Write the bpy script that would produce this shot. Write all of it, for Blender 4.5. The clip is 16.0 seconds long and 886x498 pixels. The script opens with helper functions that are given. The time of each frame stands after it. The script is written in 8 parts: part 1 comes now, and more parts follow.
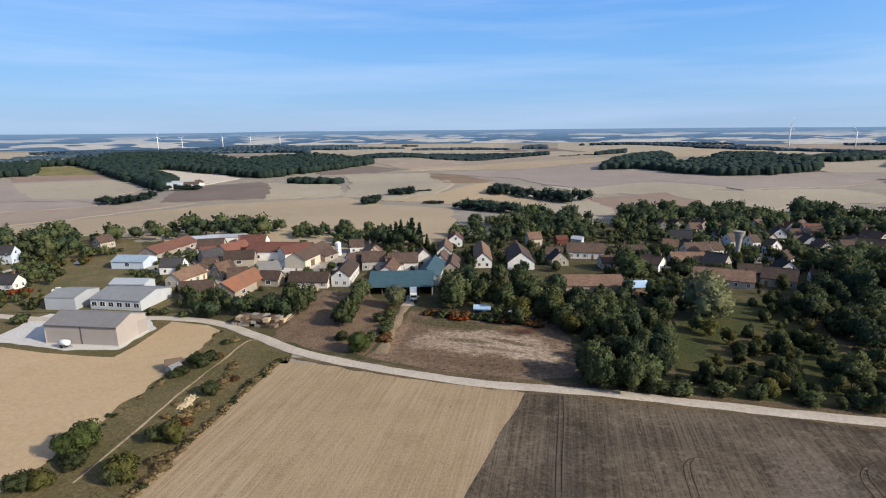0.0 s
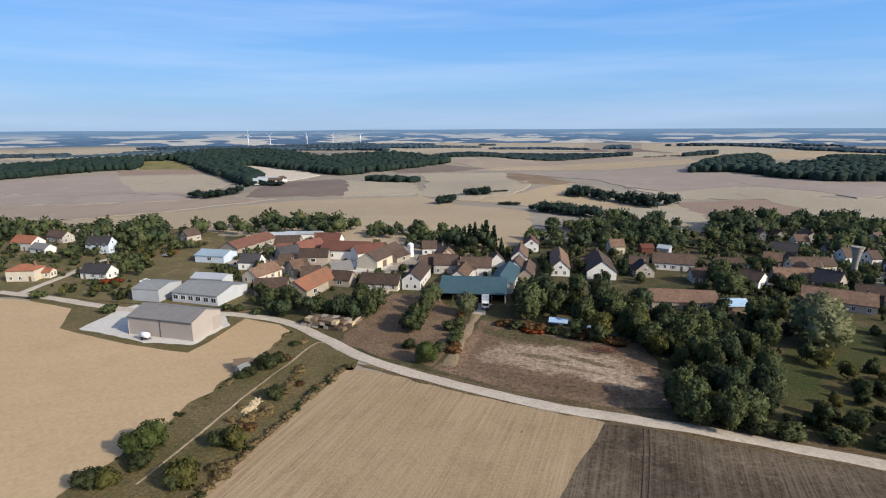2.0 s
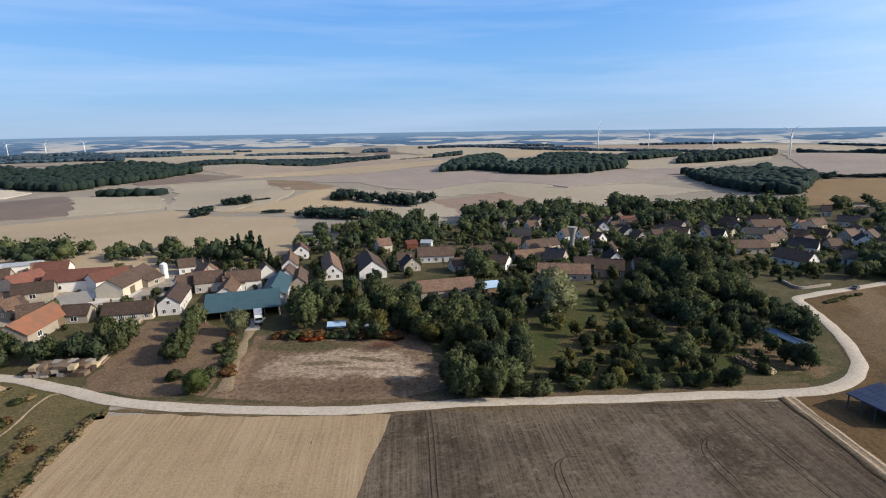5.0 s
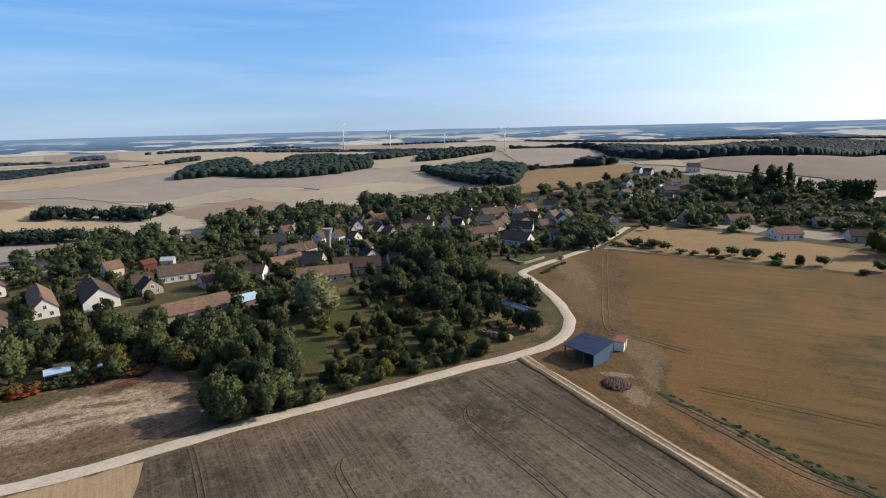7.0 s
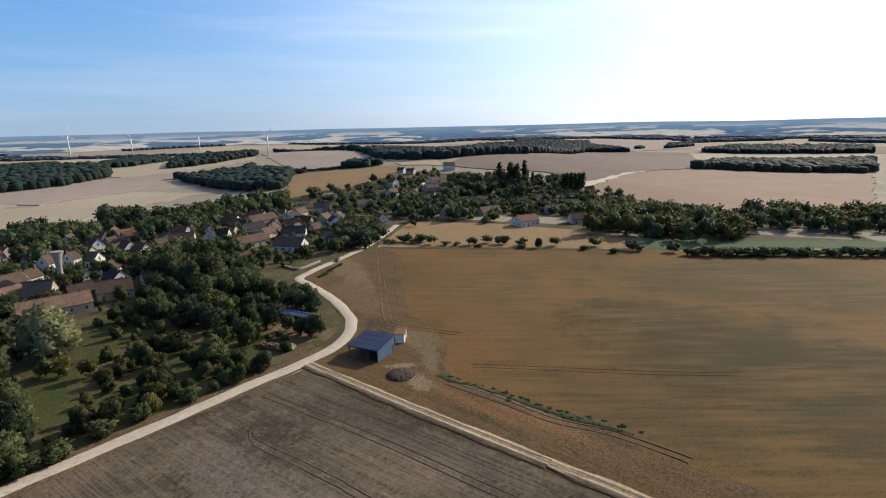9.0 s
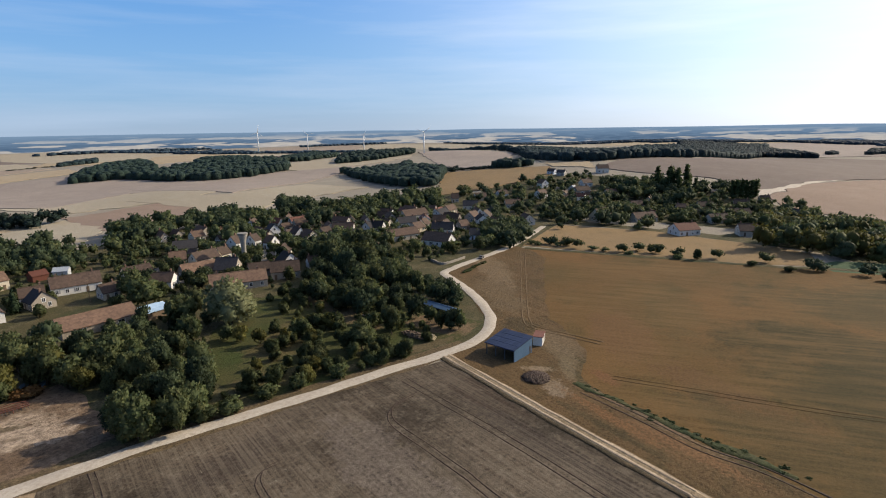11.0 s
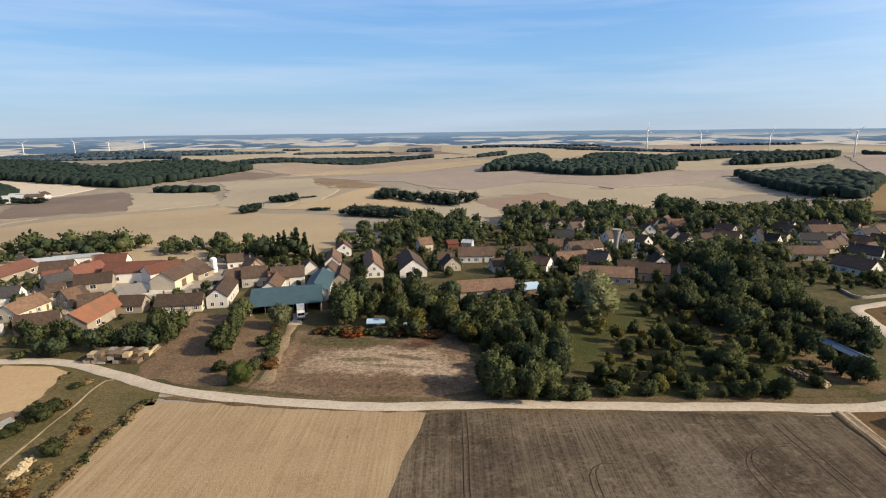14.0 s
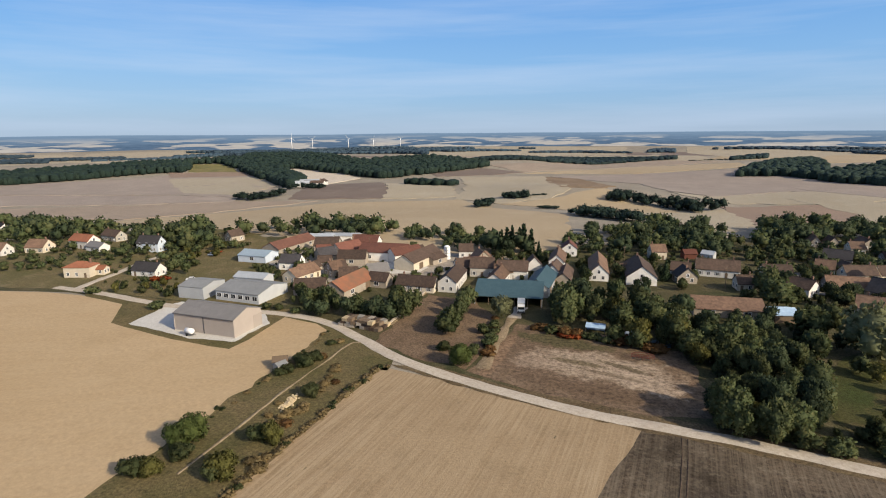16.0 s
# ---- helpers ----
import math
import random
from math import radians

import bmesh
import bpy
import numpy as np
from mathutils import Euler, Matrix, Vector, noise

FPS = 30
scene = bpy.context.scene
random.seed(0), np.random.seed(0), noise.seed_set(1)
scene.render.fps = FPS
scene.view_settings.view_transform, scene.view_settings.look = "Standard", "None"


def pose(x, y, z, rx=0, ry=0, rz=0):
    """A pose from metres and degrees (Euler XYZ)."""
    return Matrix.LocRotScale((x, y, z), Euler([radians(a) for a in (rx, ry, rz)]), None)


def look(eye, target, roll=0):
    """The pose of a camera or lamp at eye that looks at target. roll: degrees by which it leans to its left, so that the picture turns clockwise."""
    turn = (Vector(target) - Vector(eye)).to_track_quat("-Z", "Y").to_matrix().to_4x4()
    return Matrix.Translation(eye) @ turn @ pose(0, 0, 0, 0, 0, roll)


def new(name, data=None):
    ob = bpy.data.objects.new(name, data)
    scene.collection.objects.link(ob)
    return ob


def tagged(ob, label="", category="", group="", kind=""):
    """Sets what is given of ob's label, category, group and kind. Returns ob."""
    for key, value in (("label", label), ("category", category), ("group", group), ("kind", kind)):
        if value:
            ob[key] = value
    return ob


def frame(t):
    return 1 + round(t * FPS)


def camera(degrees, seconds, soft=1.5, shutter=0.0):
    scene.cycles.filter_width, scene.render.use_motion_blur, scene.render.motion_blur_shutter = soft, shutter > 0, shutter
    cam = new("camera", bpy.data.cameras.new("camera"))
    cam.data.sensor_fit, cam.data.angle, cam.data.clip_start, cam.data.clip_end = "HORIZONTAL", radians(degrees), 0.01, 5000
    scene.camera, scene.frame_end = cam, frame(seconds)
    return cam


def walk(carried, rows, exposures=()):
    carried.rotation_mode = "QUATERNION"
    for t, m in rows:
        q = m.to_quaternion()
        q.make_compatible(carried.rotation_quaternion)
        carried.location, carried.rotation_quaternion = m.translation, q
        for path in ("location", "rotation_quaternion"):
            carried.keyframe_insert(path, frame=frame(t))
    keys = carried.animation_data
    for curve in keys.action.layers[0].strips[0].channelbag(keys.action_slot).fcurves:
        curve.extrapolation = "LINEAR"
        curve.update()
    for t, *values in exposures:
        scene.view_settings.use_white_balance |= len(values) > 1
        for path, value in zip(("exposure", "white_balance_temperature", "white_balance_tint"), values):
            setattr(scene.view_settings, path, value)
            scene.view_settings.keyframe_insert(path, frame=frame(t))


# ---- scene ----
from mathutils.geometry import delaunay_2d_cdt

# the drone flies in, hovers and pans to the east and back
cam = camera(78.31, 16.0, 1.1)
ROWS = [
    (0, 0.05, -0.02, 59.98, 0.03, -12.57, 0.52),
    (0.5, -0.04, 2.29, 60.12, -0.15, -12.53, 0.49),
    (1, -0.16, 5.08, 60.32, -0.16, -12.38, 0.40),
    (1.5, -0.27, 7.24, 60.41, 4.25, -12.42, 0.32),
    (2, -0.49, 8.75, 60.41, 8.02, -12.65, 0.25),
    (2.5, -0.52, 9.01, 60.41, 7.70, -12.77, 0.29),
    (3, -0.60, 9.04, 60.31, 7.34, -12.84, 0.29),
    (3.5, -0.67, 9.05, 60.16, 2.15, -12.70, 0.34),
    (4, -0.72, 8.97, 60.09, -4.12, -12.53, 0.40),
    (6.5, -0.27, 8.64, 60.55, -35.78, -12.61, 1.31),
    (7, -0.30, 8.69, 60.51, -42.29, -12.69, 1.33),
    (7.5, -0.24, 8.76, 60.50, -48.81, -12.81, 1.38),
    (8, -0.21, 8.81, 60.51, -55.40, -12.93, 1.42),
    (8.5, -0.20, 8.80, 60.45, -61.80, -12.95, 1.35),
    (9, -0.18, 8.75, 60.40, -66.20, -12.95, 1.25),
    (9.31, -0.17, 8.72, 60.35, -67.00, -12.90, 1.20),
    (9.62, -0.15, 8.68, 60.30, -66.20, -12.85, 1.10),
    (10.1, -0.12, 8.60, 60.25, -61.90, -12.75, 0.95),
    (10.5, -0.10, 8.52, 60.20, -56.95, -12.70, 0.86),
    (11, -0.04, 8.49, 60.23, -50.56, -12.63, 0.86),
    (11.5, 0.03, 8.50, 60.29, -44.23, -12.55, 0.89),
    (12, 0.16, 8.51, 60.28, -37.73, -12.48, 0.81),
    (12.5, 0.14, 8.47, 60.33, -31.31, -12.44, 0.72),
    (13, 0.25, 8.44, 60.28, -24.80, -12.42, 0.66),
    (13.5, 0.28, 8.49, 60.30, -18.38, -12.41, 0.66),
    (14, 0.29, 8.38, 60.33, -11.88, -12.36, 0.65),
    (14.5, 0.32, 8.24, 60.38, -5.38, -12.32, 0.61),
    (15, 0.27, 8.45, 60.23, 1.17, -12.32, 0.49),
    (15.5, 0.25, 8.56, 60.17, 7.86, -12.33, 0.42),
    (16, 0.28, 8.62, 60.17, 12.10, -12.27, 0.41),
]
# the clip starts a little bluer and ends warmer
EXPOSURE = [(0.0, 0.28, 5950, 10), (4.0, 0.25, 5950, 10), (6.5, 0.30, 6200, 10), (8.0, 0.25, 6300, 10), (10.5, 0.15, 6350, 10), (12.0, 0.29, 6600, 10), (14.5, 0.39, 7000, 10), (16.0, 0.22, 6550, 10)]
walk(cam, [(t, pose(x, y, z, 90 + pitch, roll, yaw)) for t, x, y, z, yaw, pitch, roll in ROWS], EXPOSURE)

# ---------------------------------------------------------------- world, sun
SUN_AZ, SUN_EL = 116.0, 28.0      # clockwise from +y, above the horizon
SKY = 0.095
world = bpy.data.worlds.new("sky")
scene.world = world
world.use_nodes = True
wn, wl = world.node_tree.nodes, world.node_tree.links
wn.clear()
w_out = wn.new("ShaderNodeOutputWorld")
w_bg = wn.new("ShaderNodeBackground")
w_sky = wn.new("ShaderNodeTexSky")
w_sky.sky_type = "NISHITA"
w_sky.sun_disc = False
w_sky.sun_elevation = radians(SUN_EL)
w_sky.sun_rotation = radians(SUN_AZ)
w_sky.altitude = 250
w_sky.air_density, w_sky.dust_density, w_sky.ozone_density = 1.0, 1.2, 2.0
# thin streaks of high cloud
w_tc = wn.new("ShaderNodeTexCoord")
w_map = wn.new("ShaderNodeMapping")
w_map.inputs["Rotation"].default_value = (0.0, 0.0, 0.5)
w_map.inputs["Scale"].default_value = (1.0, 1.6, 16.0)
w_noise = wn.new("ShaderNodeTexNoise")
w_noise.inputs["Scale"].default_value = 1.6
w_noise.inputs["Detail"].default_value = 6.0
w_noise.inputs["Roughness"].default_value = 0.55
w_ramp = wn.new("ShaderNodeMapRange")
w_ramp.inputs["From Min"].default_value = 0.42
w_ramp.inputs["From Max"].default_value = 0.78
w_ramp.inputs["To Min"].default_value = 0.0
w_ramp.inputs["To Max"].default_value = 0.45
w_mix = wn.new("ShaderNodeMix")
w_mix.data_type = "RGBA"
w_mix.inputs["B"].default_value = (5.4, 6.5, 8.2, 1.0)
wl.new(w_tc.outputs["Generated"], w_map.inputs["Vector"])
wl.new(w_map.outputs["Vector"], w_noise.inputs["Vector"])
wl.new(w_noise.outputs["Fac"], w_ramp.inputs["Value"])
wl.new(w_ramp.outputs["Result"], w_mix.inputs["Factor"])
# pale blue air towards the horizon
w_sep = wn.new("ShaderNodeSeparateXYZ")
wl.new(w_tc.outputs["Generated"], w_sep.inputs["Vector"])
w_grad = wn.new("ShaderNodeValToRGB")
w_grad.color_ramp.elements[0].position, w_grad.color_ramp.elements[0].color = 0.0, (0.36, 0.49, 0.66, 1)
w_grad.color_ramp.elements[1].position, w_grad.color_ramp.elements[1].color = 1.0, (0.02, 0.065, 0.2, 1)
for at, col in ((0.05, (0.26, 0.455, 0.71, 1)), (0.12, (0.195, 0.42, 0.755, 1)), (0.22, (0.12, 0.34, 0.745, 1)), (0.33, (0.065, 0.19, 0.46, 1)), (0.55, (0.03, 0.095, 0.28, 1))):
    w_grad.color_ramp.elements.new(at).color = col
wl.new(w_sep.outputs["Z"], w_grad.inputs["Fac"])
w_lift = wn.new("ShaderNodeVectorMath")
w_lift.operation = "SCALE"
w_lift.inputs["Scale"].default_value = 1 / SKY
wl.new(w_grad.outputs["Color"], w_lift.inputs[0])
w_air = wn.new("ShaderNodeMix")
w_air.data_type = "RGBA"
w_air.inputs["Factor"].default_value = 0.8
wl.new(w_sky.outputs["Color"], w_air.inputs["A"])
wl.new(w_lift.outputs["Vector"], w_air.inputs["B"])
wl.new(w_air.outputs["Result"], w_mix.inputs["A"])
# the wide bright glow round the sun
w_dot = wn.new("ShaderNodeVectorMath")
w_dot.operation = "DOT_PRODUCT"
w_dot.inputs[1].default_value = (math.sin(radians(SUN_AZ)) * math.cos(radians(SUN_EL)), math.cos(radians(SUN_AZ)) * math.cos(radians(SUN_EL)), math.sin(radians(SUN_EL)))
wl.new(w_tc.outputs["Generated"], w_dot.inputs[0])
w_max = wn.new("ShaderNodeMath")
w_max.operation = "MAXIMUM"
w_max.inputs[1].default_value = 0.0
wl.new(w_dot.outputs["Value"], w_max.inputs[0])
w_pow = wn.new("ShaderNodeMath")
w_pow.operation = "POWER"
w_pow.inputs[1].default_value = 2.6
wl.new(w_max.outputs[0], w_pow.inputs[0])
w_glow = wn.new("ShaderNodeVectorMath")
w_glow.operation = "SCALE"
w_glow.inputs[0].default_value = (0.95 / SKY, 0.88 / SKY, 0.78 / SKY)
wl.new(w_pow.outputs[0], w_glow.inputs["Scale"])
w_sum = wn.new("ShaderNodeVectorMath")
w_sum.operation = "ADD"
wl.new(w_mix.outputs["Result"], w_sum.inputs[0])
wl.new(w_glow.outputs["Vector"], w_sum.inputs[1])
wl.new(w_sum.outputs["Vector"], w_bg.inputs["Color"])
w_bg.inputs["Strength"].default_value = SKY
wl.new(w_bg.outputs["Background"], w_out.inputs["Surface"])

sun_lamp = bpy.data.lights.new("sun", "SUN")
sun_lamp.energy, sun_lamp.angle, sun_lamp.color = 4.95, radians(0.6), (1.0, 0.85, 0.64)
sun_ob = new("sun", sun_lamp)
sa, se = radians(SUN_AZ), radians(SUN_EL)
sun_ob.matrix_world = look((math.sin(sa) * math.cos(se) * 900, math.cos(sa) * math.cos(se) * 900, math.sin(se) * 900), (0, 0, 0))


# ---------------------------------------------------------------- the lie of the land
def ease(a):
    a = min(1.0, max(0.0, a))
    return a * a * (3 - 2 * a)


def height(x, y):
    """Height of the ground: a flat village shelf, a shallow valley behind it, rolling hills and ridges, rising far country."""
    d = math.hypot(x, y - 9)
    z = -11 * ease((d - 330) / 230)
    z += 30 * math.exp(-((x - 680) / 330) ** 2 - ((y - 250) / 260) ** 2) * ease((d - 380) / 150)
    if d < 470:
        return z
    az = math.degrees(math.atan2(x, y - 9))
    on = ease((d - 470) / 70)
    # the wooded ridge, the near brow with its copses, the long slope under the big wood, its crest to the east
    z += 17 * math.exp(-((d - 1190 - 60 * math.sin(az / 9)) / 190) ** 2) * ease((az + 62) / 10) * ease((4 - az) / 9)
    z += on * 12 * math.exp(-((d - 600) / 85) ** 2 - ((az - 1) / 8.5) ** 2)
    z += on * 5 * math.exp(-((d - 660) / 90) ** 2 - ((az + 22) / 16) ** 2)
    z += on * 14 * math.exp(-((d - 1010) / 190) ** 2 - ((az - 27) / 14) ** 2)
    z += on * 6 * math.exp(-((d - 640) / 80) ** 2 - ((az - 27) / 9) ** 2)
    z += on * 20 * math.exp(-((d - 1150) / 230) ** 2 - ((az - 53) / 17) ** 2)
    far = ease((d - 1500) / 900)
    z += 6 * far
    w = ease((d - 700) / 600)
    z += w * 4.2 * math.sin(x / 190 + 1.3 * math.sin(y / 260)) * math.cos(y / 230 + 0.6)
    z += far * 5 * math.sin(x / 320 + y / 510) * math.cos(y / 240 - x / 700 + 1.0)
    return z


def inside(x, y, poly):
    hit, n = False, len(poly)
    for i in range(n):
        (x1, y1), (x2, y2) = poly[i], poly[i - 1]
        if (y1 > y) != (y2 > y) and x < (x2 - x1) * (y - y1) / (y2 - y1) + x1:
            hit = not hit
    return hit


# ---------------------------------------------------------------- materials
MATS = {}


def nodes_of(name):
    m = bpy.data.materials.new(name)
    m.use_nodes = True
    MATS[name] = m
    return m, m.node_tree.nodes, m.node_tree.links, m.node_tree.nodes["Principled BSDF"]


def noise_node(n, l, scale, detail, src, rough=0.6):
    t = n.new("ShaderNodeTexNoise")
    t.inputs["Scale"].default_value, t.inputs["Detail"].default_value, t.inputs["Roughness"].default_value = scale, detail, rough
    l.new(src, t.inputs["Vector"])
    return t.outputs["Fac"]


def mix_node(n, l, fac, a, b, kind="MIX"):
    t = n.new("ShaderNodeMix")
    t.data_type, t.blend_type = "RGBA", kind
    for v, key in ((fac, "Factor"), (a, "A"), (b, "B")):
        if isinstance(v, (int, float)):
            t.inputs[key].default_value = v
        elif isinstance(v, tuple):
            t.inputs[key].default_value = (*v, 1.0)
        else:
            l.new(v, t.inputs[key])
    return t.outputs["Result"]


def span(n, l, src, lo, hi, to_lo=0.0, to_hi=1.0):
    t = n.new("ShaderNodeMapRange")
    t.inputs["From Min"].default_value, t.inputs["From Max"].default_value = lo, hi
    t.inputs["To Min"].default_value, t.inputs["To Max"].default_value = to_lo, to_hi
    l.new(src, t.inputs["Value"])
    return t.outputs["Result"]


def place_of(n, l, angle=0.0, stretch=(1, 1, 1)):
    pos = n.new("ShaderNodeNewGeometry").outputs["Position"]
    r = n.new("ShaderNodeMapping")
    r.inputs["Rotation"].default_value = (0, 0, radians(-angle))
    l.new(pos, r.inputs["Vector"])
    s = n.new("ShaderNodeMapping")
    s.inputs["Scale"].default_value = stretch
    l.new(r.outputs["Vector"], s.inputs["Vector"])
    return s.outputs["Vector"]


def land(name, a, b, c, big=0.02, mid=0.25, rows=None, row_colour=None, rough=0.95, bump=0.4, grain=0.6, grit=1.6, specks=None, patches=()):
    """A field or ground surface: patches a to b, stains of c, fine grain, and rows along an angle with a spacing."""
    m, n, l, p = nodes_of(name)
    pos = place_of(n, l)
    f1 = span(n, l, noise_node(n, l, big, 5, pos), 0.35, 0.65)
    col = mix_node(n, l, f1, a, b)
    f2 = span(n, l, noise_node(n, l, mid, 6, pos, 0.7), 0.5, 0.78)
    col = mix_node(n, l, f2, col, c)
    for x, y, turn, rx, ry, tint, amount in patches:
        off = n.new("ShaderNodeVectorMath")
        off.operation = "SUBTRACT"
        off.inputs[1].default_value = (x, y, 0)
        l.new(pos, off.inputs[0])
        wob = n.new("ShaderNodeTexNoise")
        wob.inputs["Scale"].default_value, wob.inputs["Detail"].default_value, wob.inputs["Roughness"].default_value = 1.6 / min(rx, ry), 6, 0.72
        l.new(pos, wob.inputs["Vector"])
        wob2 = n.new("ShaderNodeVectorMath")
        wob2.operation = "MULTIPLY_ADD"
        wob2.inputs[1].default_value = (rx * 2.4, ry * 2.4, 0)
        wob2.inputs[2].default_value = (-rx * 1.2, -ry * 1.2, 0)
        l.new(wob.outputs["Color"], wob2.inputs[0])
        turned = n.new("ShaderNodeMapping")
        turned.inputs["Rotation"].default_value = (0, 0, radians(-turn))
        l.new(off.outputs["Vector"], turned.inputs["Vector"])
        both = n.new("ShaderNodeVectorMath")
        both.operation = "ADD"
        l.new(turned.outputs["Vector"], both.inputs[0]), l.new(wob2.outputs["Vector"], both.inputs[1])
        flat = n.new("ShaderNodeVectorMath")
        flat.operation = "MULTIPLY"
        flat.inputs[1].default_value = (1 / rx, 1 / ry, 0)
        l.new(both.outputs["Vector"], flat.inputs[0])
        far = n.new("ShaderNodeVectorMath")
        far.operation = "LENGTH"
        l.new(flat.outputs["Vector"], far.inputs[0])
        col = mix_node(n, l, span(n, l, far.outputs["Value"], 0.75, 1.1, amount, 0.0), col, tint)
    fine = noise_node(n, l, grit, 5, pos, 0.8)
    col = mix_node(n, l, grain, col, mix_node(n, l, span(n, l, fine, 0.36, 0.64), (0.45, 0.45, 0.45), (1.6, 1.6, 1.6)), "MULTIPLY")
    if rows:
        angle, gap, amount = rows
        lane = place_of(n, l, angle, (0.035, 1 / gap, 1))
        r1 = span(n, l, noise_node(n, l, 1.0, 4, lane, 0.75), 0.42, 0.6)
        brk = span(n, l, noise_node(n, l, 0.03, 4, pos), 0.34, 0.6, 0.08, 1.0)
        k = n.new("ShaderNodeMath")
        k.operation = "MULTIPLY"
        l.new(r1, k.inputs[0]), l.new(brk, k.inputs[1])
        k2 = n.new("ShaderNodeMath")
        k2.operation = "MULTIPLY"
        l.new(k.outputs[0], k2.inputs[0])
        k2.inputs[1].default_value = amount
        col = mix_node(n, l, k2.outputs[0], col, row_colour)
        wide = place_of(n, l, angle, (0.004, 1 / (gap * 6), 1))
        col = mix_node(n, l, span(n, l, noise_node(n, l, 1.0, 2, wide), 0.5, 0.7, 0, 0.3 * amount), col, row_colour)
    if specks:
        angle, amount, tint = specks
        sp = place_of(n, l, angle, (0.35, 1.3, 1))
        dots = span(n, l, noise_node(n, l, 1.0, 3, sp, 0.6), 0.66, 0.72)
        where = span(n, l, noise_node(n, l, 0.035, 2, pos), 0.5, 0.62, 0, amount)
        k3 = n.new("ShaderNodeMath")
        k3.operation = "MULTIPLY"
        l.new(dots, k3.inputs[0]), l.new(where, k3.inputs[1])
        col = mix_node(n, l, k3.outputs[0], col, tint)
    l.new(col, p.inputs["Base Color"])
    p.inputs["Roughness"].default_value = rough
    p.inputs["Specular IOR Level"].default_value = 0.15
    bp = n.new("ShaderNodeBump")
    bp.inputs["Strength"].default_value, bp.inputs["Distance"].default_value = bump, 0.25
    l.new(noise_node(n, l, 3.0, 4, pos, 0.75), bp.inputs["Height"])
    l.new(bp.outputs["Normal"], p.inputs["Normal"])
    return m


def plain(name, a, b, scale=1.5, rough=0.8, metal=0.0, vary=0.15, bump=0.15, ribs=None, spec=0.3):
    """Walls, roofs, sheet metal, timber: two tones, grain, and a shift from one object to the next."""
    m, n, l, p = nodes_of(name)
    tc = n.new("ShaderNodeTexCoord").outputs["Object"]
    col = mix_node(n, l, span(n, l, noise_node(n, l, scale, 5, tc, 0.7), 0.35, 0.68), a, b)
    col = mix_node(n, l, span(n, l, noise_node(n, l, scale * 0.18, 3, tc), 0.45, 0.75, 0, 0.5), col, tuple(v * 0.7 for v in a))
    rnd = n.new("ShaderNodeObjectInfo").outputs["Random"]
    g = span(n, l, rnd, 0, 1, 1 - vary, 1 + vary)
    sc = n.new("ShaderNodeVectorMath")
    sc.operation = "SCALE"
    l.new(col, sc.inputs[0]), l.new(g, sc.inputs["Scale"])
    l.new(sc.outputs["Vector"], p.inputs["Base Color"])
    p.inputs["Roughness"].default_value, p.inputs["Metallic"].default_value = rough, metal
    p.inputs["Specular IOR Level"].default_value = spec
    h = noise_node(n, l, scale * 6, 3, tc)
    if ribs:
        wv = n.new("ShaderNodeTexWave")
        wv.bands_direction = ribs[0]
        wv.inputs["Scale"].default_value = ribs[1]
        l.new(tc, wv.inputs["Vector"])
        h = wv.outputs["Fac"]
        dark = mix_node(n, l, span(n, l, h, 0, 0.35, 0.35, 0), sc.outputs["Vector"], tuple(v * 0.55 for v in a))
        l.new(dark, p.inputs["Base Color"])
    bp = n.new("ShaderNodeBump")
    bp.inputs["Strength"].default_value, bp.inputs["Distance"].default_value = bump, 0.05
    l.new(h, bp.inputs["Height"])
    l.new(bp.outputs["Normal"], p.inputs["Normal"])
    return m


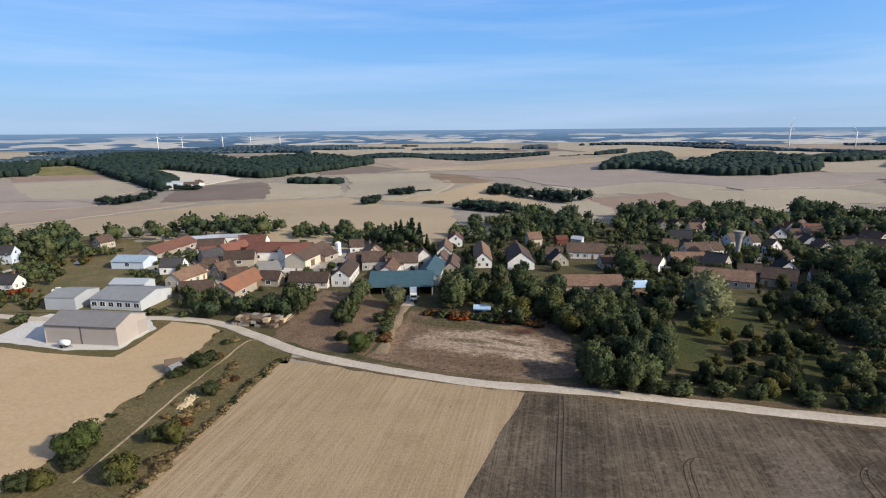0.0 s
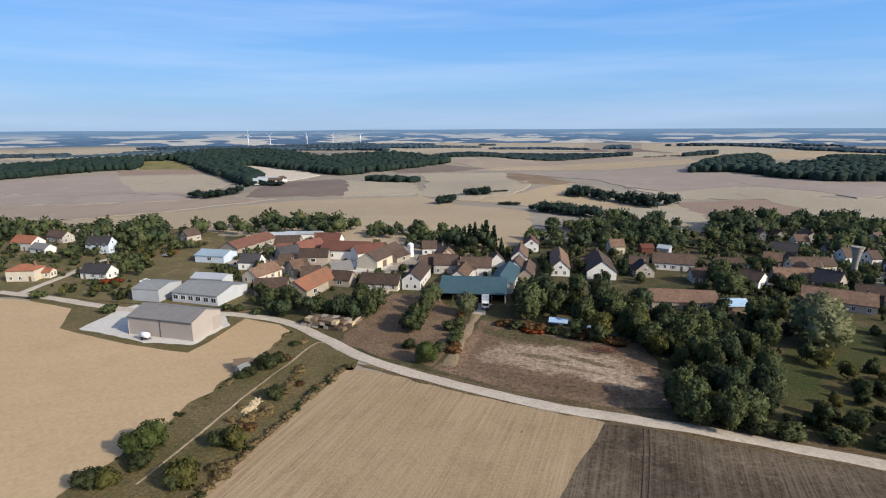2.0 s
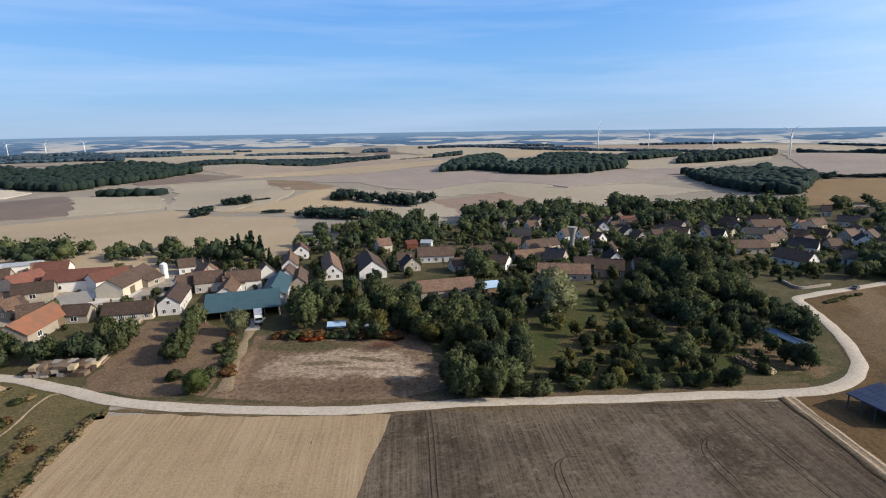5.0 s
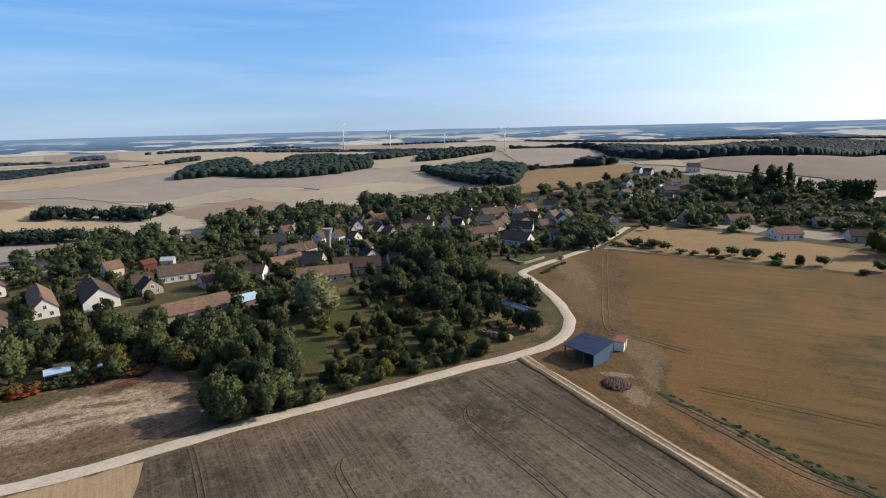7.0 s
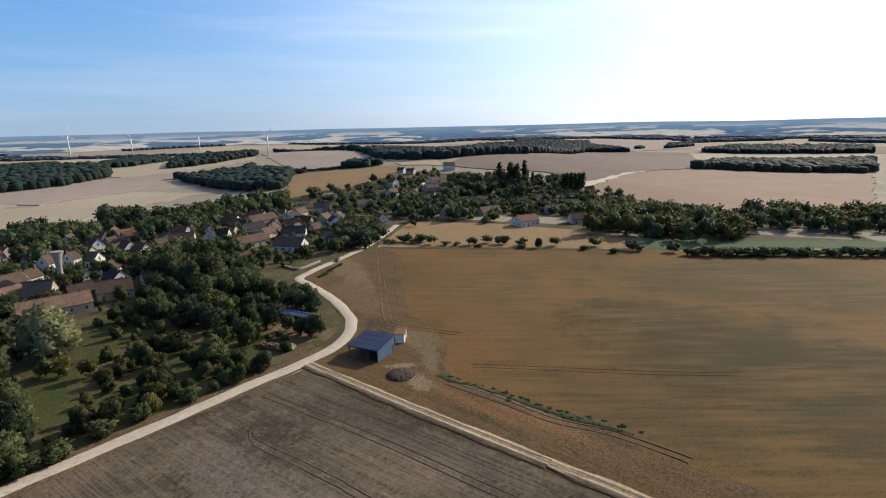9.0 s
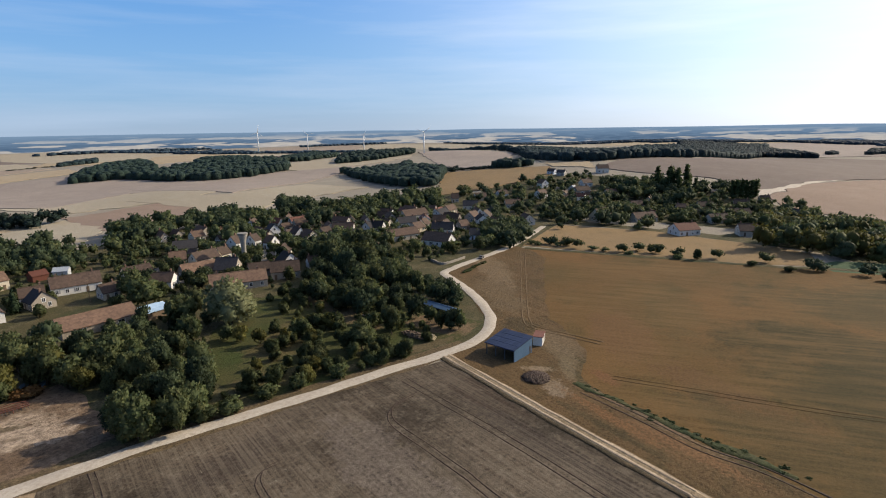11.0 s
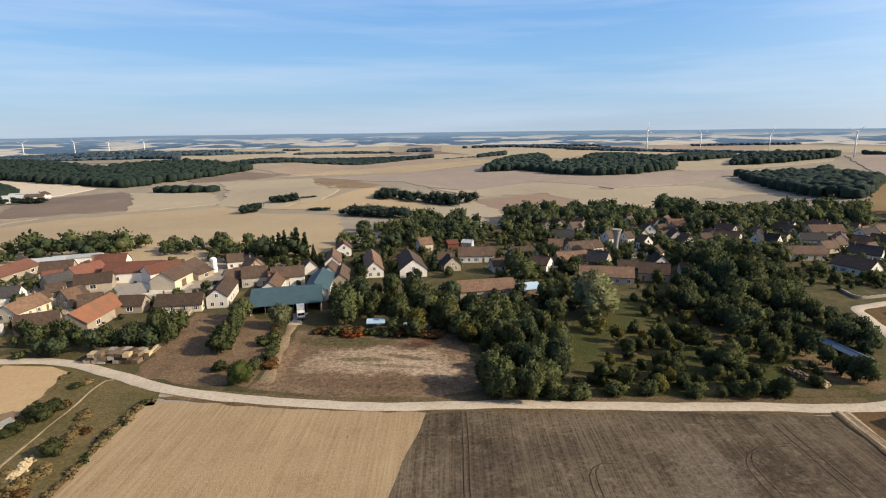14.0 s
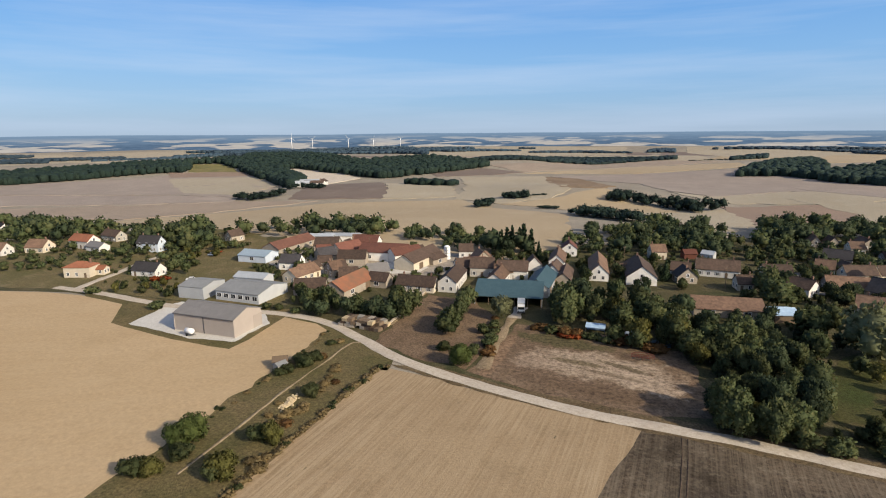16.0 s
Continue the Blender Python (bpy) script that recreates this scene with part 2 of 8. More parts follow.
def foliage(name, a, b, tip, thin=0.38, knobs=0.0):
    """Leaves: hue from tree to tree, from clump to clump and in broad patches, with a little light through them."""
    m, n, l, p = nodes_of(name)
    rnd = n.new("ShaderNodeObjectInfo").outputs["Random"]
    geo = n.new("ShaderNodeNewGeometry")
    col = mix_node(n, l, rnd, a, b)
    pos = geo.outputs["Position"]
    col = mix_node(n, l, span(n, l, noise_node(n, l, 0.11, 3, pos), 0.42, 0.7, 0, 0.75), col, b)
    col = mix_node(n, l, span(n, l, geo.outputs["Random Per Island"], 0.55, 1.0, 0, 0.7), col, tip)
    col = mix_node(n, l, span(n, l, noise_node(n, l, 0.9, 3, pos), 0.3, 0.7, 0.0, 0.6), col, tuple(v * 0.5 for v in a))
    hop = n.new("ShaderNodeMath")
    hop.operation = "MULTIPLY"
    hop.inputs[1].default_value = 7.31
    l.new(rnd, hop.inputs[0])
    rest = n.new("ShaderNodeMath")
    rest.operation = "FRACT"
    l.new(hop.outputs[0], rest.inputs[0])
    tone = n.new("ShaderNodeVectorMath")
    tone.operation = "SCALE"
    l.new(col, tone.inputs[0]), l.new(span(n, l, rest.outputs[0], 0, 1, 0.72, 1.3), tone.inputs["Scale"])
    col = tone.outputs["Vector"]
    l.new(col, p.inputs["Base Color"])
    p.inputs["Roughness"].default_value = 0.75
    if knobs:
        bp = n.new("ShaderNodeBump")
        bp.inputs["Strength"].default_value, bp.inputs["Distance"].default_value = 1.0, knobs
        l.new(noise_node(n, l, 0.75, 5, pos, 0.7), bp.inputs["Height"])
        l.new(bp.outputs["Normal"], p.inputs["Normal"])
    p.inputs["Specular IOR Level"].default_value = 0.15
    tr = n.new("ShaderNodeBsdfTranslucent")
    l.new(col, tr.inputs["Color"])
    ms = n.new("ShaderNodeMixShader")
    ms.inputs[0].default_value = thin
    l.new(p.outputs["BSDF"], ms.inputs[1]), l.new(tr.outputs["BSDF"], ms.inputs[2])
    l.new(ms.outputs["Shader"], n["Material Output"].inputs["Surface"])
    return m


def glassy(name, colour, rough=0.12):
    m, n, l, p = nodes_of(name)
    tc = n.new("ShaderNodeTexCoord").outputs["Object"]
    l.new(mix_node(n, l, noise_node(n, l, 1.3, 2, tc), colour, tuple(v * 0.5 for v in colour)), p.inputs["Base Color"])
    p.inputs["Roughness"].default_value, p.inputs["Specular IOR Level"].default_value = rough, 0.6
    return m


# land
# plain_country leans grey-blue, with distance haze mixed into its colour
land("plain_country", (0.2662, 0.2341, 0.1826), (0.213, 0.1874, 0.1489), (0.315, 0.2826, 0.2244), big=0.0042, mid=0.02, bump=0.1)
land("stubble_straw", (0.2939, 0.215, 0.1283), (0.2503, 0.177, 0.1026), (0.2027, 0.145, 0.08342), big=0.022, mid=0.14, rows=(77.5, 0.75, 0.65), row_colour=(0.3977, 0.307, 0.195), grain=0.32, specks=(77.5, 0.9, (0.07954, 0.0697, 0.04346)))
land("stubble_pale", (0.41, 0.302, 0.18), (0.373, 0.27, 0.153), (0.342, 0.248, 0.14), big=0.016, mid=0.05, rows=(18, 2.5, 0.3), row_colour=(0.45, 0.347, 0.216), grain=0.22, grit=0.9)
land("dark_soil", (0.0324, 0.02434, 0.01588), (0.09, 0.06739, 0.04586), (0.144, 0.1179, 0.08467), big=0.03, mid=0.3, rows=(77.5, 0.55, 0.5), row_colour=(0.189, 0.1553, 0.1111), grain=1.0, grit=1.1, specks=(77.5, 0.9, (0.198, 0.1685, 0.1235)),
     patches=((94, 76, 80, 16, 5, (0.0405, 0.027, 0.018), 0.75), (84, 52, 77, 26, 3.5, (0.0378, 0.0279, 0.0216), 0.7), (40, 96, 10, 20, 5, (0.045, 0.0333, 0.0252), 0.6), (60, 70, 77, 26, 7, (0.135, 0.1098, 0.09), 0.5), (15, 60, 77, 40, 5, (0.045, 0.0342, 0.027), 0.55)))
# first two patches: olive grass, its colour darkened for the view against the sun
land("meadow_tan", (0.1303, 0.0694, 0.02302), (0.07876, 0.05258, 0.0167), (0.05001, 0.04259, 0.01264), big=0.012, mid=0.035, rows=(112, 3.0, 0.6), row_colour=(0.1562, 0.09467, 0.03612), grain=0.55,
     patches=((150, -12, 60, 56, 38, (0.038, 0.033, 0.012), 0.85), (225, -14, 100, 56, 30, (0.046, 0.039, 0.0145), 0.75), (150, 64, 30, 22, 9, (0.115, 0.062, 0.026), 0.7), (126, 30, 65, 22, 7, (0.1, 0.055, 0.024), 0.6), (112, 14, 70, 30, 10, (0.052, 0.042, 0.0165), 0.7), (119, 56.5, 60, 5, 2, (0.14, 0.066, 0.03), 0.7), (180, 60, 20, 30, 9, (0.07, 0.054, 0.02), 0.5)))
land("meadow_gold", (0.23, 0.155, 0.0749), (0.196, 0.133, 0.0662), (0.155, 0.115, 0.0576), big=0.015, mid=0.06, rows=(95, 3.0, 0.3), row_colour=(0.259, 0.184, 0.0976))
land("dry_lawn", (0.135, 0.105, 0.05), (0.095, 0.088, 0.036), (0.21, 0.16, 0.092), big=0.05, mid=0.12, bump=0.8, grain=0.8)
land("dry_grass", (0.07826, 0.0656, 0.03167), (0.04698, 0.04976, 0.02092), (0.1462, 0.1187, 0.07012), big=0.06, mid=0.13, bump=0.8, grain=0.8)
land("green_grass", (0.08874, 0.0783, 0.03132), (0.1409, 0.1064, 0.0522), (0.05844, 0.05844, 0.02088), big=0.06, mid=0.22, bump=0.8, grain=0.8)
land("orchard_green", (0.042, 0.054, 0.015), (0.068, 0.062, 0.023), (0.03, 0.04, 0.012), big=0.06, mid=0.2, bump=0.8, grain=0.7,
     patches=((124, 112, 100, 14, 7, (0.155, 0.105, 0.063), 0.85), (112, 140, 80, 16, 6, (0.12, 0.085, 0.047), 0.75), (85, 140, 30, 18, 8, (0.1, 0.077, 0.035), 0.7), (100, 106, 165, 20, 3, (0.12, 0.087, 0.05), 0.7), (118, 165, 60, 14, 8, (0.11, 0.08, 0.045), 0.7), (70, 120, 160, 14, 6, (0.09, 0.07, 0.034), 0.6)))
land("lush_grass", (0.0315, 0.0434, 0.0182), (0.0595, 0.0595, 0.0245), (0.07, 0.0595, 0.028), big=0.12, mid=0.4, bump=0.6, grain=0.8)
land("yard_earth", (0.13, 0.088, 0.056), (0.175, 0.122, 0.08), (0.08, 0.06, 0.034), big=0.07, mid=0.4, bump=0.8, grain=0.95, grit=0.8,
     patches=((12, 145, 165, 19, 9, (0.3, 0.232, 0.165), 0.9), (22, 138, 140, 10, 5, (0.33, 0.257, 0.186), 0.8), (-4, 146, 160, 7, 6, (0.28, 0.21, 0.15), 0.6), (6, 147, 165, 8, 1.6, (0.11, 0.085, 0.045), 0.8), (18, 146, 150, 7, 1.3, (0.09, 0.07, 0.038), 0.8), (2, 161, 165, 16, 4.5, (0.075, 0.066, 0.03), 0.9), (-14, 150, 80, 18, 2, (0.2, 0.13, 0.08), 0.8), (10, 131, 165, 22, 3.5, (0.105, 0.07, 0.043), 0.7), (14, 141, 160, 9, 1.0, (0.13, 0.095, 0.06), 0.7)))
land("yard_gravel", (0.324, 0.2898, 0.2408), (0.2565, 0.2236, 0.182), (0.162, 0.138, 0.098), big=0.08, mid=0.3, bump=0.4, grain=0.6)
land("strip_green", (0.05, 0.085, 0.045), (0.062, 0.097, 0.05), (0.045, 0.07, 0.036), big=0.03, mid=0.2, bump=0.5, grain=0.5)
land("hill_field", (0.1771, 0.1404, 0.1162), (0.1483, 0.1169, 0.09689), (0.2018, 0.1629, 0.1353), big=0.006, mid=0.025, rows=(35, 10, 0.5), row_colour=(0.1276, 0.1003, 0.08415), bump=0.1, grain=0.4)
land("tilled_earth", (0.123, 0.082, 0.0517), (0.172, 0.119, 0.0754), (0.0738, 0.0558, 0.0312), big=0.06, mid=0.28, bump=0.8, grain=0.8)
land("grey_field", (0.2714, 0.2168, 0.1657), (0.2277, 0.1841, 0.1466), (0.3067, 0.2538, 0.1954), big=0.006, mid=0.03, rows=(12, 9, 0.3), row_colour=(0.3334, 0.2762, 0.2145), bump=0.1)
land("brown_field", (0.2108, 0.155, 0.1193), (0.2513, 0.183, 0.1354), (0.1792, 0.1327, 0.1037), big=0.006, mid=0.03, rows=(20, 9, 0.3), row_colour=(0.2688, 0.2108, 0.1657), bump=0.1)
# cream, gold and mauve greyed towards blue, standing in for haze over distance
land("cream_field", (0.3348, 0.2919, 0.22), (0.3013, 0.2603, 0.1919), (0.3599, 0.3232, 0.2482), big=0.006, mid=0.03, rows=(78, 8, 0.4), row_colour=(0.2955, 0.2433, 0.1573), bump=0.1)
land("gold_field", (0.3478, 0.2784, 0.1846), (0.3074, 0.2422, 0.1558), (0.373, 0.3081, 0.2135), big=0.006, mid=0.03, rows=(10, 8, 0.35), row_colour=(0.3145, 0.2401, 0.1466), bump=0.1)
land("mauve_field", (0.2719, 0.2256, 0.1894), (0.2338, 0.1956, 0.1681), (0.3101, 0.2627, 0.2181), big=0.006, mid=0.03, rows=(14, 9, 0.35), row_colour=(0.3244, 0.2758, 0.2288), bump=0.1)
land("tan_field", (0.248, 0.1789, 0.1316), (0.218, 0.1554, 0.1133), (0.2736, 0.2051, 0.1569), big=0.008, mid=0.03, rows=(100, 8, 0.4), row_colour=(0.2864, 0.2182, 0.167), bump=0.1)
land("chalk_field", (0.50, 0.44, 0.36), (0.45, 0.39, 0.31), (0.54, 0.48, 0.40), big=0.006, mid=0.03, rows=(30, 8, 0.3), row_colour=(0.42, 0.36, 0.28), bump=0.1)
land("scrub_brown", (0.171, 0.1187, 0.077), (0.225, 0.1662, 0.11), (0.099, 0.08075, 0.0495), big=0.03, mid=0.1, bump=0.6, grain=0.8)
land("scrub_grass", (0.20, 0.165, 0.07), (0.13, 0.125, 0.05), (0.075, 0.085, 0.035), big=0.03, mid=0.08, bump=0.6, grain=0.8)
land("chalk_track", (0.4524, 0.3984, 0.3252), (0.3936, 0.3444, 0.2808), (0.3144, 0.2604, 0.1968), big=0.12, mid=0.9, bump=0.2, grain=0.25)
land("chalk_pad", (0.508, 0.492, 0.455), (0.467, 0.451, 0.418), (0.41, 0.389, 0.353), big=0.08, mid=0.5, bump=0.2, grain=0.2)
land("verge", (0.0943, 0.0672, 0.0369), (0.139, 0.102, 0.0574), (0.0615, 0.0525, 0.0246), big=0.1, mid=0.5, bump=0.8, grain=0.8)
land("tramline", (0.0615, 0.0435, 0.0312), (0.0779, 0.0574, 0.0426), (0.0492, 0.0369, 0.0279), big=0.1, mid=0.5)
land("track_marks", (0.246, 0.189, 0.123), (0.201, 0.152, 0.0943), (0.139, 0.102, 0.0615), big=0.1, mid=0.5, grain=0.7)
land("trodden", (0.1386, 0.09408, 0.0504), (0.1176, 0.07896, 0.042), (0.084, 0.05712, 0.02856), big=0.1, mid=0.5, grain=0.6)
land("rut_chalk", (0.34, 0.27, 0.19), (0.28, 0.22, 0.15), (0.2, 0.15, 0.1), big=0.1, mid=0.6, grain=0.5)
land("straw_path", (0.30, 0.235, 0.15), (0.25, 0.19, 0.12), (0.15, 0.115, 0.065), big=0.1, mid=0.5, grain=0.6)
land("dark_margin", (0.045, 0.036, 0.022), (0.07, 0.052, 0.03), (0.03, 0.028, 0.016), big=0.1, mid=0.5, grain=0.8, bump=0.8)
land("meadow_rut", (0.085, 0.052, 0.022), (0.07, 0.045, 0.018), (0.06, 0.04, 0.016), big=0.1, mid=0.5, grain=0.5)
land("meadow_rough", (0.108, 0.066, 0.029), (0.078, 0.051, 0.023), (0.045, 0.038, 0.016), big=0.04, mid=0.18, bump=0.8, grain=0.8, rows=(68, 1.4, 0.4), row_colour=(0.165, 0.108, 0.05),
     patches=((122, 66, 40, 9, 4, (0.05, 0.046, 0.021), 0.5), (126, 72, 50, 10, 3, (0.15, 0.115, 0.068), 0.6), (118, 66, 35, 7, 2, (0.16, 0.125, 0.075), 0.6), (111, 50, 70, 12, 2.6, (0.032, 0.0376, 0.0168), 0.75), (105, 30, 72, 16, 2.2, (0.0336, 0.0376, 0.0168), 0.65), (107, 63.5, 50, 5, 3, (0.2, 0.15, 0.1), 0.8), (113.5, 72, 120, 4.5, 1.6, (0.23, 0.175, 0.115), 0.75), (102, 48, 70, 15, 1.6, (0.165, 0.084, 0.036), 0.7), (100, 33, 74, 14, 2, (0.17, 0.092, 0.042), 0.7), (97.5, 46, 74, 16, 1.2, (0.05, 0.04, 0.018), 0.7),
              (132, 76, 60, 11, 5, (0.132, 0.096, 0.056), 0.75), (107, 43, 72, 20, 1.4, (0.16, 0.112, 0.068), 0.7), (190, 138, 45, 32, 7, (0.16, 0.116, 0.068), 0.7), (160, 115, 50, 22, 8, (0.12, 0.0864, 0.048), 0.7), (137, 92, 60, 8, 6, (0.048, 0.0376, 0.0176), 0.7)))
# walls
plain("white_render", (0.6529, 0.6361, 0.6026), (0.5859, 0.5692, 0.5273), 0.8)
plain("cream_render", (0.6, 0.53, 0.42), (0.52, 0.46, 0.36), 0.8)
plain("stone", (0.374, 0.327, 0.264), (0.281, 0.242, 0.196), 3.0, bump=0.6)
plain("grey_render", (0.46, 0.43, 0.38), (0.37, 0.345, 0.3), 1.0)
plain("blue_white", (0.527, 0.595, 0.68), (0.468, 0.535, 0.62), 0.7)
plain("beige_sheet", (0.36, 0.315, 0.28), (0.335, 0.295, 0.262), 0.5, rough=0.55, vary=0.03, ribs=("X", 1.6))
plain("white_sheet", (0.4531, 0.4709, 0.4896), (0.4165, 0.4344, 0.4531), 0.5, rough=0.5, ribs=("X", 1.6))
plain("blue_sheet", (0.085, 0.15, 0.235), (0.07, 0.13, 0.205), 0.5, rough=0.5, ribs=("X", 1.6))
plain("timber", (0.16, 0.115, 0.075), (0.11, 0.08, 0.055), 3.0, bump=0.4)
plain("concrete", (0.47, 0.44, 0.39), (0.36, 0.335, 0.29), 0.7, bump=0.3)
plain("old_concrete", (0.27, 0.25, 0.215), (0.2, 0.185, 0.16), 0.7, bump=0.3)
# roofs
plain("brown_tiles", (0.05, 0.034, 0.0265), (0.105, 0.07, 0.051), 1.1, rough=0.85, vary=0.3, bump=0.5)
plain("old_tiles", (0.1008, 0.06345, 0.0442), (0.196, 0.1215, 0.0806), 0.9, rough=0.85, vary=0.25, bump=0.5)
plain("red_tiles", (0.11, 0.047, 0.034), (0.175, 0.073, 0.05), 1.1, rough=0.8, vary=0.25, bump=0.5)
plain("orange_tiles", (0.2, 0.08, 0.045), (0.28, 0.112, 0.06), 1.1, rough=0.8, vary=0.15, bump=0.5)
plain("rust_tiles", (0.10, 0.048, 0.034), (0.155, 0.072, 0.05), 1.1, rough=0.85, vary=0.15, bump=0.5)
plain("patched_tiles", (0.15, 0.085, 0.052), (0.25, 0.095, 0.05), 0.22, rough=0.85, vary=0.1, bump=0.5)
# old_tiles in a darker colour, for eastern roofs seen against the sun
plain("dusk_tiles", (0.066, 0.043, 0.032), (0.118, 0.076, 0.054), 1.0, rough=0.85, vary=0.3, bump=0.5)
plain("slate", (0.034, 0.032, 0.034), (0.055, 0.052, 0.054), 1.5, rough=0.85, vary=0.35, bump=0.3, spec=0.15)
plain("grey_roof", (0.21, 0.20, 0.19), (0.17, 0.162, 0.155), 0.6, rough=0.55, ribs=("X", 1.4))
plain("fibre_roof", (0.2333, 0.2398, 0.2398), (0.1879, 0.1944, 0.1944), 0.6, rough=0.7, ribs=("X", 1.4))
plain("pale_roof", (0.3808, 0.408, 0.4352), (0.3332, 0.3604, 0.3876), 0.6, rough=0.5, ribs=("X", 1.4))
plain("sky_roof", (0.264, 0.332, 0.391), (0.23, 0.293, 0.348), 0.6, rough=0.6, ribs=("X", 1.4))
plain("teal_roof", (0.036, 0.072, 0.088), (0.05, 0.09, 0.105), 0.5, rough=0.6, ribs=("X", 1.4))
plain("navy_roof", (0.018, 0.03, 0.07), (0.024, 0.038, 0.085), 0.5, rough=0.5, ribs=("X", 0.9), spec=0.25)
# small things
plain("brick", (0.21, 0.125, 0.09), (0.16, 0.1, 0.075), 4.0)
plain("white_paint", (0.80, 0.80, 0.79), (0.74, 0.74, 0.73), 1.0, rough=0.4)
plain("rust_red", (0.128, 0.042, 0.0256), (0.088, 0.036, 0.0256), 2.0)
plain("rubber", (0.02, 0.02, 0.02), (0.03, 0.03, 0.03), 3.0)
plain("bark", (0.10, 0.075, 0.055), (0.065, 0.05, 0.038), 5.0, bump=0.8)
plain("tarpaulin", (0.26, 0.38, 0.52), (0.38, 0.5, 0.62), 0.6, rough=0.5)
plain("straw", (0.47, 0.38, 0.24), (0.37, 0.29, 0.18), 3.0, bump=0.6)
plain("grey_plastic", (0.30, 0.30, 0.30), (0.22, 0.22, 0.225), 1.0, rough=0.5)
plain("dark_metal", (0.09, 0.09, 0.095), (0.06, 0.06, 0.065), 2.0, rough=0.45)
plain("rubble", (0.085, 0.056, 0.038), (0.045, 0.031, 0.023), 2.0, bump=0.8, vary=0.35)
glassy("pane", (0.03, 0.035, 0.045))
glassy("windscreen", (0.02, 0.025, 0.03))
# leaves
foliage("leaf_oak", (0.06896, 0.09498, 0.04107), (0.1084, 0.125, 0.05338), (0.1749, 0.1674, 0.07118))
foliage("leaf_weed", (0.035, 0.062, 0.032), (0.05, 0.075, 0.036), (0.085, 0.10, 0.045))
foliage("leaf_thorn", (0.06825, 0.099, 0.02863), (0.1045, 0.1325, 0.03963), (0.165, 0.1812, 0.0605))
foliage("leaf_dark", (0.03924, 0.06114, 0.03359), (0.06391, 0.08518, 0.04274), (0.09857, 0.1093, 0.05394))
foliage("leaf_pale", (0.1625, 0.1812, 0.0924), (0.2145, 0.225, 0.1176), (0.2925, 0.2812, 0.147))
foliage("leaf_fruit", (0.05072, 0.07125, 0.02948), (0.08259, 0.095, 0.04061), (0.1356, 0.1283, 0.05239))
foliage("leaf_yellow", (0.1009, 0.1045, 0.02904), (0.1369, 0.1292, 0.03872), (0.1878, 0.1672, 0.05808))
foliage("leaf_poplar", (0.03168, 0.05148, 0.02112), (0.0528, 0.07553, 0.02952), (0.08976, 0.1053, 0.03804))
foliage("leaf_conifer", (0.01696, 0.03376, 0.0171), (0.02816, 0.04784, 0.0225), (0.04224, 0.06192, 0.0264), 0.1)
# bluer from near wood to mid to far: haze mixed into the leaf colours
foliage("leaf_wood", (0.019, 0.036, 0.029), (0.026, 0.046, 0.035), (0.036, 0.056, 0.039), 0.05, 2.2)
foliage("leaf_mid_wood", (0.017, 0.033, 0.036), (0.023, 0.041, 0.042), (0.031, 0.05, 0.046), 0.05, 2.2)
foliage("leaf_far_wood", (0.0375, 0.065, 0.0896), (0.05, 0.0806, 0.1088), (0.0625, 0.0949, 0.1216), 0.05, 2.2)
foliage("leaf_red", (0.317, 0.0484, 0.0176), (0.37, 0.088, 0.0264), (0.22, 0.106, 0.0352))
foliage("leaf_rust", (0.15, 0.0748, 0.0308), (0.176, 0.106, 0.044), (0.229, 0.15, 0.0616))
foliage("dry_reed", (0.29, 0.22, 0.106), (0.238, 0.176, 0.0836), (0.352, 0.273, 0.141))


# ---------------------------------------------------------------- mesh helpers
def mesh_of(name, verts, faces, mats, smooth=False, indices=None, normals=None):
    me = bpy.data.meshes.new(name)
    me.from_pydata(verts, [], faces)
    for m in (mats if isinstance(mats, (list, tuple)) else [mats]):
        me.materials.append(MATS[m])
    if indices is not None:
        me.polygons.foreach_set("material_index", indices)
    if smooth or normals:
        me.polygons.foreach_set("use_smooth", [True] * len(me.polygons))
    me.update()
    if normals:
        me.normals_split_custom_set_from_vertices(normals)
    return me


def part(name, me, parent=None, m=None, label=""):
    ob = new(name, me)
    if m is not None:
        ob.matrix_basis = m
    if parent is not None:
        ob.parent = parent
    return tagged(ob, label)


def box(x0, y0, z0, x1, y1, z1, verts=None, faces=None):
    verts, faces = ([], []) if verts is None else (verts, faces)
    k = len(verts)
    verts += [(x0, y0, z0), (x1, y0, z0), (x1, y1, z0), (x0, y1, z0), (x0, y0, z1), (x1, y0, z1), (x1, y1, z1), (x0, y1, z1)]
    faces += [tuple(k + i for i in f) for f in ((0, 3, 2, 1), (4, 5, 6, 7), (0, 1, 5, 4), (1, 2, 6, 5), (2, 3, 7, 6), (3, 0, 4, 7))]
    return verts, faces


def tube(points, radii, sides=7, verts=None, faces=None):
    """A tapered round limb through points."""
    verts, faces = ([], []) if verts is None else (verts, faces)
    k = len(verts)
    for i, (p, r) in enumerate(zip(points, radii)):
        a = Vector(points[min(i + 1, len(points) - 1)]) - Vector(points[max(i - 1, 0)])
        q = a.to_track_quat("Z", "Y")
        for s in range(sides):
            u = 2 * math.pi * s / sides
            verts.append(tuple(Vector(p) + q @ Vector((r * math.cos(u), r * math.sin(u), 0))))
    for i in range(len(points) - 1):
        for s in range(sides):
            a, b = k + i * sides + s, k + i * sides + (s + 1) % sides
            faces.append((a, b, b + sides, a + sides))
    faces.append(tuple(k + s for s in reversed(range(sides))))
    faces.append(tuple(k + (len(points) - 1) * sides + s for s in range(sides)))
    return verts, faces


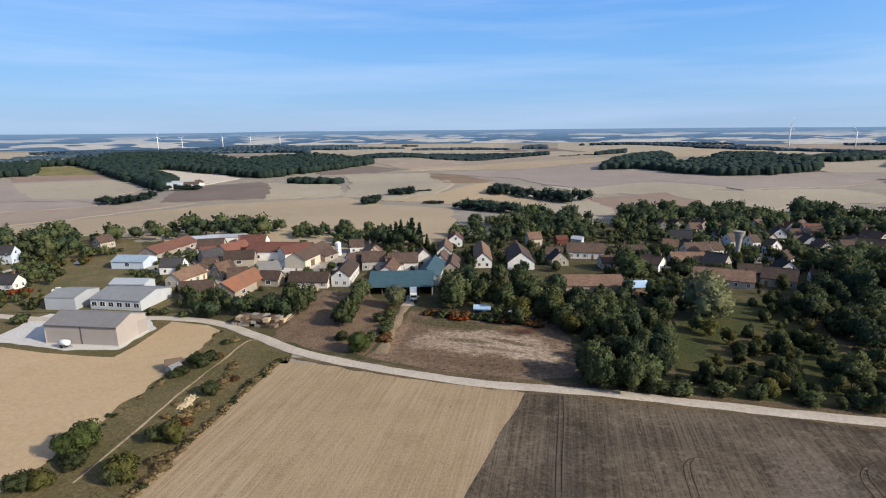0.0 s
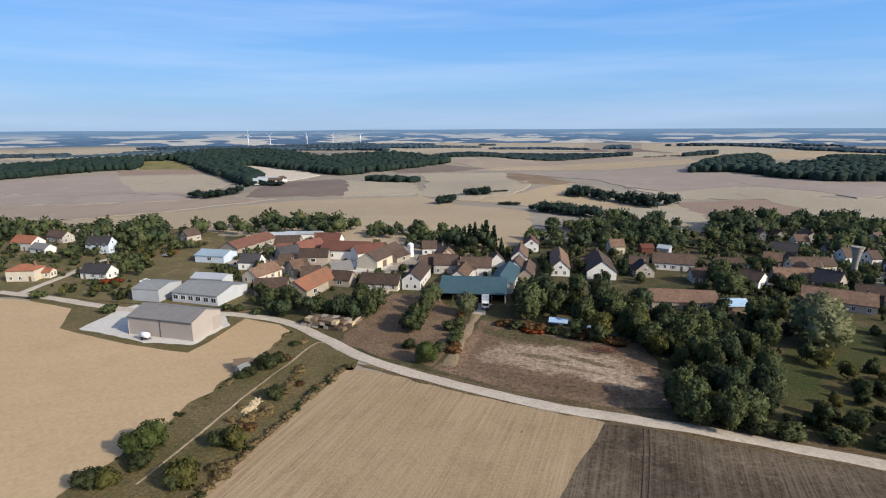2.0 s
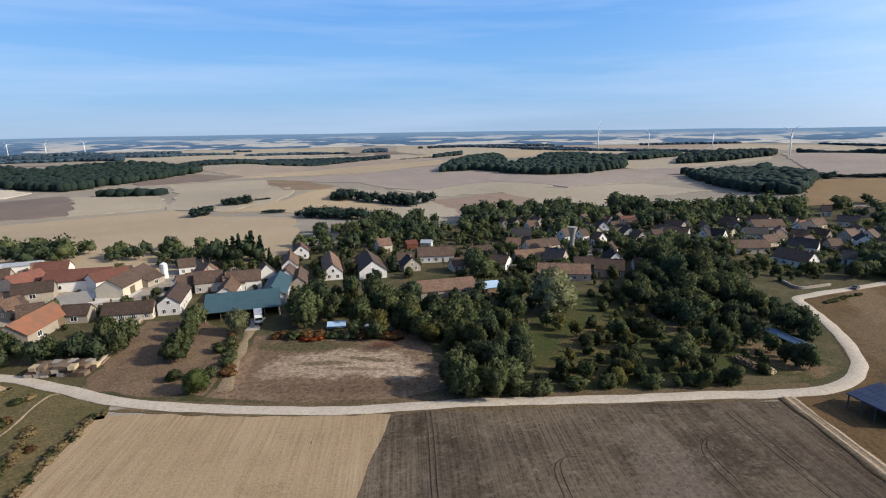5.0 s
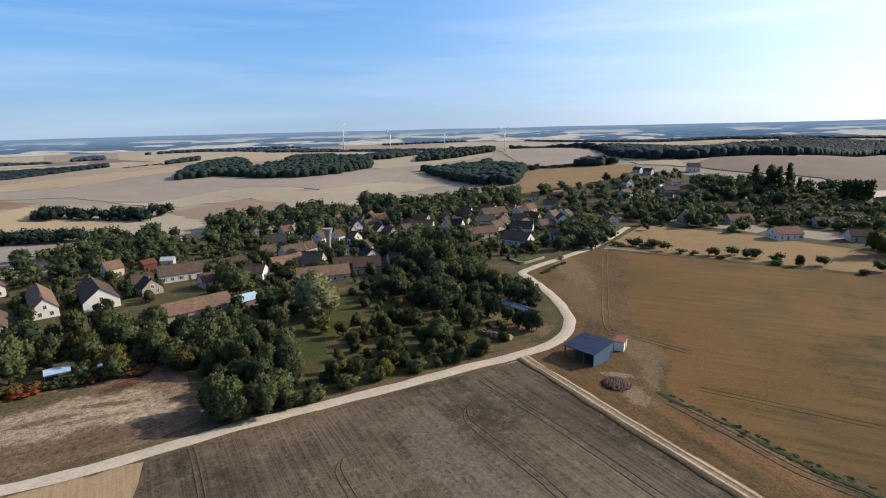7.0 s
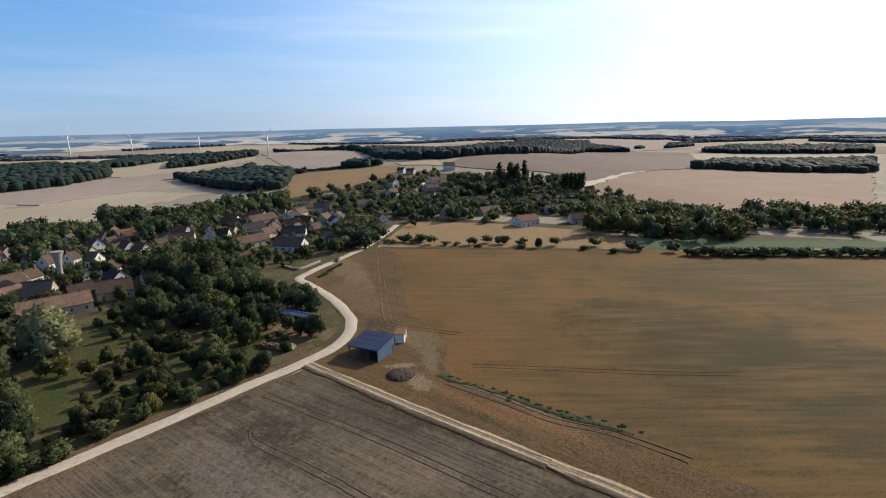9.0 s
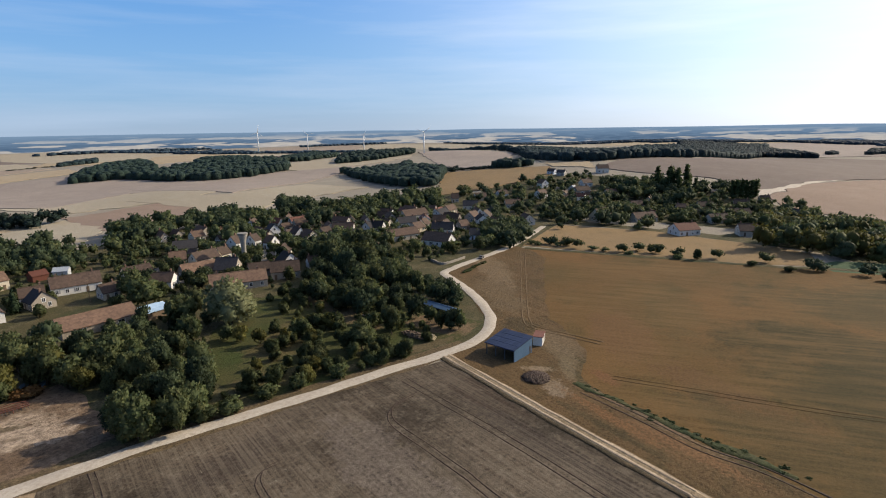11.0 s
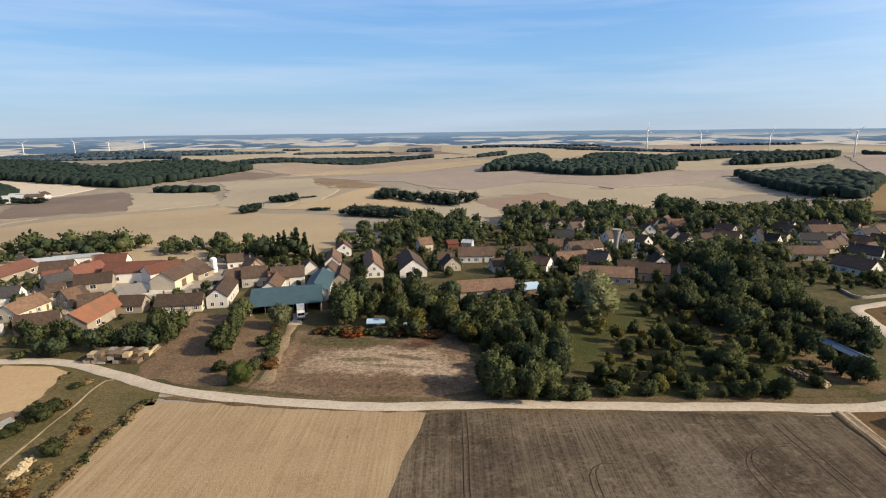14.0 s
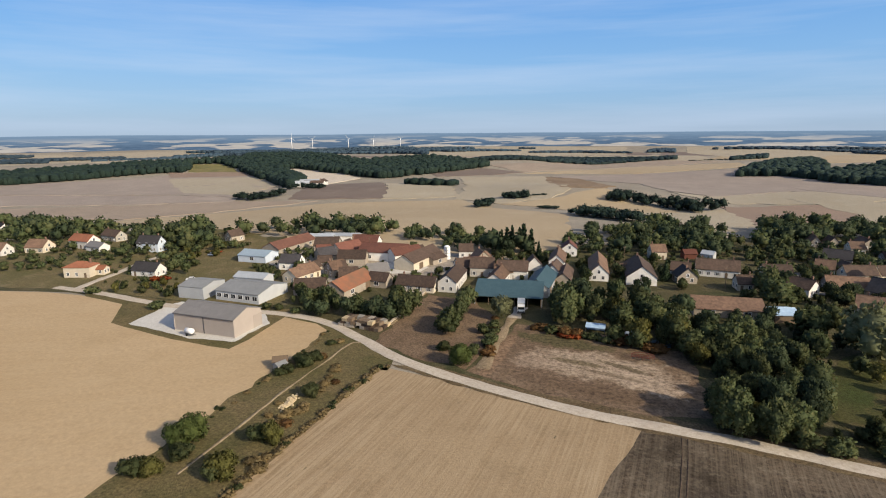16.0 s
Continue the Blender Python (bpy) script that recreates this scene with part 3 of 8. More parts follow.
# ---------------------------------------------------------------- ground, fields, tracks
def build_ground():
    verts, faces, ring = [], [], 360
    rad = [0.0] + [40 * 1.026 ** i for i in range(170)]
    rad = [r for r in rad if r < 2260] + [2320]
    verts.append((0, 9, 0))
    for r in rad[1:]:
        for s in range(ring):
            u = 2 * math.pi * s / ring
            x, y = r * math.cos(u), 9 + r * math.sin(u)
            verts.append((x, y, height(x, y) - 0.3 * ease((r - 470) / 60)))
    for s in range(ring):
        faces.append((0, 1 + s, 1 + (s + 1) % ring))
    for i in range(len(rad) - 2):
        for s in range(ring):
            a, b = 1 + i * ring + s, 1 + i * ring + (s + 1) % ring
            faces.append((a, a + ring, b + ring, b))
    ob = new("ground", mesh_of("ground", verts, faces, "plain_country", True))
    tagged(ob, "wide dry farmland reaching to the horizon", "ground", kind="structure")


def build_backdrop():
    """The last country under the horizon: a plain glowing ring far behind the rest, blue haze painted in."""
    m, n, l, p = nodes_of("far_country")
    pos = n.new("ShaderNodeNewGeometry").outputs["Position"]
    mp = n.new("ShaderNodeMapping")
    mp.inputs["Scale"].default_value = (0.005, 0.005, 0.085)
    l.new(pos, mp.inputs["Vector"])
    f = noise_node(n, l, 1.0, 3, mp.outputs["Vector"], 0.5)
    fine = noise_node(n, l, 4.0, 4, mp.outputs["Vector"], 0.65)
    sep = n.new("ShaderNodeSeparateXYZ")
    l.new(pos, sep.inputs["Vector"])
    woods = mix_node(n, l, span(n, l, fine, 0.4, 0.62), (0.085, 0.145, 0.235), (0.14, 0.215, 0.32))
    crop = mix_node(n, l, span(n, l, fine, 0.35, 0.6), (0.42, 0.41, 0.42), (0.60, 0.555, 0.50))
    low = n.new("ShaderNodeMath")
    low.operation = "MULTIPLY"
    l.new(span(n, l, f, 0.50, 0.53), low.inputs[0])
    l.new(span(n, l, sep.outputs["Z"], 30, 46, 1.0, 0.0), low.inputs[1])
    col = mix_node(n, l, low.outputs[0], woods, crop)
    # painted haze: the colour pales to blue towards the top
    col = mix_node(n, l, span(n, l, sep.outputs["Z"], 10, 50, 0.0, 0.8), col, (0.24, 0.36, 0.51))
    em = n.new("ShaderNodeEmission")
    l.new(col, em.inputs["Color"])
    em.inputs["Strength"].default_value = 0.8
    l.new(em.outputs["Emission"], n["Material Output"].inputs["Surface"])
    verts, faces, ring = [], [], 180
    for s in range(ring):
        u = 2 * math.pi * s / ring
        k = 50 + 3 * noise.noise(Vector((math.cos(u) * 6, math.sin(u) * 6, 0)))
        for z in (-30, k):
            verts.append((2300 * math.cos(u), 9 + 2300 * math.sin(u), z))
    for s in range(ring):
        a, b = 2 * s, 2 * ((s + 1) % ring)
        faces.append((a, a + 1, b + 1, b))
    tagged(new("backdrop", mesh_of("backdrop", verts, faces, "far_country", True)), "glowing backdrop of country under the horizon, blue haze painted in", "backdrop", kind="structure")


def field(name, mat, poly, lift, label, rag=0.5, cell=None):
    """A field draped on the ground: its outline is filled, cut into cells and set on the land."""
    around = sum(math.dist(poly[i], poly[i - 1]) for i in range(len(poly)))
    step, edge = max(1.5, around / 220), []
    for i in range(len(poly)):
        (x0, y0), (x1, y1) = poly[i - 1], poly[i]
        n = max(1, int(math.dist(poly[i - 1], poly[i]) / step))
        for k in range(n):
            x, y = x0 + (x1 - x0) * k / n, y0 + (y1 - y0) * k / n
            wave = max(step * 3, rag * 6)
            q = Vector((x / wave, y / wave, lift * 40))
            edge.append((x + 2 * rag * noise.noise(q), y + 2 * rag * noise.noise(q + Vector((31, 7, 5)))))
    flat, _, tris = delaunay_2d_cdt([Vector(q) for q in edge], [], [list(range(len(edge)))], 1, 1e-4)[:3]
    bm = bmesh.new()
    vs = [bm.verts.new((q.x, q.y, 0)) for q in flat]
    for tri in tris:
        bm.faces.new([vs[i] for i in tri])
    xs, ys = [p[0] for p in poly], [p[1] for p in poly]
    cell = cell or max(12.0, max(max(xs) - min(xs), max(ys) - min(ys)) / 24)
    for axis, vals in ((0, xs), (1, ys)):
        k = math.floor(min(vals) / cell) + 1
        while k * cell < max(vals):
            co, no = [0, 0, 0], [0, 0, 0]
            co[axis], no[axis] = k * cell, 1
            bmesh.ops.bisect_plane(bm, geom=bm.verts[:] + bm.edges[:] + bm.faces[:], plane_co=co, plane_no=no)
            k += 1
    for v in bm.verts:
        v.co.z = height(v.co.x, v.co.y) + lift
    bm.normal_update()
    bmesh.ops.reverse_faces(bm, faces=[f for f in bm.faces if f.normal.z < 0])
    if rag > 2:
        # banked edges down to the land
        rim = bmesh.ops.extrude_edge_only(bm, edges=[e for e in bm.edges if e.is_boundary])["geom"]
        for v in rim:
            if isinstance(v, bmesh.types.BMVert):
                v.co.z -= 1.1
    me = bpy.data.meshes.new(name)
    bm.to_mesh(me)
    bm.free()
    me.materials.append(MATS[mat])
    return tagged(new(name, me), label, "field", kind="structure")


def curve_through(pts, step=2.0):
    """A smooth line through plan points."""
    out = []
    p = [pts[0], *pts, pts[-1]]
    for i in range(1, len(p) - 2):
        a, b, c, d = (np.array(q, float) for q in p[i - 1:i + 3])
        n = max(2, int(np.linalg.norm(c - b) / step))
        for k in range(n):
            t = k / n
            out.append(tuple(0.5 * (2 * b + (c - a) * t + (2 * a - 5 * b + 4 * c - d) * t * t + (3 * b - a - 3 * c + d) * t ** 3)))
    out.append(tuple(float(v) for v in pts[-1]))
    return out


def track(name, mat, pts, width, lift, label, ragged=0.25, kind="structure", category="road"):
    """A strip of road along a line, crowned, with uneven edges."""
    line = curve_through(pts)
    verts, faces = [], []
    for i, (x, y) in enumerate(line):
        x0, y0 = line[max(0, i - 1)]
        x1, y1 = line[min(len(line) - 1, i + 1)]
        k = math.hypot(x1 - x0, y1 - y0) or 1
        nx, ny = -(y1 - y0) / k, (x1 - x0) / k
        wl_ = width / 2 + ragged * 1.6 * noise.noise(Vector((x * 0.16, y * 0.16, 3.0)))
        wr_ = width / 2 + ragged * 1.6 * noise.noise(Vector((x * 0.16, y * 0.16, 9.0)))
        for off, up in ((wl_, -0.07), (wl_ * 0.9, 0.0), (0, 0.01), (-wr_ * 0.9, 0.0), (-wr_, -0.07)):
            px_, py_ = x + nx * off, y + ny * off
            verts.append((px_, py_, height(px_, py_) + lift + up))
    for i in range(len(line) - 1):
        for s in range(4):
            a = i * 5 + s
            faces.append((a, a + 1, a + 6, a + 5))
    me = mesh_of(name, verts, faces, mat, True)
    return tagged(new(name, me), label, category, kind=kind)


# ---------------------------------------------------------------- trees
def ball_points(n, rnd):
    out = []
    while len(out) < n:
        p = Vector((rnd.uniform(-1, 1), rnd.uniform(-1, 1), rnd.uniform(-1, 1)))
        if 0.05 < p.length < 1:
            out.append(p)
    return out


def lump(cx, cy, cz, rx, ry, rz, rnd, verts, faces, level=1, rough=0.25):
    """A knobbly closed mass of leaves."""
    base, tri = LUMP[level]
    k, off = len(verts), Vector((rnd.uniform(-50, 50), rnd.uniform(-50, 50), rnd.uniform(-50, 50)))
    for p in base:
        s = 1 + rough * 2 * noise.noise(p * 1.7 + off) + rnd.uniform(-0.07, 0.07)
        verts.append((cx + p.x * rx * s, cy + p.y * ry * s, cz + p.z * rz * s))
    faces += [(k + a, k + b, k + c) for a, b, c in tri]


LUMP = {}
for lv in (1, 2, 3):
    bm_ = bmesh.new()
    bmesh.ops.create_icosphere(bm_, subdivisions=lv, radius=1)
    bm_.verts.ensure_lookup_table()
    LUMP[lv] = ([v.co.copy() for v in bm_.verts], [tuple(v.index for v in f.verts) for f in bm_.faces])
    bm_.free()


def sprig(p, out_dir, size, rnd, verts, faces, normals):
    """A tuft of leaves: one folded blade, lit as a part of the crown's rounded skin."""
    k = len(verts)
    d = (out_dir + Vector((rnd.uniform(-1, 1), rnd.uniform(-1, 1), rnd.uniform(-0.6, 0.9))) * 0.9).normalized()
    s = d.cross(Vector((rnd.uniform(-1, 1), rnd.uniform(-1, 1), rnd.uniform(-1, 1)))).normalized()
    u = d.cross(s)
    if u.dot(out_dir) < 0:
        s, u = -s, -u
    a = size * rnd.uniform(0.7, 1.3)
    for q in (p - s * a * 0.5 + u * a * 0.12, p - d * a * 0.45, p + s * a * 0.5 + u * a * 0.12, p + d * a * 0.75):
        verts.append(tuple(q))
    soft = tuple((out_dir * 0.72 + u * 0.38 + Vector((0, 0, 0.12))).normalized())
    normals += [soft] * 4
    faces += [(k, k + 3, k + 1), (k + 1, k + 3, k + 2)]


def heart(cx, cy, cz, rx, ry, rz, rnd, verts, faces, normals, rough=0.3):
    """The dark knobbly inside of a lobe."""
    k = len(verts)
    lump(cx, cy, cz, rx, ry, rz, rnd, verts, faces, 1, rough)
    for x, y, z in verts[k:]:
        normals.append(tuple(Vector(((x - cx) / rx, (y - cy) / ry, (z - cz) / rz)).normalized()))


def build_crown(lobes, leaves, size, rnd):
    """A crown of several lobes: dark knobbly hearts under a coat of leaf tufts."""
    verts, faces, normals = [], [], []
    for cx, cy, cz, rx, ry, rz in lobes:
        heart(cx, cy, cz, rx * 0.8, ry * 0.8, rz * 0.8, rnd, verts, faces, normals)
    area = [rx * ry + ry * rz + rx * rz for _, _, _, rx, ry, rz in lobes]
    for (cx, cy, cz, rx, ry, rz), ar in zip(lobes, area):
        for _ in range(int(leaves * ar / sum(area))):
            d = Vector((rnd.gauss(0, 1), rnd.gauss(0, 1), rnd.gauss(0.15, 1))).normalized()
            r = rnd.uniform(0.76, 1.13)
            sprig(Vector((cx + d.x * rx * r, cy + d.y * ry * r, cz + d.z * rz * r)), d, size, rnd, verts, faces, normals)
    return verts, faces, normals


def build_trunk(h, r, limbs, rnd, lean=0.03):
    pts = [(lean * h * k * k * rnd.uniform(-1, 1), lean * h * k * k * rnd.uniform(-1, 1), h * k) for k in (0, 0.25, 0.5, 0.75, 1)]
    verts, faces = tube(pts, [r * 1.35, r, r * 0.8, r * 0.6, r * 0.3], 8)
    for i in range(limbs):
        u, k = 2 * math.pi * (i + rnd.random() * 0.6) / limbs, rnd.uniform(0.45, 0.85)
        x, y, z = 0, 0, h * k
        d = h * rnd.uniform(0.3, 0.5)
        tube([(x, y, z), (math.cos(u) * d * 0.5, math.sin(u) * d * 0.5, z + d * 0.4), (math.cos(u) * d, math.sin(u) * d, z + d * 0.9)], [r * 0.45, r * 0.3, r * 0.12], 5, verts, faces)
    return verts, faces


KINDS = {
    # crown material, height to width, trunk share, leaf tufts, tuft size, lobes, label, category
    "oak": ("leaf_oak", 1.0, 0.17, 1500, 0.066, 7, "broad leafy green tree with an uneven crown", "tree"),
    "dark": ("leaf_dark", 0.95, 0.14, 1500, 0.066, 7, "dense dark green tree at the wood's edge", "tree"),
    "pale": ("leaf_pale", 0.85, 0.05, 2600, 0.05, 8, "large silvery pale willow tree in the garden", "tree"),
    "fruit": ("leaf_fruit", 0.85, 0.12, 1000, 0.078, 5, "small rounded orchard fruit tree on grass", "tree"),
    "yellow": ("leaf_yellow", 0.9, 0.12, 1000, 0.078, 5, "small yellowing orchard tree on grass", "tree"),
    "thorn": ("leaf_thorn", 0.82, 0.03, 3000, 0.052, 9, "dense rounded thorn tree in the grass strip", "tree"),
    "thicket": ("leaf_fruit", 0.78, 0.03, 1700, 0.07, 7, "rounded leafy bush in the grass strip", "bush"),
    "gold": ("leaf_yellow", 0.85, 0.04, 1700, 0.07, 7, "yellow-green leafy bush in the grass strip", "bush"),
    "poplar": ("leaf_poplar", 3.2, 0.10, 800, 0.045, 6, "tall narrow poplar tree near houses", "tree"),
    "conifer": ("leaf_conifer", 2.2, 0.08, 900, 0.055, 6, "dark pointed conifer tree behind houses", "tree"),
    "bush": ("leaf_fruit", 0.8, 0.05, 600, 0.12, 5, "low rounded green bush in rough grass", "bush"),
    "shrub": ("leaf_oak", 0.75, 0.05, 600, 0.12, 5, "dark green shrub in rough grass", "bush"),
    "reed": ("dry_reed", 0.6, 0.02, 420, 0.17, 4, "dry straw-coloured scrub on the verge", "bush"),
    "weed": ("leaf_weed", 0.6, 0.02, 260, 0.17, 4, "low green weeds on the meadow edge", "bush"),
    "rust": ("leaf_rust", 0.6, 0.03, 450, 0.14, 4, "rust-brown autumn bush by the yard", "bush"),
    "red": ("leaf_red", 0.5, 0.02, 450, 0.15, 4, "bright red autumn bush by the yard", "bush"),
}
TREES = {}


def make_tree(kind, variant, light=False):
    """One tree or bush of unit height as crown and trunk meshes."""
    mat, tall, stem, leaves, size, lobes, label, cat = KINDS[kind]
    rnd = random.Random(hash_of(kind) + variant * 97)
    if light:
        leaves, size = int(leaves * 0.4), size * 1.44
    w = 0.5 / tall
    if kind in ("poplar", "conifer"):
        ls = []
        for i in range(lobes):
            k = (i + 0.5) / lobes
            r = w * (1.05 - k) * 1.1 if kind == "conifer" else w * (0.75 + 0.5 * math.sin(math.pi * min(1, k * 1.05))) * (1 if k < 0.8 else 0.7)
            ls.append((rnd.uniform(-0.02, 0.02), rnd.uniform(-0.02, 0.02), stem + (1 - stem) * k * 0.96, r, r, (1 - stem) / lobes * 0.85))
    else:
        ls = [(0, 0, stem + (1 - stem) * 0.5, w * 0.72, w * 0.72, (1 - stem) * 0.47)]
        for i in range(lobes - 1):
            u = 2 * math.pi * (i + rnd.uniform(-0.3, 0.3)) / (lobes - 1)
            k = rnd.uniform(0.26, 0.74)
            d = w * rnd.uniform(0.42, 0.62)
            r = w * rnd.uniform(0.36, 0.54)
            ls.append((math.cos(u) * d, math.sin(u) * d, stem + (1 - stem) * k, r, r, (1 - stem) * rnd.uniform(0.22, 0.33)))
    v, f, nn = build_crown(ls, leaves, size, rnd)
    crown = mesh_of("crown", v, f, mat, normals=nn)
    v, f = build_trunk(stem + 0.35, 0.022 if stem > 0.06 else 0.012, 2 if light else 4, rnd)
    return crown, mesh_of("trunk", v, f, "bark", True), label, cat


def hash_of(s):
    return sum(ord(c) * (i + 3) for i, c in enumerate(s))


TREE_COUNT = [0]


SCRUB = {}         # low scrub along the margins, gathered by kind of leaf
FAR = {}           # trees too far off to be told apart, gathered by kind of leaf


def tree_mass(kind, x, y, h, wide, rnd, mass, tufts=27):
    """A far tree: a few knobbly lobes with some tufts, added to a mass of vertices, faces and normals."""
    verts, faces, normals = mass
    tall = KINDS[kind][1]
    z, w = height(x, y), h * wide * 0.5 / tall * rnd.uniform(0.9, 1.15)
    n = 4 if tall < 2 else 5
    for i in range(n):
        u = 2 * math.pi * i / n + rnd.random()
        if tall < 2:
            c = Vector((x + math.cos(u) * w * 0.45, y + math.sin(u) * w * 0.45, z + h * rnd.uniform(0.3, 0.66)))
            r, rz = w * rnd.uniform(0.52, 0.74), h * rnd.uniform(0.26, 0.36)
        else:
            k = (i + 0.5) / n
            c = Vector((x, y, z + h * (0.08 + 0.88 * k)))
            r, rz = w * ((1.1 - k) if kind == "conifer" else (1.0 if k < 0.8 else 0.6)), h * 0.15
        heart(c.x, c.y, c.z, r * 0.76, r * 0.76, rz * 0.76, rnd, verts, faces, normals)
        for _ in range(tufts):
            d = Vector((rnd.gauss(0, 1), rnd.gauss(0, 1), rnd.gauss(0.3, 1))).normalized()
            k = rnd.uniform(0.72, 1.12)
            sprig(c + Vector((d.x * r * k, d.y * r * k, d.z * rz * k)), d, h * 0.095 + 0.2, rnd, verts, faces, normals)


def plant_far():
    """Set down the gathered far trees, one belt for each kind of leaf."""
    for mat, mass in SCRUB.items():
        tagged(new("scrub", mesh_of("scrub", mass[0], mass[1], mat, normals=mass[2])), "low dry scrub and weeds along field margins", "scrub", kind="stuff")
    for mat, mass in FAR.items():
        tagged(new("tree_belt", mesh_of("tree_belt", mass[0], mass[1], mat, normals=mass[2])), "far belt of green trees round the village", "trees", kind="stuff")


def tree(kind, x, y, h, wide=1.0):
    TREE_COUNT[0] += 1
    rnd = random.Random(TREE_COUNT[0] * 31 + 5)
    if math.hypot(x, y - 9) > 265:
        tree_mass(kind, x, y, h, wide, rnd, FAR.setdefault(KINDS[kind][0], ([], [], [])))
        return None
    variant = rnd.randrange(4)
    light = math.hypot(x, y - 9) > 152
    if (kind, variant, light) not in TREES:
        TREES[kind, variant, light] = make_tree(kind, variant, light)
    crown, trunk, label, cat = TREES[kind, variant, light]
    top = new("bush" if cat == "bush" else kind + "_tree" if kind in ("oak", "fruit", "poplar", "conifer") else {"dark": "elm_tree", "pale": "willow_tree", "yellow": "pear_tree", "thorn": "thorn_tree"}.get(kind, "tree"))
    wd = h * wide * rnd.uniform(0.74, 1.12)
    top.matrix_basis = Matrix.LocRotScale((x, y, height(x, y) - 0.15), Euler((0, 0, rnd.uniform(0, 6.3))), (wd, wd * rnd.uniform(0.9, 1.1), h))
    if cat == "tree":
        part("trunk", trunk, top)
    part("crown", crown, top)
    return tagged(top, label, cat, group=cat + "s of the village")


ROOM = []          # footprints of buildings, which groves keep clear of


def free(x, y, r):
    for cx, cy, yaw, a, b in ROOM:
        dx, dy = x - cx, y - cy
        u = dx * math.cos(yaw) + dy * math.sin(yaw)
        v = -dx * math.sin(yaw) + dy * math.cos(yaw)
        if abs(u) < a + r and abs(v) < b + r:
            return False
    return True


def grove(kinds, poly, spacing, lo, hi, wide=0.85):
    """Single trees at uneven spacing inside an outline."""
    kinds = kinds.split()
    xs, ys = [p[0] for p in poly], [p[1] for p in poly]
    rnd = random.Random(int(abs(xs[0] * 13 + ys[0] * 7)))
    y = min(ys)
    row = 0
    while y < max(ys):
        x = min(xs) + (row % 2) * spacing / 2
        while x < max(xs):
            px_, py_ = x + rnd.uniform(-0.4, 0.4) * spacing, y + rnd.uniform(-0.4, 0.4) * spacing
            h = lo * 0.6 + (hi - lo * 0.6) * rnd.random() ** 1.1
            kind = rnd.choice(kinds)
            if inside(px_, py_, poly) and free(px_, py_, h * 0.2):
                tree(kind, px_, py_, h, wide)
            x += spacing
        y += spacing * 0.87
        row += 1


def row_of(kinds, a, b, spacing, lo, hi, wide=1.0, jitter=0.35, joined=False):
    """Single trees or bushes along a line; low scrub that nobody could count is joined by kind."""
    kinds = kinds.split()
    n = max(1, int(math.hypot(b[0] - a[0], b[1] - a[1]) / spacing))
    rnd = random.Random(int(abs(a[0] * 11 + b[1] * 5)) + n)
    for i in range(n + 1):
        k = i / n
        x, y = a[0] + (b[0] - a[0]) * k + rnd.uniform(-1, 1) * jitter * spacing, a[1] + (b[1] - a[1]) * k + rnd.uniform(-1, 1) * jitter * spacing
        kind, tall = rnd.choice(kinds), rnd.uniform(lo, hi)
        if joined:
            tree_mass(kind, x, y, tall, wide, rnd, SCRUB.setdefault(KINDS[kind][0], ([], [], [])), 18)
        elif free(x, y, 0.5):
            tree(kind, x, y, tall, wide)


def wood(poly, h, spacing, mat="leaf_wood", label="dense dark green wood among the fields"):
    """A wood as one mass: knobbly crowns of uneven height packed inside an outline, down to the ground."""
    xs, ys = [p[0] for p in poly], [p[1] for p in poly]
    rnd = random.Random(int(abs(xs[0] * 3 + ys[-1] * 5)))
    mass = [], [], []
    y, row = min(ys), 0
    while y < max(ys):
        x = min(xs) + (row % 2) * spacing / 2
        while x < max(xs):
            px_, py_ = x + rnd.uniform(-0.45, 0.45) * spacing, y + rnd.uniform(-0.45, 0.45) * spacing
            hh, r = h * rnd.uniform(0.72, 1.06), spacing * rnd.uniform(0.66, 0.98)
            if inside(px_, py_, poly):
                if spacing < 8:
                    tree_mass("dark", px_, py_, hh, 0.8 * spacing / hh * 1.9, rnd, mass, 22)
                else:
                    k, f0, mid = len(mass[0]), len(mass[1]), height(px_, py_) + hh * 0.42
                    heart(px_, py_, mid, r, r, hh * 0.52, rnd, *mass, 0.2)
                    for i in range(k, len(mass[0])):
                        vx, vy, vz = mass[0][i]
                        up = (vz - mid) / (hh * 0.52)
                        mass[0][i] = (vx, vy, mid + hh * 0.52 * math.copysign(min(1.08, abs(up) ** 0.55), up))
                    mass[1][f0:] = [f for f in mass[1][f0:] if max(mass[0][i][2] for i in f) > mid - hh * 0.3]
            x += spacing
        y += spacing * 0.87
        row += 1
    if mass[1]:
        tagged(new("wood", mesh_of("wood", mass[0], mass[1], mat, normals=mass[2])), label, "wood", kind="stuff")


# ---------------------------------------------------------------- houses
def gable_body(L, W, eave, ridge, hip=0.0):
    """Walls of a house with pointed ends, the ridge along x."""
    a, b = L / 2, W / 2
    top = ridge if not hip else eave
    v = [(-a, -b, -0.6), (a, -b, -0.6), (a, b, -0.6), (-a, b, -0.6), (-a, -b, eave), (a, -b, eave), (a, b, eave), (-a, b, eave)]
    if hip:
        f = [(0, 1, 5, 4), (1, 2, 6, 5), (2, 3, 7, 6), (3, 0, 4, 7), (4, 5, 6, 7), (3, 2, 1, 0)]
    else:
        v += [(-a, 0, top), (a, 0, top)]
        f = [(0, 1, 5, 4), (2, 3, 7, 6), (1, 2, 6, 9, 5), (3, 0, 4, 8, 7), (4, 5, 9, 8), (6, 7, 8, 9), (3, 2, 1, 0)]
    return v, f


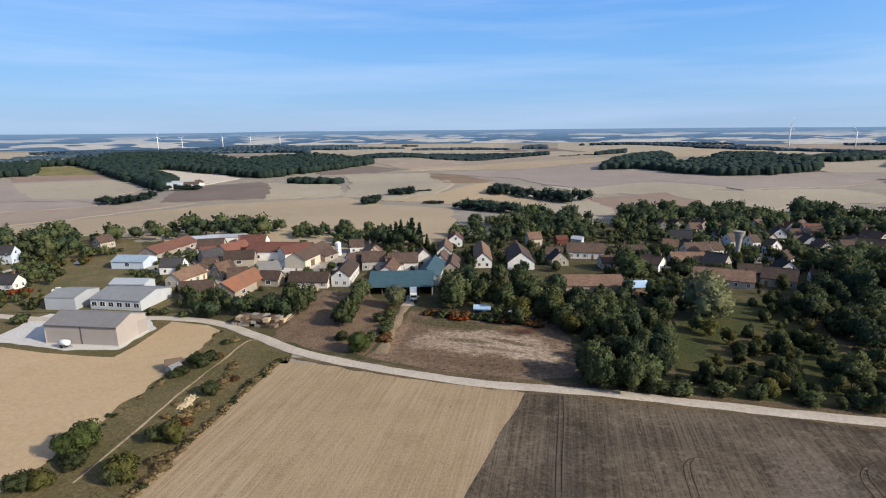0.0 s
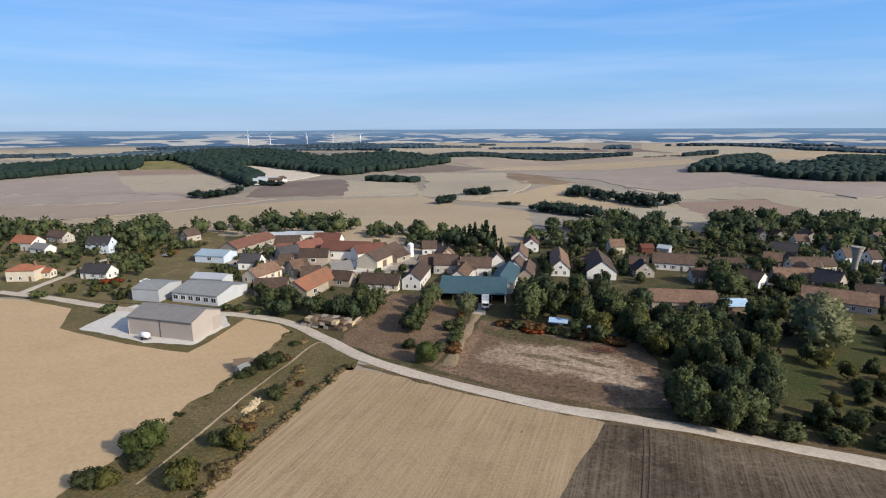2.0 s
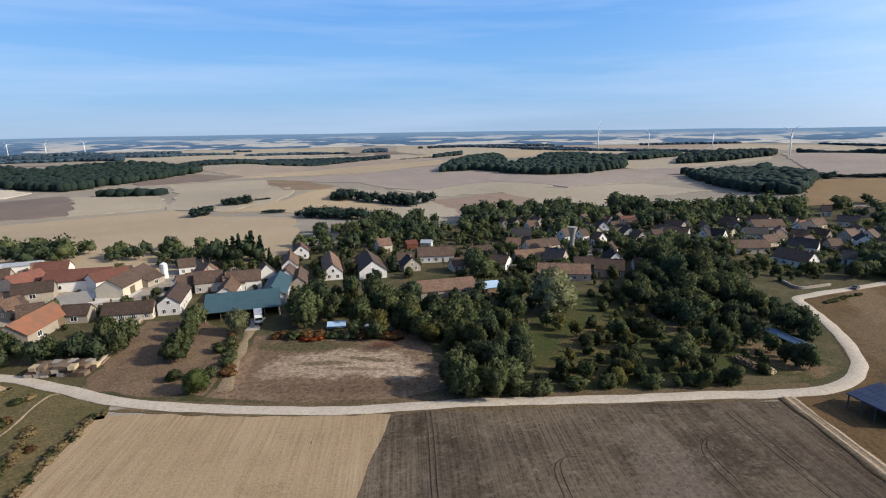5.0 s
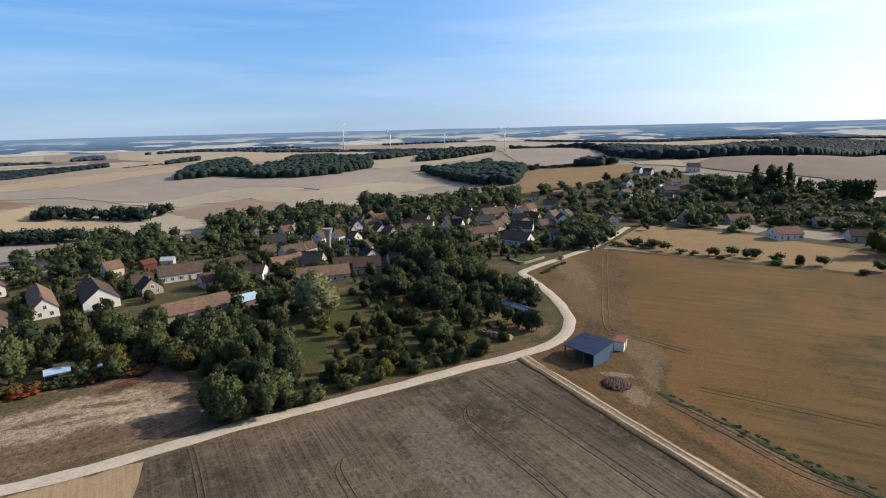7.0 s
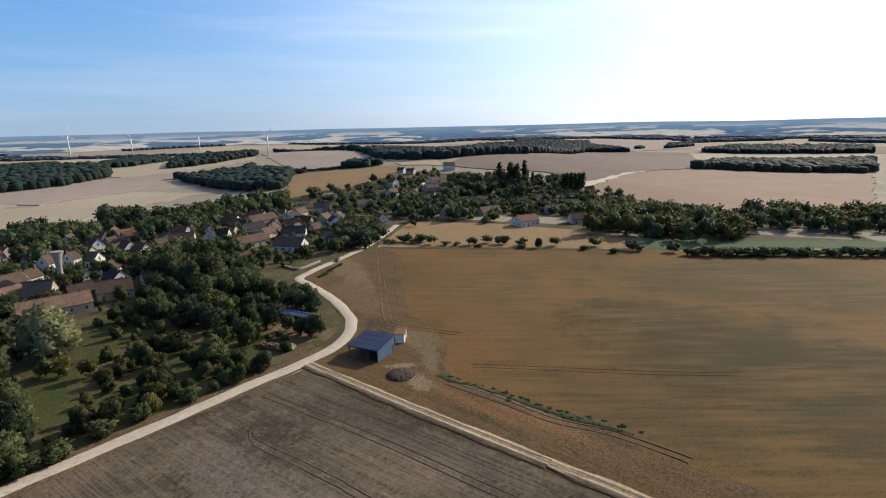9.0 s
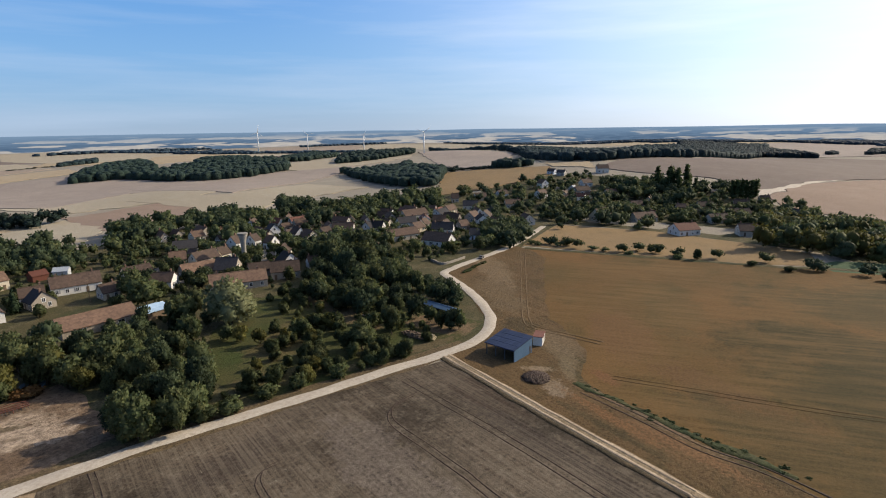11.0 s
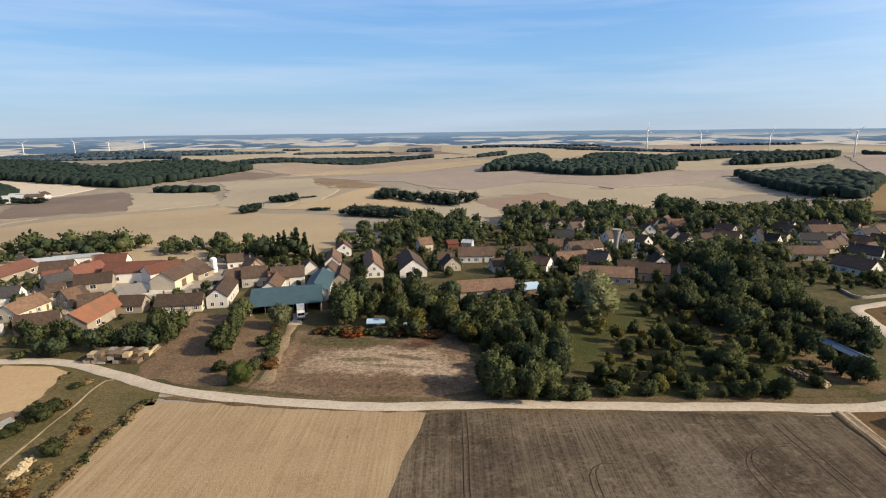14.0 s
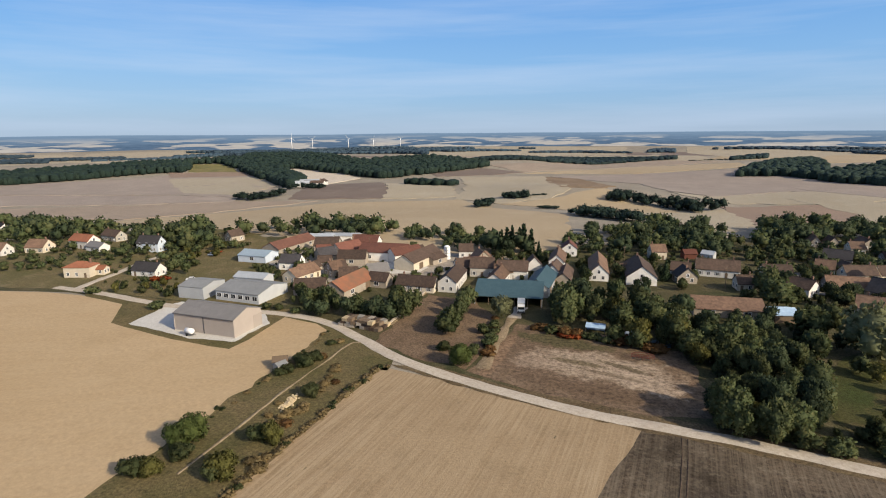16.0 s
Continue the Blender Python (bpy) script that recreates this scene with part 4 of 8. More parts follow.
def roof_mesh(L, W, eave, ridge, over, mat, hip=0.0):
    """Two sloping slabs with thickness, overhang and a rounded ridge (hipped if asked)."""
    a, b = L / 2 + over * 0.7, W / 2 + over
    drop = (ridge - eave) / (W / 2) * over
    t = 0.22
    hx = a - (hip and min(hip * W / 2 + over, a * 0.9))
    top = [(-a, -b, eave - drop + t), (a, -b, eave - drop + t), (a, b, eave - drop + t), (-a, b, eave - drop + t), (-hx, 0, ridge + t), (hx, 0, ridge + t)]
    v = top + [(x, y, z - t) for x, y, z in top]
    f = [(0, 1, 5, 4), (2, 3, 4, 5), (1, 2, 5), (3, 0, 4), (7, 6, 10, 11), (9, 8, 11, 10), (8, 7, 11), (6, 9, 10),
         (0, 6, 7, 1), (2, 8, 9, 3), (1, 7, 8, 2), (3, 9, 6, 0)]
    if not hip:
        f = [(0, 1, 5, 4), (2, 3, 4, 5), (7, 6, 10, 11), (9, 8, 11, 10), (0, 6, 7, 1), (2, 8, 9, 3),
             (1, 7, 11, 5), (5, 11, 8, 2), (3, 9, 10, 4), (4, 10, 6, 0)]
    tube([(-hx, 0, ridge + t - 0.02), (hx, 0, ridge + t - 0.02)], [0.16, 0.16], 6, v, f)
    return mesh_of("roof", v, f, mat)


def window_meshes(w, h):
    v, f = box(-w / 2 - 0.12, -0.07, -h / 2 - 0.12, w / 2 + 0.12, 0.02, -h / 2)
    box(-w / 2 - 0.12, -0.07, h / 2, w / 2 + 0.12, 0.02, h / 2 + 0.12, v, f)
    box(-w / 2 - 0.12, -0.07, -h / 2, -w / 2, 0.02, h / 2, v, f)
    box(w / 2, -0.07, -h / 2, w / 2 + 0.12, 0.02, h / 2, v, f)
    box(-0.04, -0.05, -h / 2, 0.04, 0.02, h / 2, v, f)
    fr = mesh_of("window", v, f, "white_paint")
    v, f = box(-w / 2, -0.03, -h / 2, w / 2, 0.015, h / 2)
    return fr, mesh_of("pane", v, f, "pane")


WIN = window_meshes(1.0, 1.35)
WIN_BIG = window_meshes(1.9, 1.5)
v_, f_ = box(-0.5, -0.06, 0, 0.5, 0.02, 2.1)
DOOR = mesh_of("door", v_, f_, "timber")
v_, f_ = box(-1.7, -0.06, 0, 1.7, 0.02, 3.0)
BARN_DOOR = mesh_of("barn_door", v_, f_, "timber")
v_, f_ = box(-0.24, -0.34, -1.0, 0.24, 0.34, 0.95)
box(-0.3, -0.4, 0.95, 0.3, 0.4, 1.05, v_, f_)
tube([(0, 0.15, 1.0), (0, 0.15, 1.3)], [0.11, 0.1], 7, v_, f_)
tube([(0, -0.15, 1.0), (0, -0.15, 1.25)], [0.11, 0.1], 7, v_, f_)
CHIMNEY = mesh_of("chimney", v_, f_, "brick")
v_, f_ = box(-0.24, -0.05, -0.72, 0.24, 0.0, 0.72)
SHUTTER = mesh_of("shutter", v_, f_, "grey_plastic")
MESHES = {}
HOUSES = [0]


def house(x, y, yaw, L, W, eave, ridge, wall, roof, label, kind="house", hip=0.0, chim=1, over=0.35, openings=True, z=0.0, doors=True):
    """A building with its ridge along yaw: walls, roof, chimneys, windows and doors as parts."""
    HOUSES[0] += 1
    rnd = random.Random(HOUSES[0] * 17 + 3)
    ROOM.append((x, y, radians(yaw), L / 2, W / 2))
    top = new(kind)
    top.matrix_basis = pose(x, y, height(x, y) + z, 0, 0, yaw)
    tagged(top, label, "house" if kind in ("house", "farmhouse") else kind.replace("_", " "))
    v, f = gable_body(L, W, eave, ridge, hip)
    part("wall", mesh_of("wall", v, f, wall), top)
    rf = part("roof", roof_mesh(L, W, eave, ridge, over, roof, hip), top)
    if kind in ("house", "farmhouse"):
        for i in range(chim):
            k = -0.36 + 0.72 * ((i + (HOUSES[0] % 2)) % 2)
            part("chimney", CHIMNEY, rf, pose(L * k, 0.3, ridge + 0.2))
    if not openings:
        return top

    def opening(me, pane, px_, py_, pz_, rz, shut=False):
        o = part(me.name.split(".")[0], me, top, pose(px_, py_, pz_, 0, 0, rz))
        if pane:
            part("pane", pane, o)
        if shut:
            for s in (-0.88, 0.88):
                part("shutter", SHUTTER, o, pose(s, -0.005, 0))

    floors = 2 if eave > 4.6 else 1
    for side, rz in ((-1, 0), (1, 180)):
        if kind in ("house", "farmhouse"):
            n = max(2, min(5, int(L / 3.2)))
            door_at = rnd.randrange(n)
            for fl in range(floors):
                for i in range(n):
                    px_ = -side * (-L / 2 + L * (i + 0.5) / n)
                    if fl == 0 and i == door_at:
                        opening(DOOR, None, px_, side * W / 2, 0.05, rz)
                    else:
                        opening(*WIN, px_, side * W / 2, 1.55 + fl * 2.7, rz, rnd.random() < 0.5)
        else:
            n = max(1, min(3, int(L / 9))) if doors else int(L / 3.2)
            for i in range(n):
                px_ = -side * (-L / 2 + L * (i + 0.5) / n)
                if doors and rnd.random() < 0.5 and eave > 3.1:
                    opening(BARN_DOOR, None, px_, side * W / 2, 0.05, rz)
                else:
                    opening(*WIN_BIG, px_, side * W / 2, min(eave - 1.2, 2.0), rz)
    if kind in ("house", "farmhouse") and not hip:
        for side, rz in ((-1, 270), (1, 90)):
            for k in (-0.22, 0.22):
                opening(*WIN, side * L / 2, W * k, 1.55, rz, False)
            if ridge > 6:
                opening(*WIN, side * L / 2, 0, eave + 0.5, rz, False)
    return top


# ---------------------------------------------------------------- fields and tracks
build_ground()
build_backdrop()
field("village_ground", "dry_grass", [(-330, 172), (-213, 172.6), (-184, 176), (-138, 168), (-92, 168), (-60, 156), (-28, 134), (20, 120), (90, 101), (125, 93), (150, 112), (172, 147), (235, 150), (305, 166), (314, 110), (309, 70), (306, 34), (281, 3.4), (300, -30), (320, -110), (352, -190), (440, -190), (425, -110), (402, -40), (398.2, -36.8), (400.9, -18.9), (408.6, 9.9), (437.3, 41.3), (461.9, 72.9), (486.7, 101), (478.3, 141.3), (501.5, 219.5), (517.3, 264.2), (420, 330), (330, 360), (200, 375), (100, 335), (50, 312), (0, 296), (-60, 292), (-100, 306), (-200, 322), (-330, 300)], 0.06, "rough dry grass and gardens round the village")
field("garden_ground", "dry_lawn", [(-330, 176), (-213, 177), (-184, 180), (-138, 175), (-98, 175), (-92, 200), (-120, 225), (-140, 250), (-165, 290), (-200, 318), (-330, 298)], 0.09, "pale dry lawns and gardens round the western houses")
field("field_stubble", "stubble_straw", [(-42.5, 134), (-28, 130.5), (-10, 123.8), (22, 115.5), (10, 88.6), (-8, 40), (-39, -40), (-86, -160), (-110, -160), (-59.8, 31.1), (-52.2, 84.3), (-50.3, 97.6), (-48.3, 108.8), (-46.6, 120.7), (-43.7, 133.9)], 0.07, "harvested straw-coloured stubble field with pale rows")
field("field_dark", "dark_soil", [(18.8, 116.1), (60, 106.8), (102, 94.6), (102.0, 90.8), (95.7, 68.5), (91.3, 52.3), (87.8, 39.2), (85.0, 28.2), (83.4, 22.0), (66.7, -39.9), (40, -160), (-88, -160), (-42.4, -40), (-11.4, 40), (6.8, 88.6)], 0.1, "dark grey-brown worked field with pale lines", 0.35)
field("field_right", "meadow_tan", [(99, 75), (104, 90), (124, 94), (143, 97), (152, 112), (172, 139), (190, 146), (232, 145), (262, 42), (268, 31), (272, 18), (276, 6), (290, -60), (330, -200), (330, -420), (80, -420), (70, -160), (84, -30), (94, 30), (99, 50)], 0.1, "broad sun-browned meadow with greenish patches")
field("shed_ground", "meadow_rough", [(104, 96), (119, 95.2), (133, 101.3), (143.5, 111.3), (155.5, 126.5), (166.3, 144), (171, 150.3), (190, 152), (235, 155), (232, 146), (220.0, 129.8), (148.7, 88.4), (141.0, 76.8), (131.0, 66.7), (116.5, 61.3), (111.1, 51.4), (108.2, 41.2), (103.7, 30.7), (101.8, 21.1), (99.6, 13.4), (97.2, 4.3), (94.3, -6.6), (69.4, -40.6), (86.1, 21.3), (87.7, 27.5), (90.5, 38.5), (94.0, 51.6), (98.4, 67.8), (104.7, 90.1)], 0.15, "rough dry grass and straw round the shelter and along the track", 1.2)
field("field_gold", "meadow_gold", [(236, 151.5), (302, 166), (313, 110), (309, 80), (306, 48), (300, 35), (285, 30), (271, 33), (262, 50)], 0.12, "golden cut meadow behind a hedge")
field("field_lush", "strip_green", [(274.8, 29.4), (288.5, 23.6), (294.7, 7.9), (306, -27.8), (324, -90), (350, -180), (330, -180), (308, -90), (289, -26), (275.2, 1.4), (266.9, 22.1)], 0.12, "green watered grass strip")
field("field_left", "stubble_pale", [(-330, 170), (-213.1, 172), (-195, 174.5), (-177, 173.4), (-152.1, 167), (-140.5, 149.5), (-111.8, 140.7), (-89.9, 137.1), (-88.3, 144.8), (-87.9, 158.6), (-87.3, 165.3), (-74.3, 161.3), (-66.1, 154.8), (-67.7, 155.4), (-68.3, 137.6), (-69.2, 122.1), (-71.7, 106.1), (-72.8, 97.1), (-73.9, 85.6), (-77.2, 51.1), (-130, -160), (-420, -160), (-420, 150)], 0.1, "pale harvested field with faint tracks")
field("yard_rough", "yard_earth", [(-20.9, 135.1), (-16, 153.6), (-9.9, 174.4), (-1.8, 173.4), (34.1, 161.5), (37.9, 122.7), (20, 120.1), (-0.4, 126.2)], 0.12, "rough trampled brown earth with pale bare patches", 1.5)
field("plot_tilled", "tilled_earth", [(-51.2, 150.8), (-46.1, 199.2), (-27.5, 193.7), (-17.7, 172.8), (-19.1, 147), (-21.3, 137.7), (-36.3, 141.4)], 0.12, "brown tilled garden plot", 1)
field("orchard_grass", "orchard_green", [(74.9, 163.2), (102.5, 184.1), (126.1, 168.3), (130.6, 126.5), (132.3, 102.1), (117.2, 99.7), (88.1, 105.8), (59.9, 114.6), (58.9, 130.9)], 0.12, "green orchard meadow grass")
field("barn_verge", "green_grass", [(-178.6, 177.6), (-130.8, 173.7), (-88.4, 173.4), (-70.2, 165.3), (-56.6, 154.7), (-41.5, 143), (-40.9, 133.2), (-51.5, 132.8), (-61.8, 134.4), (-85.7, 129.7), (-132.2, 137.1)], 0.07, "short dry grass round the barn and along the road", 0.6)
field("strip_grass", "green_grass", [(-66.1, 155.5), (-52, 143), (-41.5, 134.5), (-43.7, 133.9), (-46.6, 120.7), (-48.3, 108.8), (-50.3, 97.6), (-52.2, 84.3), (-59.8, 31.1), (-77.7, 51.1), (-75.1, 85.6), (-74.0, 97.1), (-72.9, 106.1), (-70.4, 122.1), (-69.5, 137.6), (-68.9, 155.4)], 0.12, "rough grass strip with bushes between fields", 0.9)
field("pad_gravel", "chalk_pad", [(-133.9, 149.7), (-134.8, 169), (-132.9, 173.3), (-95.6, 167.2), (-89.5, 158.3), (-91.4, 142.4), (-106.2, 142.2)], 0.16, "white chalk gravel yard round the barn")
# the rolling fields beyond the village, far to near
field("field", "cream_field", [(-1375, 1078), (-1677, 1318), (-1535, 1373), (-1383, 1428), (-1191, 1502), (-1126, 1397), (-836, 912), (-917, 888), (-1306, 1132)], 0.16, "far pale stubble field before the ridge", 2.5)
field("field", "cream_field", [(-255, 1598), (-468, 1763), (-506, 2168), (-130, 2275), (239, 2193), (179, 1639), (-36, 1615)], 0.17, "far pale pinkish stubble field", 2.5)
field("field", "cream_field", [(418, 1393), (371, 1796), (434, 2105), (607, 2094), (794, 2135), (937, 2075), (936, 1854), (696, 1599)], 0.17, "far wide cream field beyond the wood", 2.5)
field("field", "gold_field", [(617, 1263), (465, 1163), (679, 1627), (853, 1689), (1023, 1713), (918, 1536), (827, 1556)], 0.18, "far straw field on a crest", 2.5)
field("field", "grey_field", [(-61, 921), (-129, 1009), (-39, 1085), (71, 1346), (194, 1381), (350, 1283), (160, 1134), (39, 1036)], 0.19, "far grey field in a valley", 2.5)
field("field", "gold_field", [(113, 929), (26, 932), (-60, 905), (28, 1001), (133, 1096), (353, 1230), (308, 1011), (209, 975)], 0.20, "long straw-coloured field in a valley", 2.5)
field("field", "mauve_field", [(51, 805), (-14, 872), (130, 926), (291, 970), (304, 833), (359, 731), (433, 721), (382, 635), (311, 640), (247, 675), (158, 618), (121, 671), (102, 772)], 0.21, "mauve-grey ploughed field below the wood", 2.5)
field("field", "cream_field", [(152, 563), (117, 652), (158, 618), (244, 667), (337, 694), (425, 708), (367, 610), (258, 544), (181, 562)], 0.21, "pale stubble slope below the ploughed field", 2.5)
field("field", "brown_field", [(131, 405), (144, 540), (201, 547), (248, 544), (317, 527), (277, 459), (184, 401)], 0.22, "brown ploughed hollow behind the village", 2.5)
field("field", "cream_field", [(70, 411), (60, 529), (115, 501), (142, 523), (134, 414), (104, 364), (79, 359)], 0.23, "bright cream stubble field beside a copse", 2.5)
field("field", "cream_field", [(-113, 674), (-150, 831), (-22, 870), (11, 588), (-8, 541), (-56, 525), (-103, 554)], 0.24, "cream stubble hill with straight rows", 2.5)
field("field", "scrub_brown", [(0, 596), (-24, 861), (28, 840), (68, 715), (44, 597)], 0.25, "rough brown scrub on a brow", 2.5)
field("field", "gold_field", [(-7, 506), (-55, 519), (-5, 541), (50, 607), (62, 548), (112, 492), (65, 473), (20, 453)], 0.25, "pale straw field below the brow", 2.5)
field("field", "gold_field", [(-90, 447), (-58, 496), (6, 439), (6, 307), (-9, 277), (-36, 273), (-62, 268), (-78, 333)], 0.26, "golden stubble field behind the village", 2.5)
field("field", "gold_field", [(-309, 343), (-349, 376), (-307, 410), (-272, 458), (-226, 510), (-165, 535), (-100, 553), (-58, 496), (-87, 435), (-62, 268), (-92, 265), (-122, 262), (-159, 297), (-213, 315), (-256, 325)], 0.27, "wide golden stubble field behind the village", 2.5)
field("field", "grey_field", [(-478, 371), (-544, 423), (-497, 438), (-448, 453), (-397, 468), (-329, 504), (-243, 522), (-275, 482), (-300, 443), (-327, 415), (-351, 389), (-396, 386), (-437, 378)], 0.28, "grey-green fallow strip", 2.5)
field("field", "mauve_field", [(-568, 442), (-659, 514), (-607, 525), (-552, 534), (-495, 541), (-433, 543), (-338, 529), (-325, 508), (-403, 475), (-459, 464), (-515, 453)], 0.29, "pale pinkish ploughed strip", 2.5)
field("field", "mauve_field", [(-664, 518), (-766, 598), (-730, 639), (-688, 680), (-638, 723), (-621, 781), (-539, 793), (-455, 801), (-362, 678), (-341, 532), (-438, 549), (-499, 546), (-557, 539), (-612, 529)], 0.29, "pale beige field below the wooded ridge", 2.5)
field("field", "cream_field", [(-433, 570), (-588, 739), (-521, 767), (-451, 793), (-363, 678), (-342, 544)], 0.30, "pale cream field below the wooded ridge", 2.5)
field("field", "brown_field", [(-595, 754), (-647, 814), (-529, 862), (-459, 808), (-529, 782)], 0.31, "dull brown strip at the foot of the ridge", 2.5)
field("field", "chalk_field", [(-414, 812), (-474, 881), (-436, 919), (-345, 847), (-296, 790), (-310, 702), (-344, 722)], 0.32, "almost white chalk field at the edge of a wood", 2.5)
field("field", "hill_field", [(-290, 575), (-311, 669), (-242, 731), (-195, 611), (-183, 553), (-276, 527)], 0.33, "tan ploughed field", 2.5)
field("field", "cream_field", [(-194, 611), (-231, 708), (-142, 705), (-105, 575), (-182, 549)], 0.33, "pale cream field", 2.5)
field("field", "hill_field", [(-186, 833), (-203, 869), (-133, 960), (-59, 922), (-103, 871)], 0.34, "brown field beside the wooded ridge", 2.5)
field("field", "scrub_grass", [(-535, 846), (-623, 833), (-679, 918), (-629, 936), (-584, 903)], 0.35, "sunny yellow-green clearing on the ridge", 2.5)
field("field", "cream_field", [(525, 714), (503, 738), (558, 807), (686, 837), (639, 749), (778, 728), (747, 699), (594, 698)], 0.36, "pale stubble slope between the woods", 2.5)
field("field", "mauve_field", [(265, 720), (357, 748), (492, 729), (610, 702), (518, 636), (431, 590), (296, 542)], 0.37, "mauve-grey slope between the woods", 2.5)
field("field", "cream_field", [(233, 495), (215, 592), (292, 535), (407, 558), (404, 449), (292, 450), (196, 365)], 0.37, "pale stubble on the long slope", 2.5)
field("field", "mauve_field", [(677, 577), (833, 761), (873, 724), (903, 647), (887, 564), (611, 422), (587, 462)], 0.38, "grey-mauve field on the crest", 2.5)
field("field", "meadow_gold", [(370, 318), (535, 454), (560, 398), (568, 320), (503, 278), (416, 292)], 0.39, "straw and green field on the slope behind the village", 2.5)
field("field", "gold_field", [(566, 313), (713, 419), (632, 304), (558, 256)], 0.40, "straw field by the farm on the hill", 2.5)
field("field", "hill_field", [(554, 247), (649, 269), (680, 251), (738, 200), (1180, 210), (1243, 121), (1251, -21), (724, 5), (589, 70), (482, 85), (550, 136), (541, 201)], 0.41, "wide grey-brown field on the hill", 2.5)
field("field", "tan_field", [(459, 67), (486, 81), (581, 69), (715, 5), (761, -49), (790, -102), (802, -151), (804, -196), (442, -108), (432, -84), (424, -59), (416, -34), (409, -8), (445, 38)], 0.41, "tan stubble field on the hill", 2.5)
field("field", "chalk_field", [(492, 83), (480, 92), (506, 92), (595, 69), (645, 44), (578, 68)], 0.42, "pale worn track margin across the hill", 2.5)
field("field", "mauve_field", [(1292, 126), (1941, 329), (2176, 246), (2132, -37), (1666, -98), (1406, 6)], 0.43, "far pale lilac field", 2.5)
field("field", "cream_field", [(1035, -10), (1225, 5), (1258, -82), (1285, -167), (1301, -246), (1306, -318), (1202, -293), (1183, -227), (1153, -157), (1108, -84)], 0.44, "pale strip of field between woods", 2.5)
field("verge", "verge", [(-42, 136.5), (-28, 136.8), (-10, 129.5), (20, 122.5), (60, 113), (91, 105), (115, 99), (117, 92), (100, 95.5), (60, 105.5), (19, 115.2), (-10, 123), (-28, 130)], 0.14, "rough grass verge along the chalk road")
track("road", "chalk_track", [(-195.2, 180.8), (-170.2, 176.9), (-145.1, 171), (-126.5, 168), (-97.4, 168.6), (-82.9, 166.8), (-71.2, 162.9), (-55.5, 151.7), (-41.7, 141), (-27.5, 133.4), (-9.7, 126.2), (10.3, 119.7), (30.8, 116), (45.1, 112.6), (70.7, 105.7), (90.8, 101), (105.9, 96.7), (120.4, 95.4), (134.2, 100.6), (144.8, 110.3), (156.5, 125.6), (167, 143.4), (171.5, 150), (183.6, 152.1), (211, 153.6), (240, 156.7), (291.1, 169.9)], 3.7, 0.22, "white chalk gravel road with worn edges")
track("track", "rut_chalk", [(106.3, 95.3), (105.0, 90.0), (98.7, 67.7), (94.3, 51.5), (90.8, 38.4), (88.0, 27.4), (86.4, 21.2), (69.7, -40.7)], 0.75, 0.24, "pale wheel rut of a field track", 0.3)
track("track", "rut_chalk", [(104.7, 95.7), (103.4, 90.4), (97.1, 68.1), (92.7, 51.9), (89.2, 38.8), (86.4, 27.8), (84.8, 21.6), (68.1, -40.3)], 0.75, 0.24, "pale wheel rut of a field track", 0.3)
track("track_verge", "track_marks", [(105.5, 95.5), (104.2, 90.2), (97.9, 67.9), (93.5, 51.7), (90.0, 38.6), (87.2, 27.6), (85.6, 21.4), (68.9, -40.5)], 3.0, 0.21, "worn straw-coloured field track", 0.4)
track("verge_strip", "dark_margin", [(103.6, 96.0), (102.3, 90.7), (96.0, 68.4), (91.6, 52.2), (88.1, 39.1), (85.3, 28.1), (83.7, 21.9), (67.0, -40.0)], 1.1, 0.2, "dark grass margin beside the track", 0.5)
track("track", "chalk_track", [(-185, 178.8), (-187, 191.7), (-188.3, 203.6), (-192.7, 227.5), (-190.4, 240.2)], 3.4, 0.2, "chalk lane to the houses")
track("path", "straw_path", [(-49.5, 146.5), (-56.9, 148.7), (-59.6, 132.0), (-61.8, 118.4), (-63.4, 100.7), (-65.1, 83.5)], 0.7, 0.17, "narrow straw-coloured path through the grass strip", 0.3)
track("verge_strip", "verge", [(-41.5, 136.0), (-43.7, 133.9), (-46.6, 120.7), (-48.3, 108.8), (-50.3, 97.6), (-52.2, 84.3), (-59.8, 31.1)], 1.3, 0.17, "dry grass margin between the fields", 0.4)
track("wheel_mark", "tramline", [(87.6, 95), (85.6, 84.9), (82.3, 66.7), (79.2, 51.8), (76.2, 39.5), (65.1, -10)], 0.32, 0.13, "dark tractor wheel mark across the worked field", 0.15)
track("wheel_mark", "tramline", [(83.6, 87.14), (76.7, 87.24), (72.5, 84.34), (70.7, 79.84), (69, 70.24), (66.8, 59.04), (65.2, 53.14), (54.1, 4.64)], 0.32, 0.13, "dark curving tractor wheel mark in the worked field", 0.15)
track("wheel_mark", "tramline", [(48.78, 89.33), (46.08, 89.73), (42.88, 87.23), (40.78, 79.73), (37.78, 64.73), (27.28, 19.73)], 0.3, 0.13, "dark curving tractor wheel mark in the worked field", 0.15)
track("wheel_mark", "tramline", [(25.86, 114), (23.66, 103), (20.36, 89), (9.46, 40)], 0.3, 0.13, "dark tractor wheel mark across the worked field", 0.15)
track("wheel_mark", "tramline", [(89.4, 95), (87.4, 84.9), (84.1, 66.7), (81, 51.8), (78, 39.5), (66.9, -10)], 0.32, 0.13, "dark tractor wheel mark across the worked field", 0.15)
track("wheel_mark", "tramline", [(85.4, 87.86), (78.5, 87.96), (74.3, 85.06), (72.5, 80.56), (70.8, 70.96), (68.6, 59.76), (67, 53.86), (55.9, 5.36)], 0.32, 0.13, "dark curving tractor wheel mark in the worked field", 0.15)
